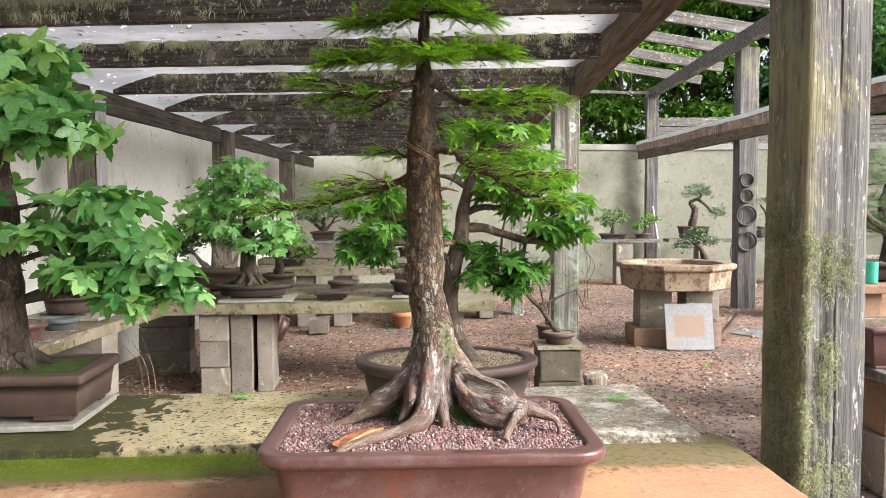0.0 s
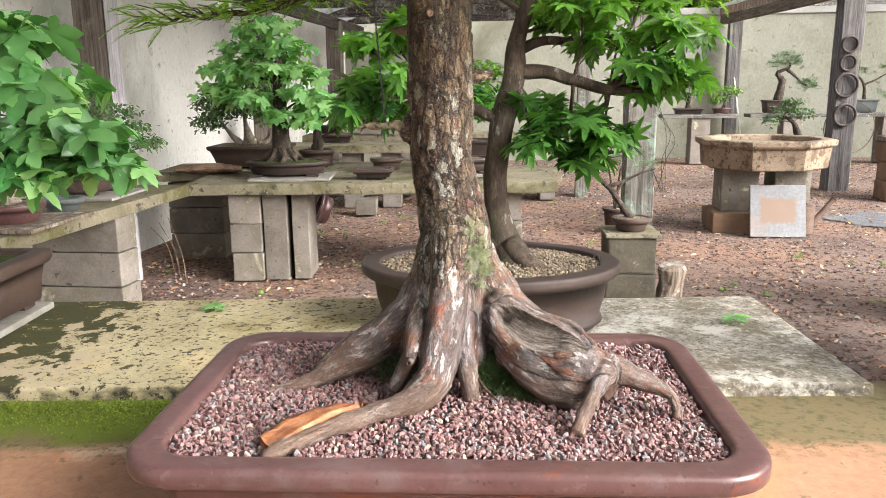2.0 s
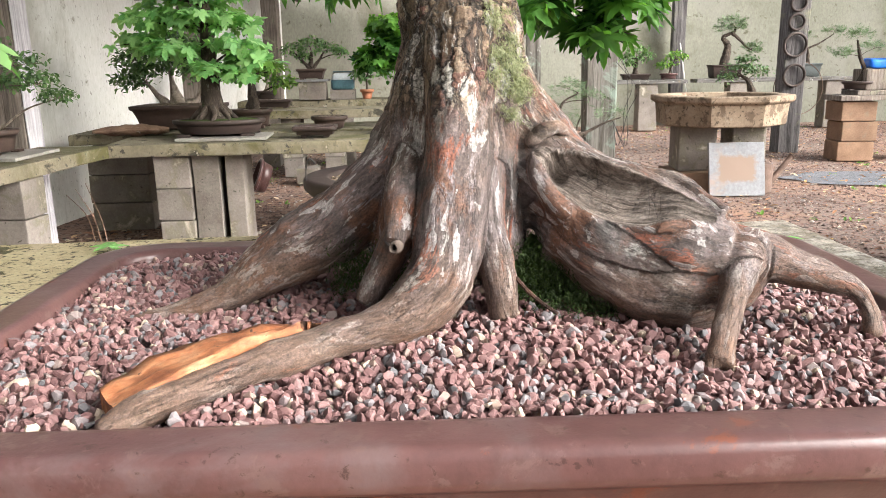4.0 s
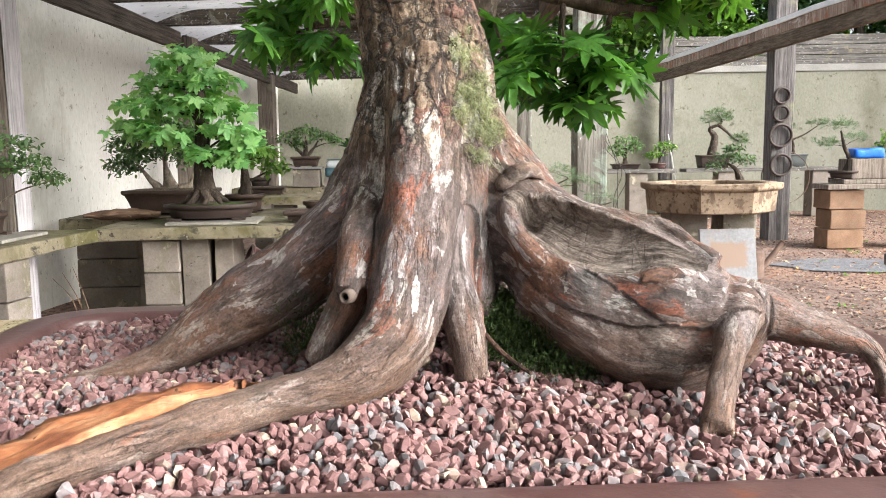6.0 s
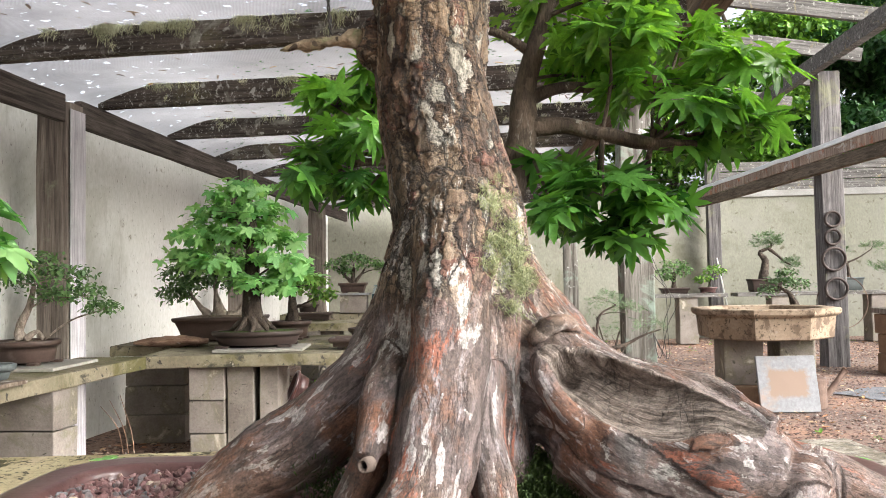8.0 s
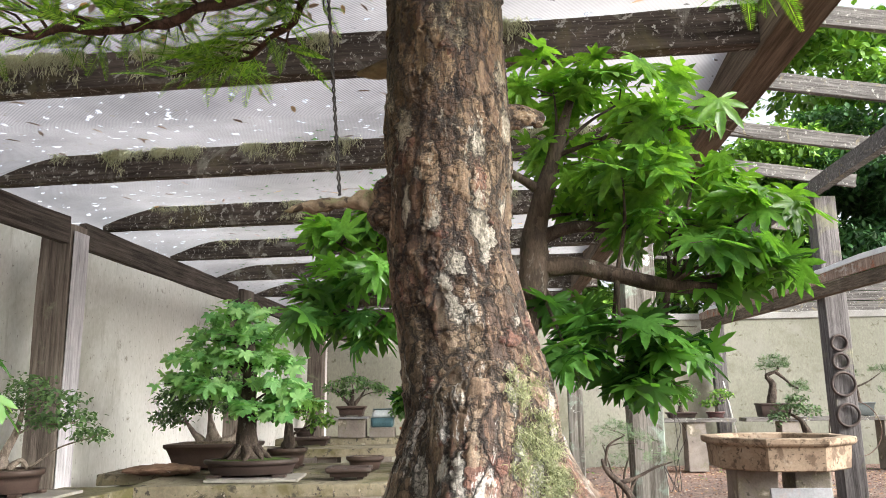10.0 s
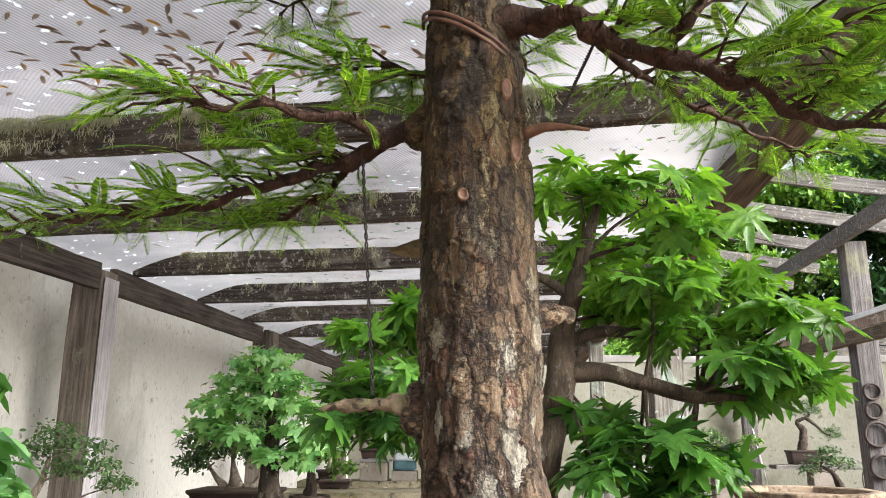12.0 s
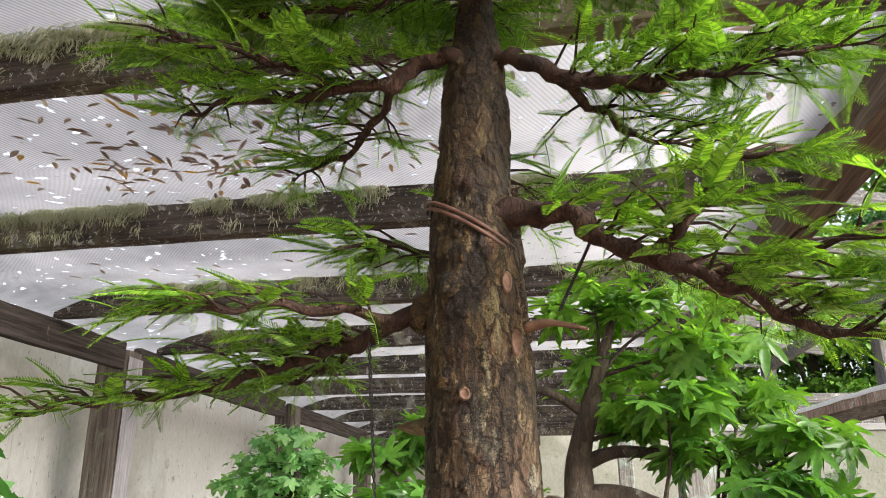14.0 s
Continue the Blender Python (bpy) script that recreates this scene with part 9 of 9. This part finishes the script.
# leaves lying on the net, seen from below
n = 460
px, py = rng.uniform(-2.9, 0.2, n), 1.3 + 6.5 * rng.random(n) ** 1.2
cl = rng.random(n) < 0.45
px[cl], py[cl] = -1.55 + rng.normal(0, 0.42, cl.sum()), 2.72 + rng.normal(0, 0.22, cl.sum())
near = np.array([min(abs(y - r) for r in RAFTER_Y) for y in py])
pz = RAFTER_Z + 0.141 - 0.05 * np.minimum(near / 0.5, 1) ** 1.5 - 0.008 - 0.012 * rng.random(n)
nl = part("net_leaves", cloud_mesh("net_leaves", curl_v, curl_f, np.column_stack([px, py, pz]), spin(n, rng, 0.25), np.column_stack([rng.uniform(0.024, 0.05, n), rng.uniform(0.04, 0.085, n), np.full(n, 0.03)]), M_NET_LEAF), None, None)
tagged(nl, "dry fallen leaves lying on the shade net", "dry leaves", kind="stuff")
# small weeds on the ground
sp = litter_spots(240, rng)
wv_, wf_ = OVAL_V, OVAL_F
pos = np.repeat(np.column_stack([sp, np.array([ground_z(x, y) for x, y in sp]) + 0.003]), 7, axis=0) + rng.normal(0, 0.018, (240 * 7, 3)) * (1, 1, 0)
wd2 = part("weeds", cloud_mesh("weeds", wv_, wf_, pos, euler_mats(rng.uniform(0, 6.3, len(pos)), rng.uniform(0.1, 0.9, len(pos)), np.zeros(len(pos))), rng.uniform(0.02, 0.045, len(pos)), M_SHRUB_BRIGHT), None, None)
tagged(wd2, "sparse low green weeds in the gravel", "weeds", kind="stuff")
# a patch of grey-blue gravel
pt = outline(1.3, 0.9, 9, 5)
patch_v = [(2.75 + x * (1 + 0.25 * noise.noise(Vector((x * 3, y * 3, 1)))), 7.75 + y * (1 + 0.25 * noise.noise(Vector((x * 3, y * 3, 5)))), ground_z(2.75 + x, 7.75 + y) + 0.010) for x, y in pt]
gp = part("grey_gravel_patch", (patch_v, [tuple(range(len(patch_v)))]), grainy("grey_blue_grit", (0.085, 0.09, 0.10), (0.16, 0.165, 0.18), scale=20, fine=160, bump=1.0, dist=0.008), None)
tagged(gp, "thin patch of grey-blue grit on the ground", "gravel", kind="structure")

# ---- woods behind the wall ----
M_WOODS = leafy("wood_leaves", (0.04, 0.13, 0.02), (0.21, 0.40, 0.06), gloss=0.5, through=0.35)
M_WOODS_DARK = leafy("dark_wood_leaves", (0.015, 0.06, 0.022), (0.07, 0.18, 0.055), gloss=0.5, through=0.3)
M_TRUNK = timber("forest_trunk", (0.05, 0.04, 0.03), (0.12, 0.10, 0.08), 2)


def forest_tree(x, y, height, spread, mat, seed, low=0.8, k_near=True):
    rng = np.random.default_rng(seed)
    ob = thing("tree", pose(x, y, 0), "leafy green tree in the woods beyond the wall", "tree", "woods")
    part("trunk", tube(*curve_points([(0, 0, -0.1, 0.16), (0.1, 0, height * 0.35, 0.12), (-0.1, 0.1, height * 0.7, 0.07), (0, 0, height * 0.95, 0.02)], 5), 10, 0.2, 3), M_TRUNK, ob, smooth=True)
    pads = []
    for k in range(34):
        z = low + (height - low) * rng.random() ** 0.9
        r = spread * (1.0 - 0.55 * (z / height) ** 2) * rng.uniform(0.25, 1.0)
        a = rng.uniform(0, 2 * math.pi)
        pads.append((r * math.cos(a), r * math.sin(a), z, rng.uniform(0.5, 0.95), rng.uniform(0.5, 0.95), rng.uniform(0.3, 0.55)))
    for q in range(5):
        p = pads[q * 3]
        part("limb", tube(*curve_points([(0, 0, p[2] * 0.6, 0.07), (p[0] * 0.5, p[1] * 0.5, p[2] * 0.85, 0.045), (p[0], p[1], p[2], 0.015)], 4), 7, 0.2, 4), M_TRUNK, ob)
    leaf_crown("crown", pads, 95 if k_near else 22, OVAL_V, OVAL_F, (0.09, 0.18) if k_near else (0.2, 0.34), mat, rng, ob, tilt=(0.4, 0.6), outward=1.2)
    return ob


for k, (fx, fy, fh, fs) in enumerate(((-1.2, 17.2, 7.0, 2.2), (1.6, 16.6, 6.2, 2.0), (4.2, 17.4, 7.5, 2.4), (6.8, 16.6, 7.0, 2.2), (9.4, 17.4, 8.0, 2.4), (12.2, 16.0, 8.0, 2.6), (13.2, 11.5, 7.5, 2.4), (3.0, 20.5, 9.5, 2.8), (7.8, 20.5, 10.5, 3.0), (12.5, 20.5, 11.0, 3.2), (-1.5, 21, 9.5, 2.8), (16.5, 16.0, 11.0, 3.2), (-5.5, 17.5, 7.0, 2.6))):
    forest_tree(fx, fy, fh, fs, M_WOODS if k % 3 else M_WOODS_DARK, 700 + k, k_near=k in (1, 2, 3, 4))

# ---- grit in the conifer's pot: the stones the camera passes nearest are single, the rest are one bed ----
STONE_COLOURS = [(0.0, (0.098, 0.048, 0.047)), (0.35, (0.162, 0.083, 0.080)), (0.70, (0.215, 0.124, 0.118)), (0.80, (0.165, 0.142, 0.146)), (0.90, (0.105, 0.106, 0.114)), (0.96, (0.25, 0.17, 0.14)), (1.0, (0.42, 0.36, 0.28))]


def stone_material(name, single):
    m, nt, bsdf = material(name)
    src = nt.nodes.new("ShaderNodeObjectInfo").outputs["Random"] if single else nt.nodes.new("ShaderNodeNewGeometry").outputs["Random Per Island"]
    col = ramp(nt, src, STONE_COLOURS)
    vec = coords(nt, per_object=False)
    grain = noise_tex(nt, vec, 900, 3, 0.7)
    col = mix(nt, 0.5, col, ramp(nt, grain, [(0.25, 0.3), (0.75, 0.72)]), "OVERLAY")
    nt.links.new(col, bsdf.inputs["Base Color"])
    bsdf.inputs["Roughness"].default_value = 0.75
    bumped(nt, bsdf, grain, 0.4, 0.0006)
    return m


M_STONE, M_STONES = stone_material("red_grit_stone", True), stone_material("red_grit_stones", False)
bed_ring = outline(0.524, 0.320, 0.035, 6)
bv, bf = [], []
for j in range(8):
    s = 1 - j / 8
    bv += [(x * s, y * s, 0.1715 + 0.004 * (1 - s) ) for x, y in bed_ring]
bv.append((0, 0, 0.174))
kk = len(bed_ring)
for j in range(7):
    for q in range(kk):
        bf.append((j * kk + q, j * kk + (q + 1) % kk, (j + 1) * kk + (q + 1) % kk, (j + 1) * kk + q))
for q in range(kk):
    bf.append((7 * kk + q, 7 * kk + (q + 1) % kk, 8 * kk))
grit = part("grit", (bv, bf), M_GRITBED, None)
grit.matrix_world = hero_pot.matrix_world @ Matrix.Translation((0, 0, -0.021))
tagged(grit, "crushed red and grey grit filling the large pot", "gravel")
rng = np.random.default_rng(77)
pts = []
cell = 0.0040
for gx in np.arange(-0.260, 0.2605, cell):
    for gy in np.arange(-0.158, 0.1585, cell):
        pts.append((gx + rng.normal(0, 0.0018), gy + rng.normal(0, 0.0018)))
pts = np.array(pts)
keep = np.ones(len(pts), bool)
for cx, cy in ((-0.245, -0.143), (0.245, -0.143), (-0.245, 0.143), (0.245, 0.143)):
    ex, ey = pts[:, 0] * np.sign(cx) - 0.230, pts[:, 1] * np.sign(cy) - 0.128
    keep &= ~((ex > 0) & (ey > 0) & (np.hypot(ex, ey) > 0.030))
pts = pts[keep]
h = np.array([0.173 + 0.012 * math.exp(-((x + 0.02) ** 2 + (y - 0.02) ** 2) / 0.02) + 0.004 * noise.noise(Vector((x * 18, y * 18, 0))) for x, y in pts]) + rng.uniform(-0.001, 0.0025, len(pts))
sizes = rng.uniform(0.0040, 0.0082, len(pts)) * np.where(rng.random(len(pts)) < 0.05, 1.4, 1.0)
order = np.argsort(pts[:, 1] + 0.25 * np.abs(pts[:, 0] - 0.02))
single = order[:280]
rest = np.array(sorted(set(range(len(pts))) - set(single.tolist())))
shapes = [stone_shape(300 + k) for k in range(10)]
which = rng.integers(0, 10, len(rest))
allstones = bmesh.new()
for k in range(10):
    sel = rest[which == k]
    n = len(sel)
    me = cloud_mesh("grit_bed", *shapes[k], np.stack([pts[sel, 0], pts[sel, 1], h[sel]], 1), spin(n, rng), np.stack([sizes[sel] * rng.uniform(0.75, 1.35, n), sizes[sel] * rng.uniform(0.75, 1.2, n), sizes[sel]], 1), M_STONES)
    allstones.from_mesh(me)
    bpy.data.meshes.remove(me)
bed_me = bpy.data.meshes.new("stones")
allstones.to_mesh(bed_me)
allstones.free()
bed_me.materials.append(M_STONES)
tagged(part("loose_bed", bed_me, None, grit), kind="stuff")
stone_meshes = []
for k in range(10):
    me = mesh_of("stone", *shapes[k])
    me.materials.append(M_STONE)
    stone_meshes.append(me)
M_TAN = stone_material("tan_grit_stones", False)
tan = [(0.0, (0.06, 0.045, 0.03)), (0.4, (0.17, 0.125, 0.08)), (0.75, (0.27, 0.21, 0.14)), (0.9, (0.13, 0.12, 0.11)), (1.0, (0.40, 0.34, 0.25))]
for node in M_TAN.node_tree.nodes:
    if node.bl_idname == "ShaderNodeValToRGB" and len(node.color_ramp.elements) > 4:
        for e, (pp, c) in zip(node.color_ramp.elements, tan):
            e.position, e.color = pp, (*c, 1)
        while len(node.color_ramp.elements) > len(tan):
            node.color_ramp.elements.remove(node.color_ramp.elements[-1])
tn = 5200
tr_, ta_ = np.sqrt(rng.random(tn)), rng.uniform(0, 2 * np.pi, tn)
tx, ty = 0.212 * tr_ * np.cos(ta_), 0.148 * tr_ * np.sin(ta_)
tz = 0.128 * 0.88 + 0.005 + 0.0128 * (1 - tr_ ** 2) + rng.uniform(-0.001, 0.003, tn)
tan_bed = part("grit", cloud_mesh("grit", *shapes[3], np.stack([tx, ty, tz], 1), spin(tn, rng), rng.uniform(0.004, 0.0085, tn), M_TAN), None, None)
tan_bed.matrix_world = maple_pot.matrix_world
tagged(tan_bed, "tan and brown grit in the oval pot", "gravel", kind="stuff")
for i in single:
    ob = new("stone", stone_meshes[int(rng.integers(0, 10))])
    ob.parent = grit
    s = sizes[i]
    ob.matrix_local = Matrix.LocRotScale((pts[i, 0], pts[i, 1], h[i]), Euler((rng.uniform(0, 6), rng.uniform(0, 6), rng.uniform(0, 6))), (s * rng.uniform(0.85, 1.25), s, s * rng.uniform(0.9, 1.1)))
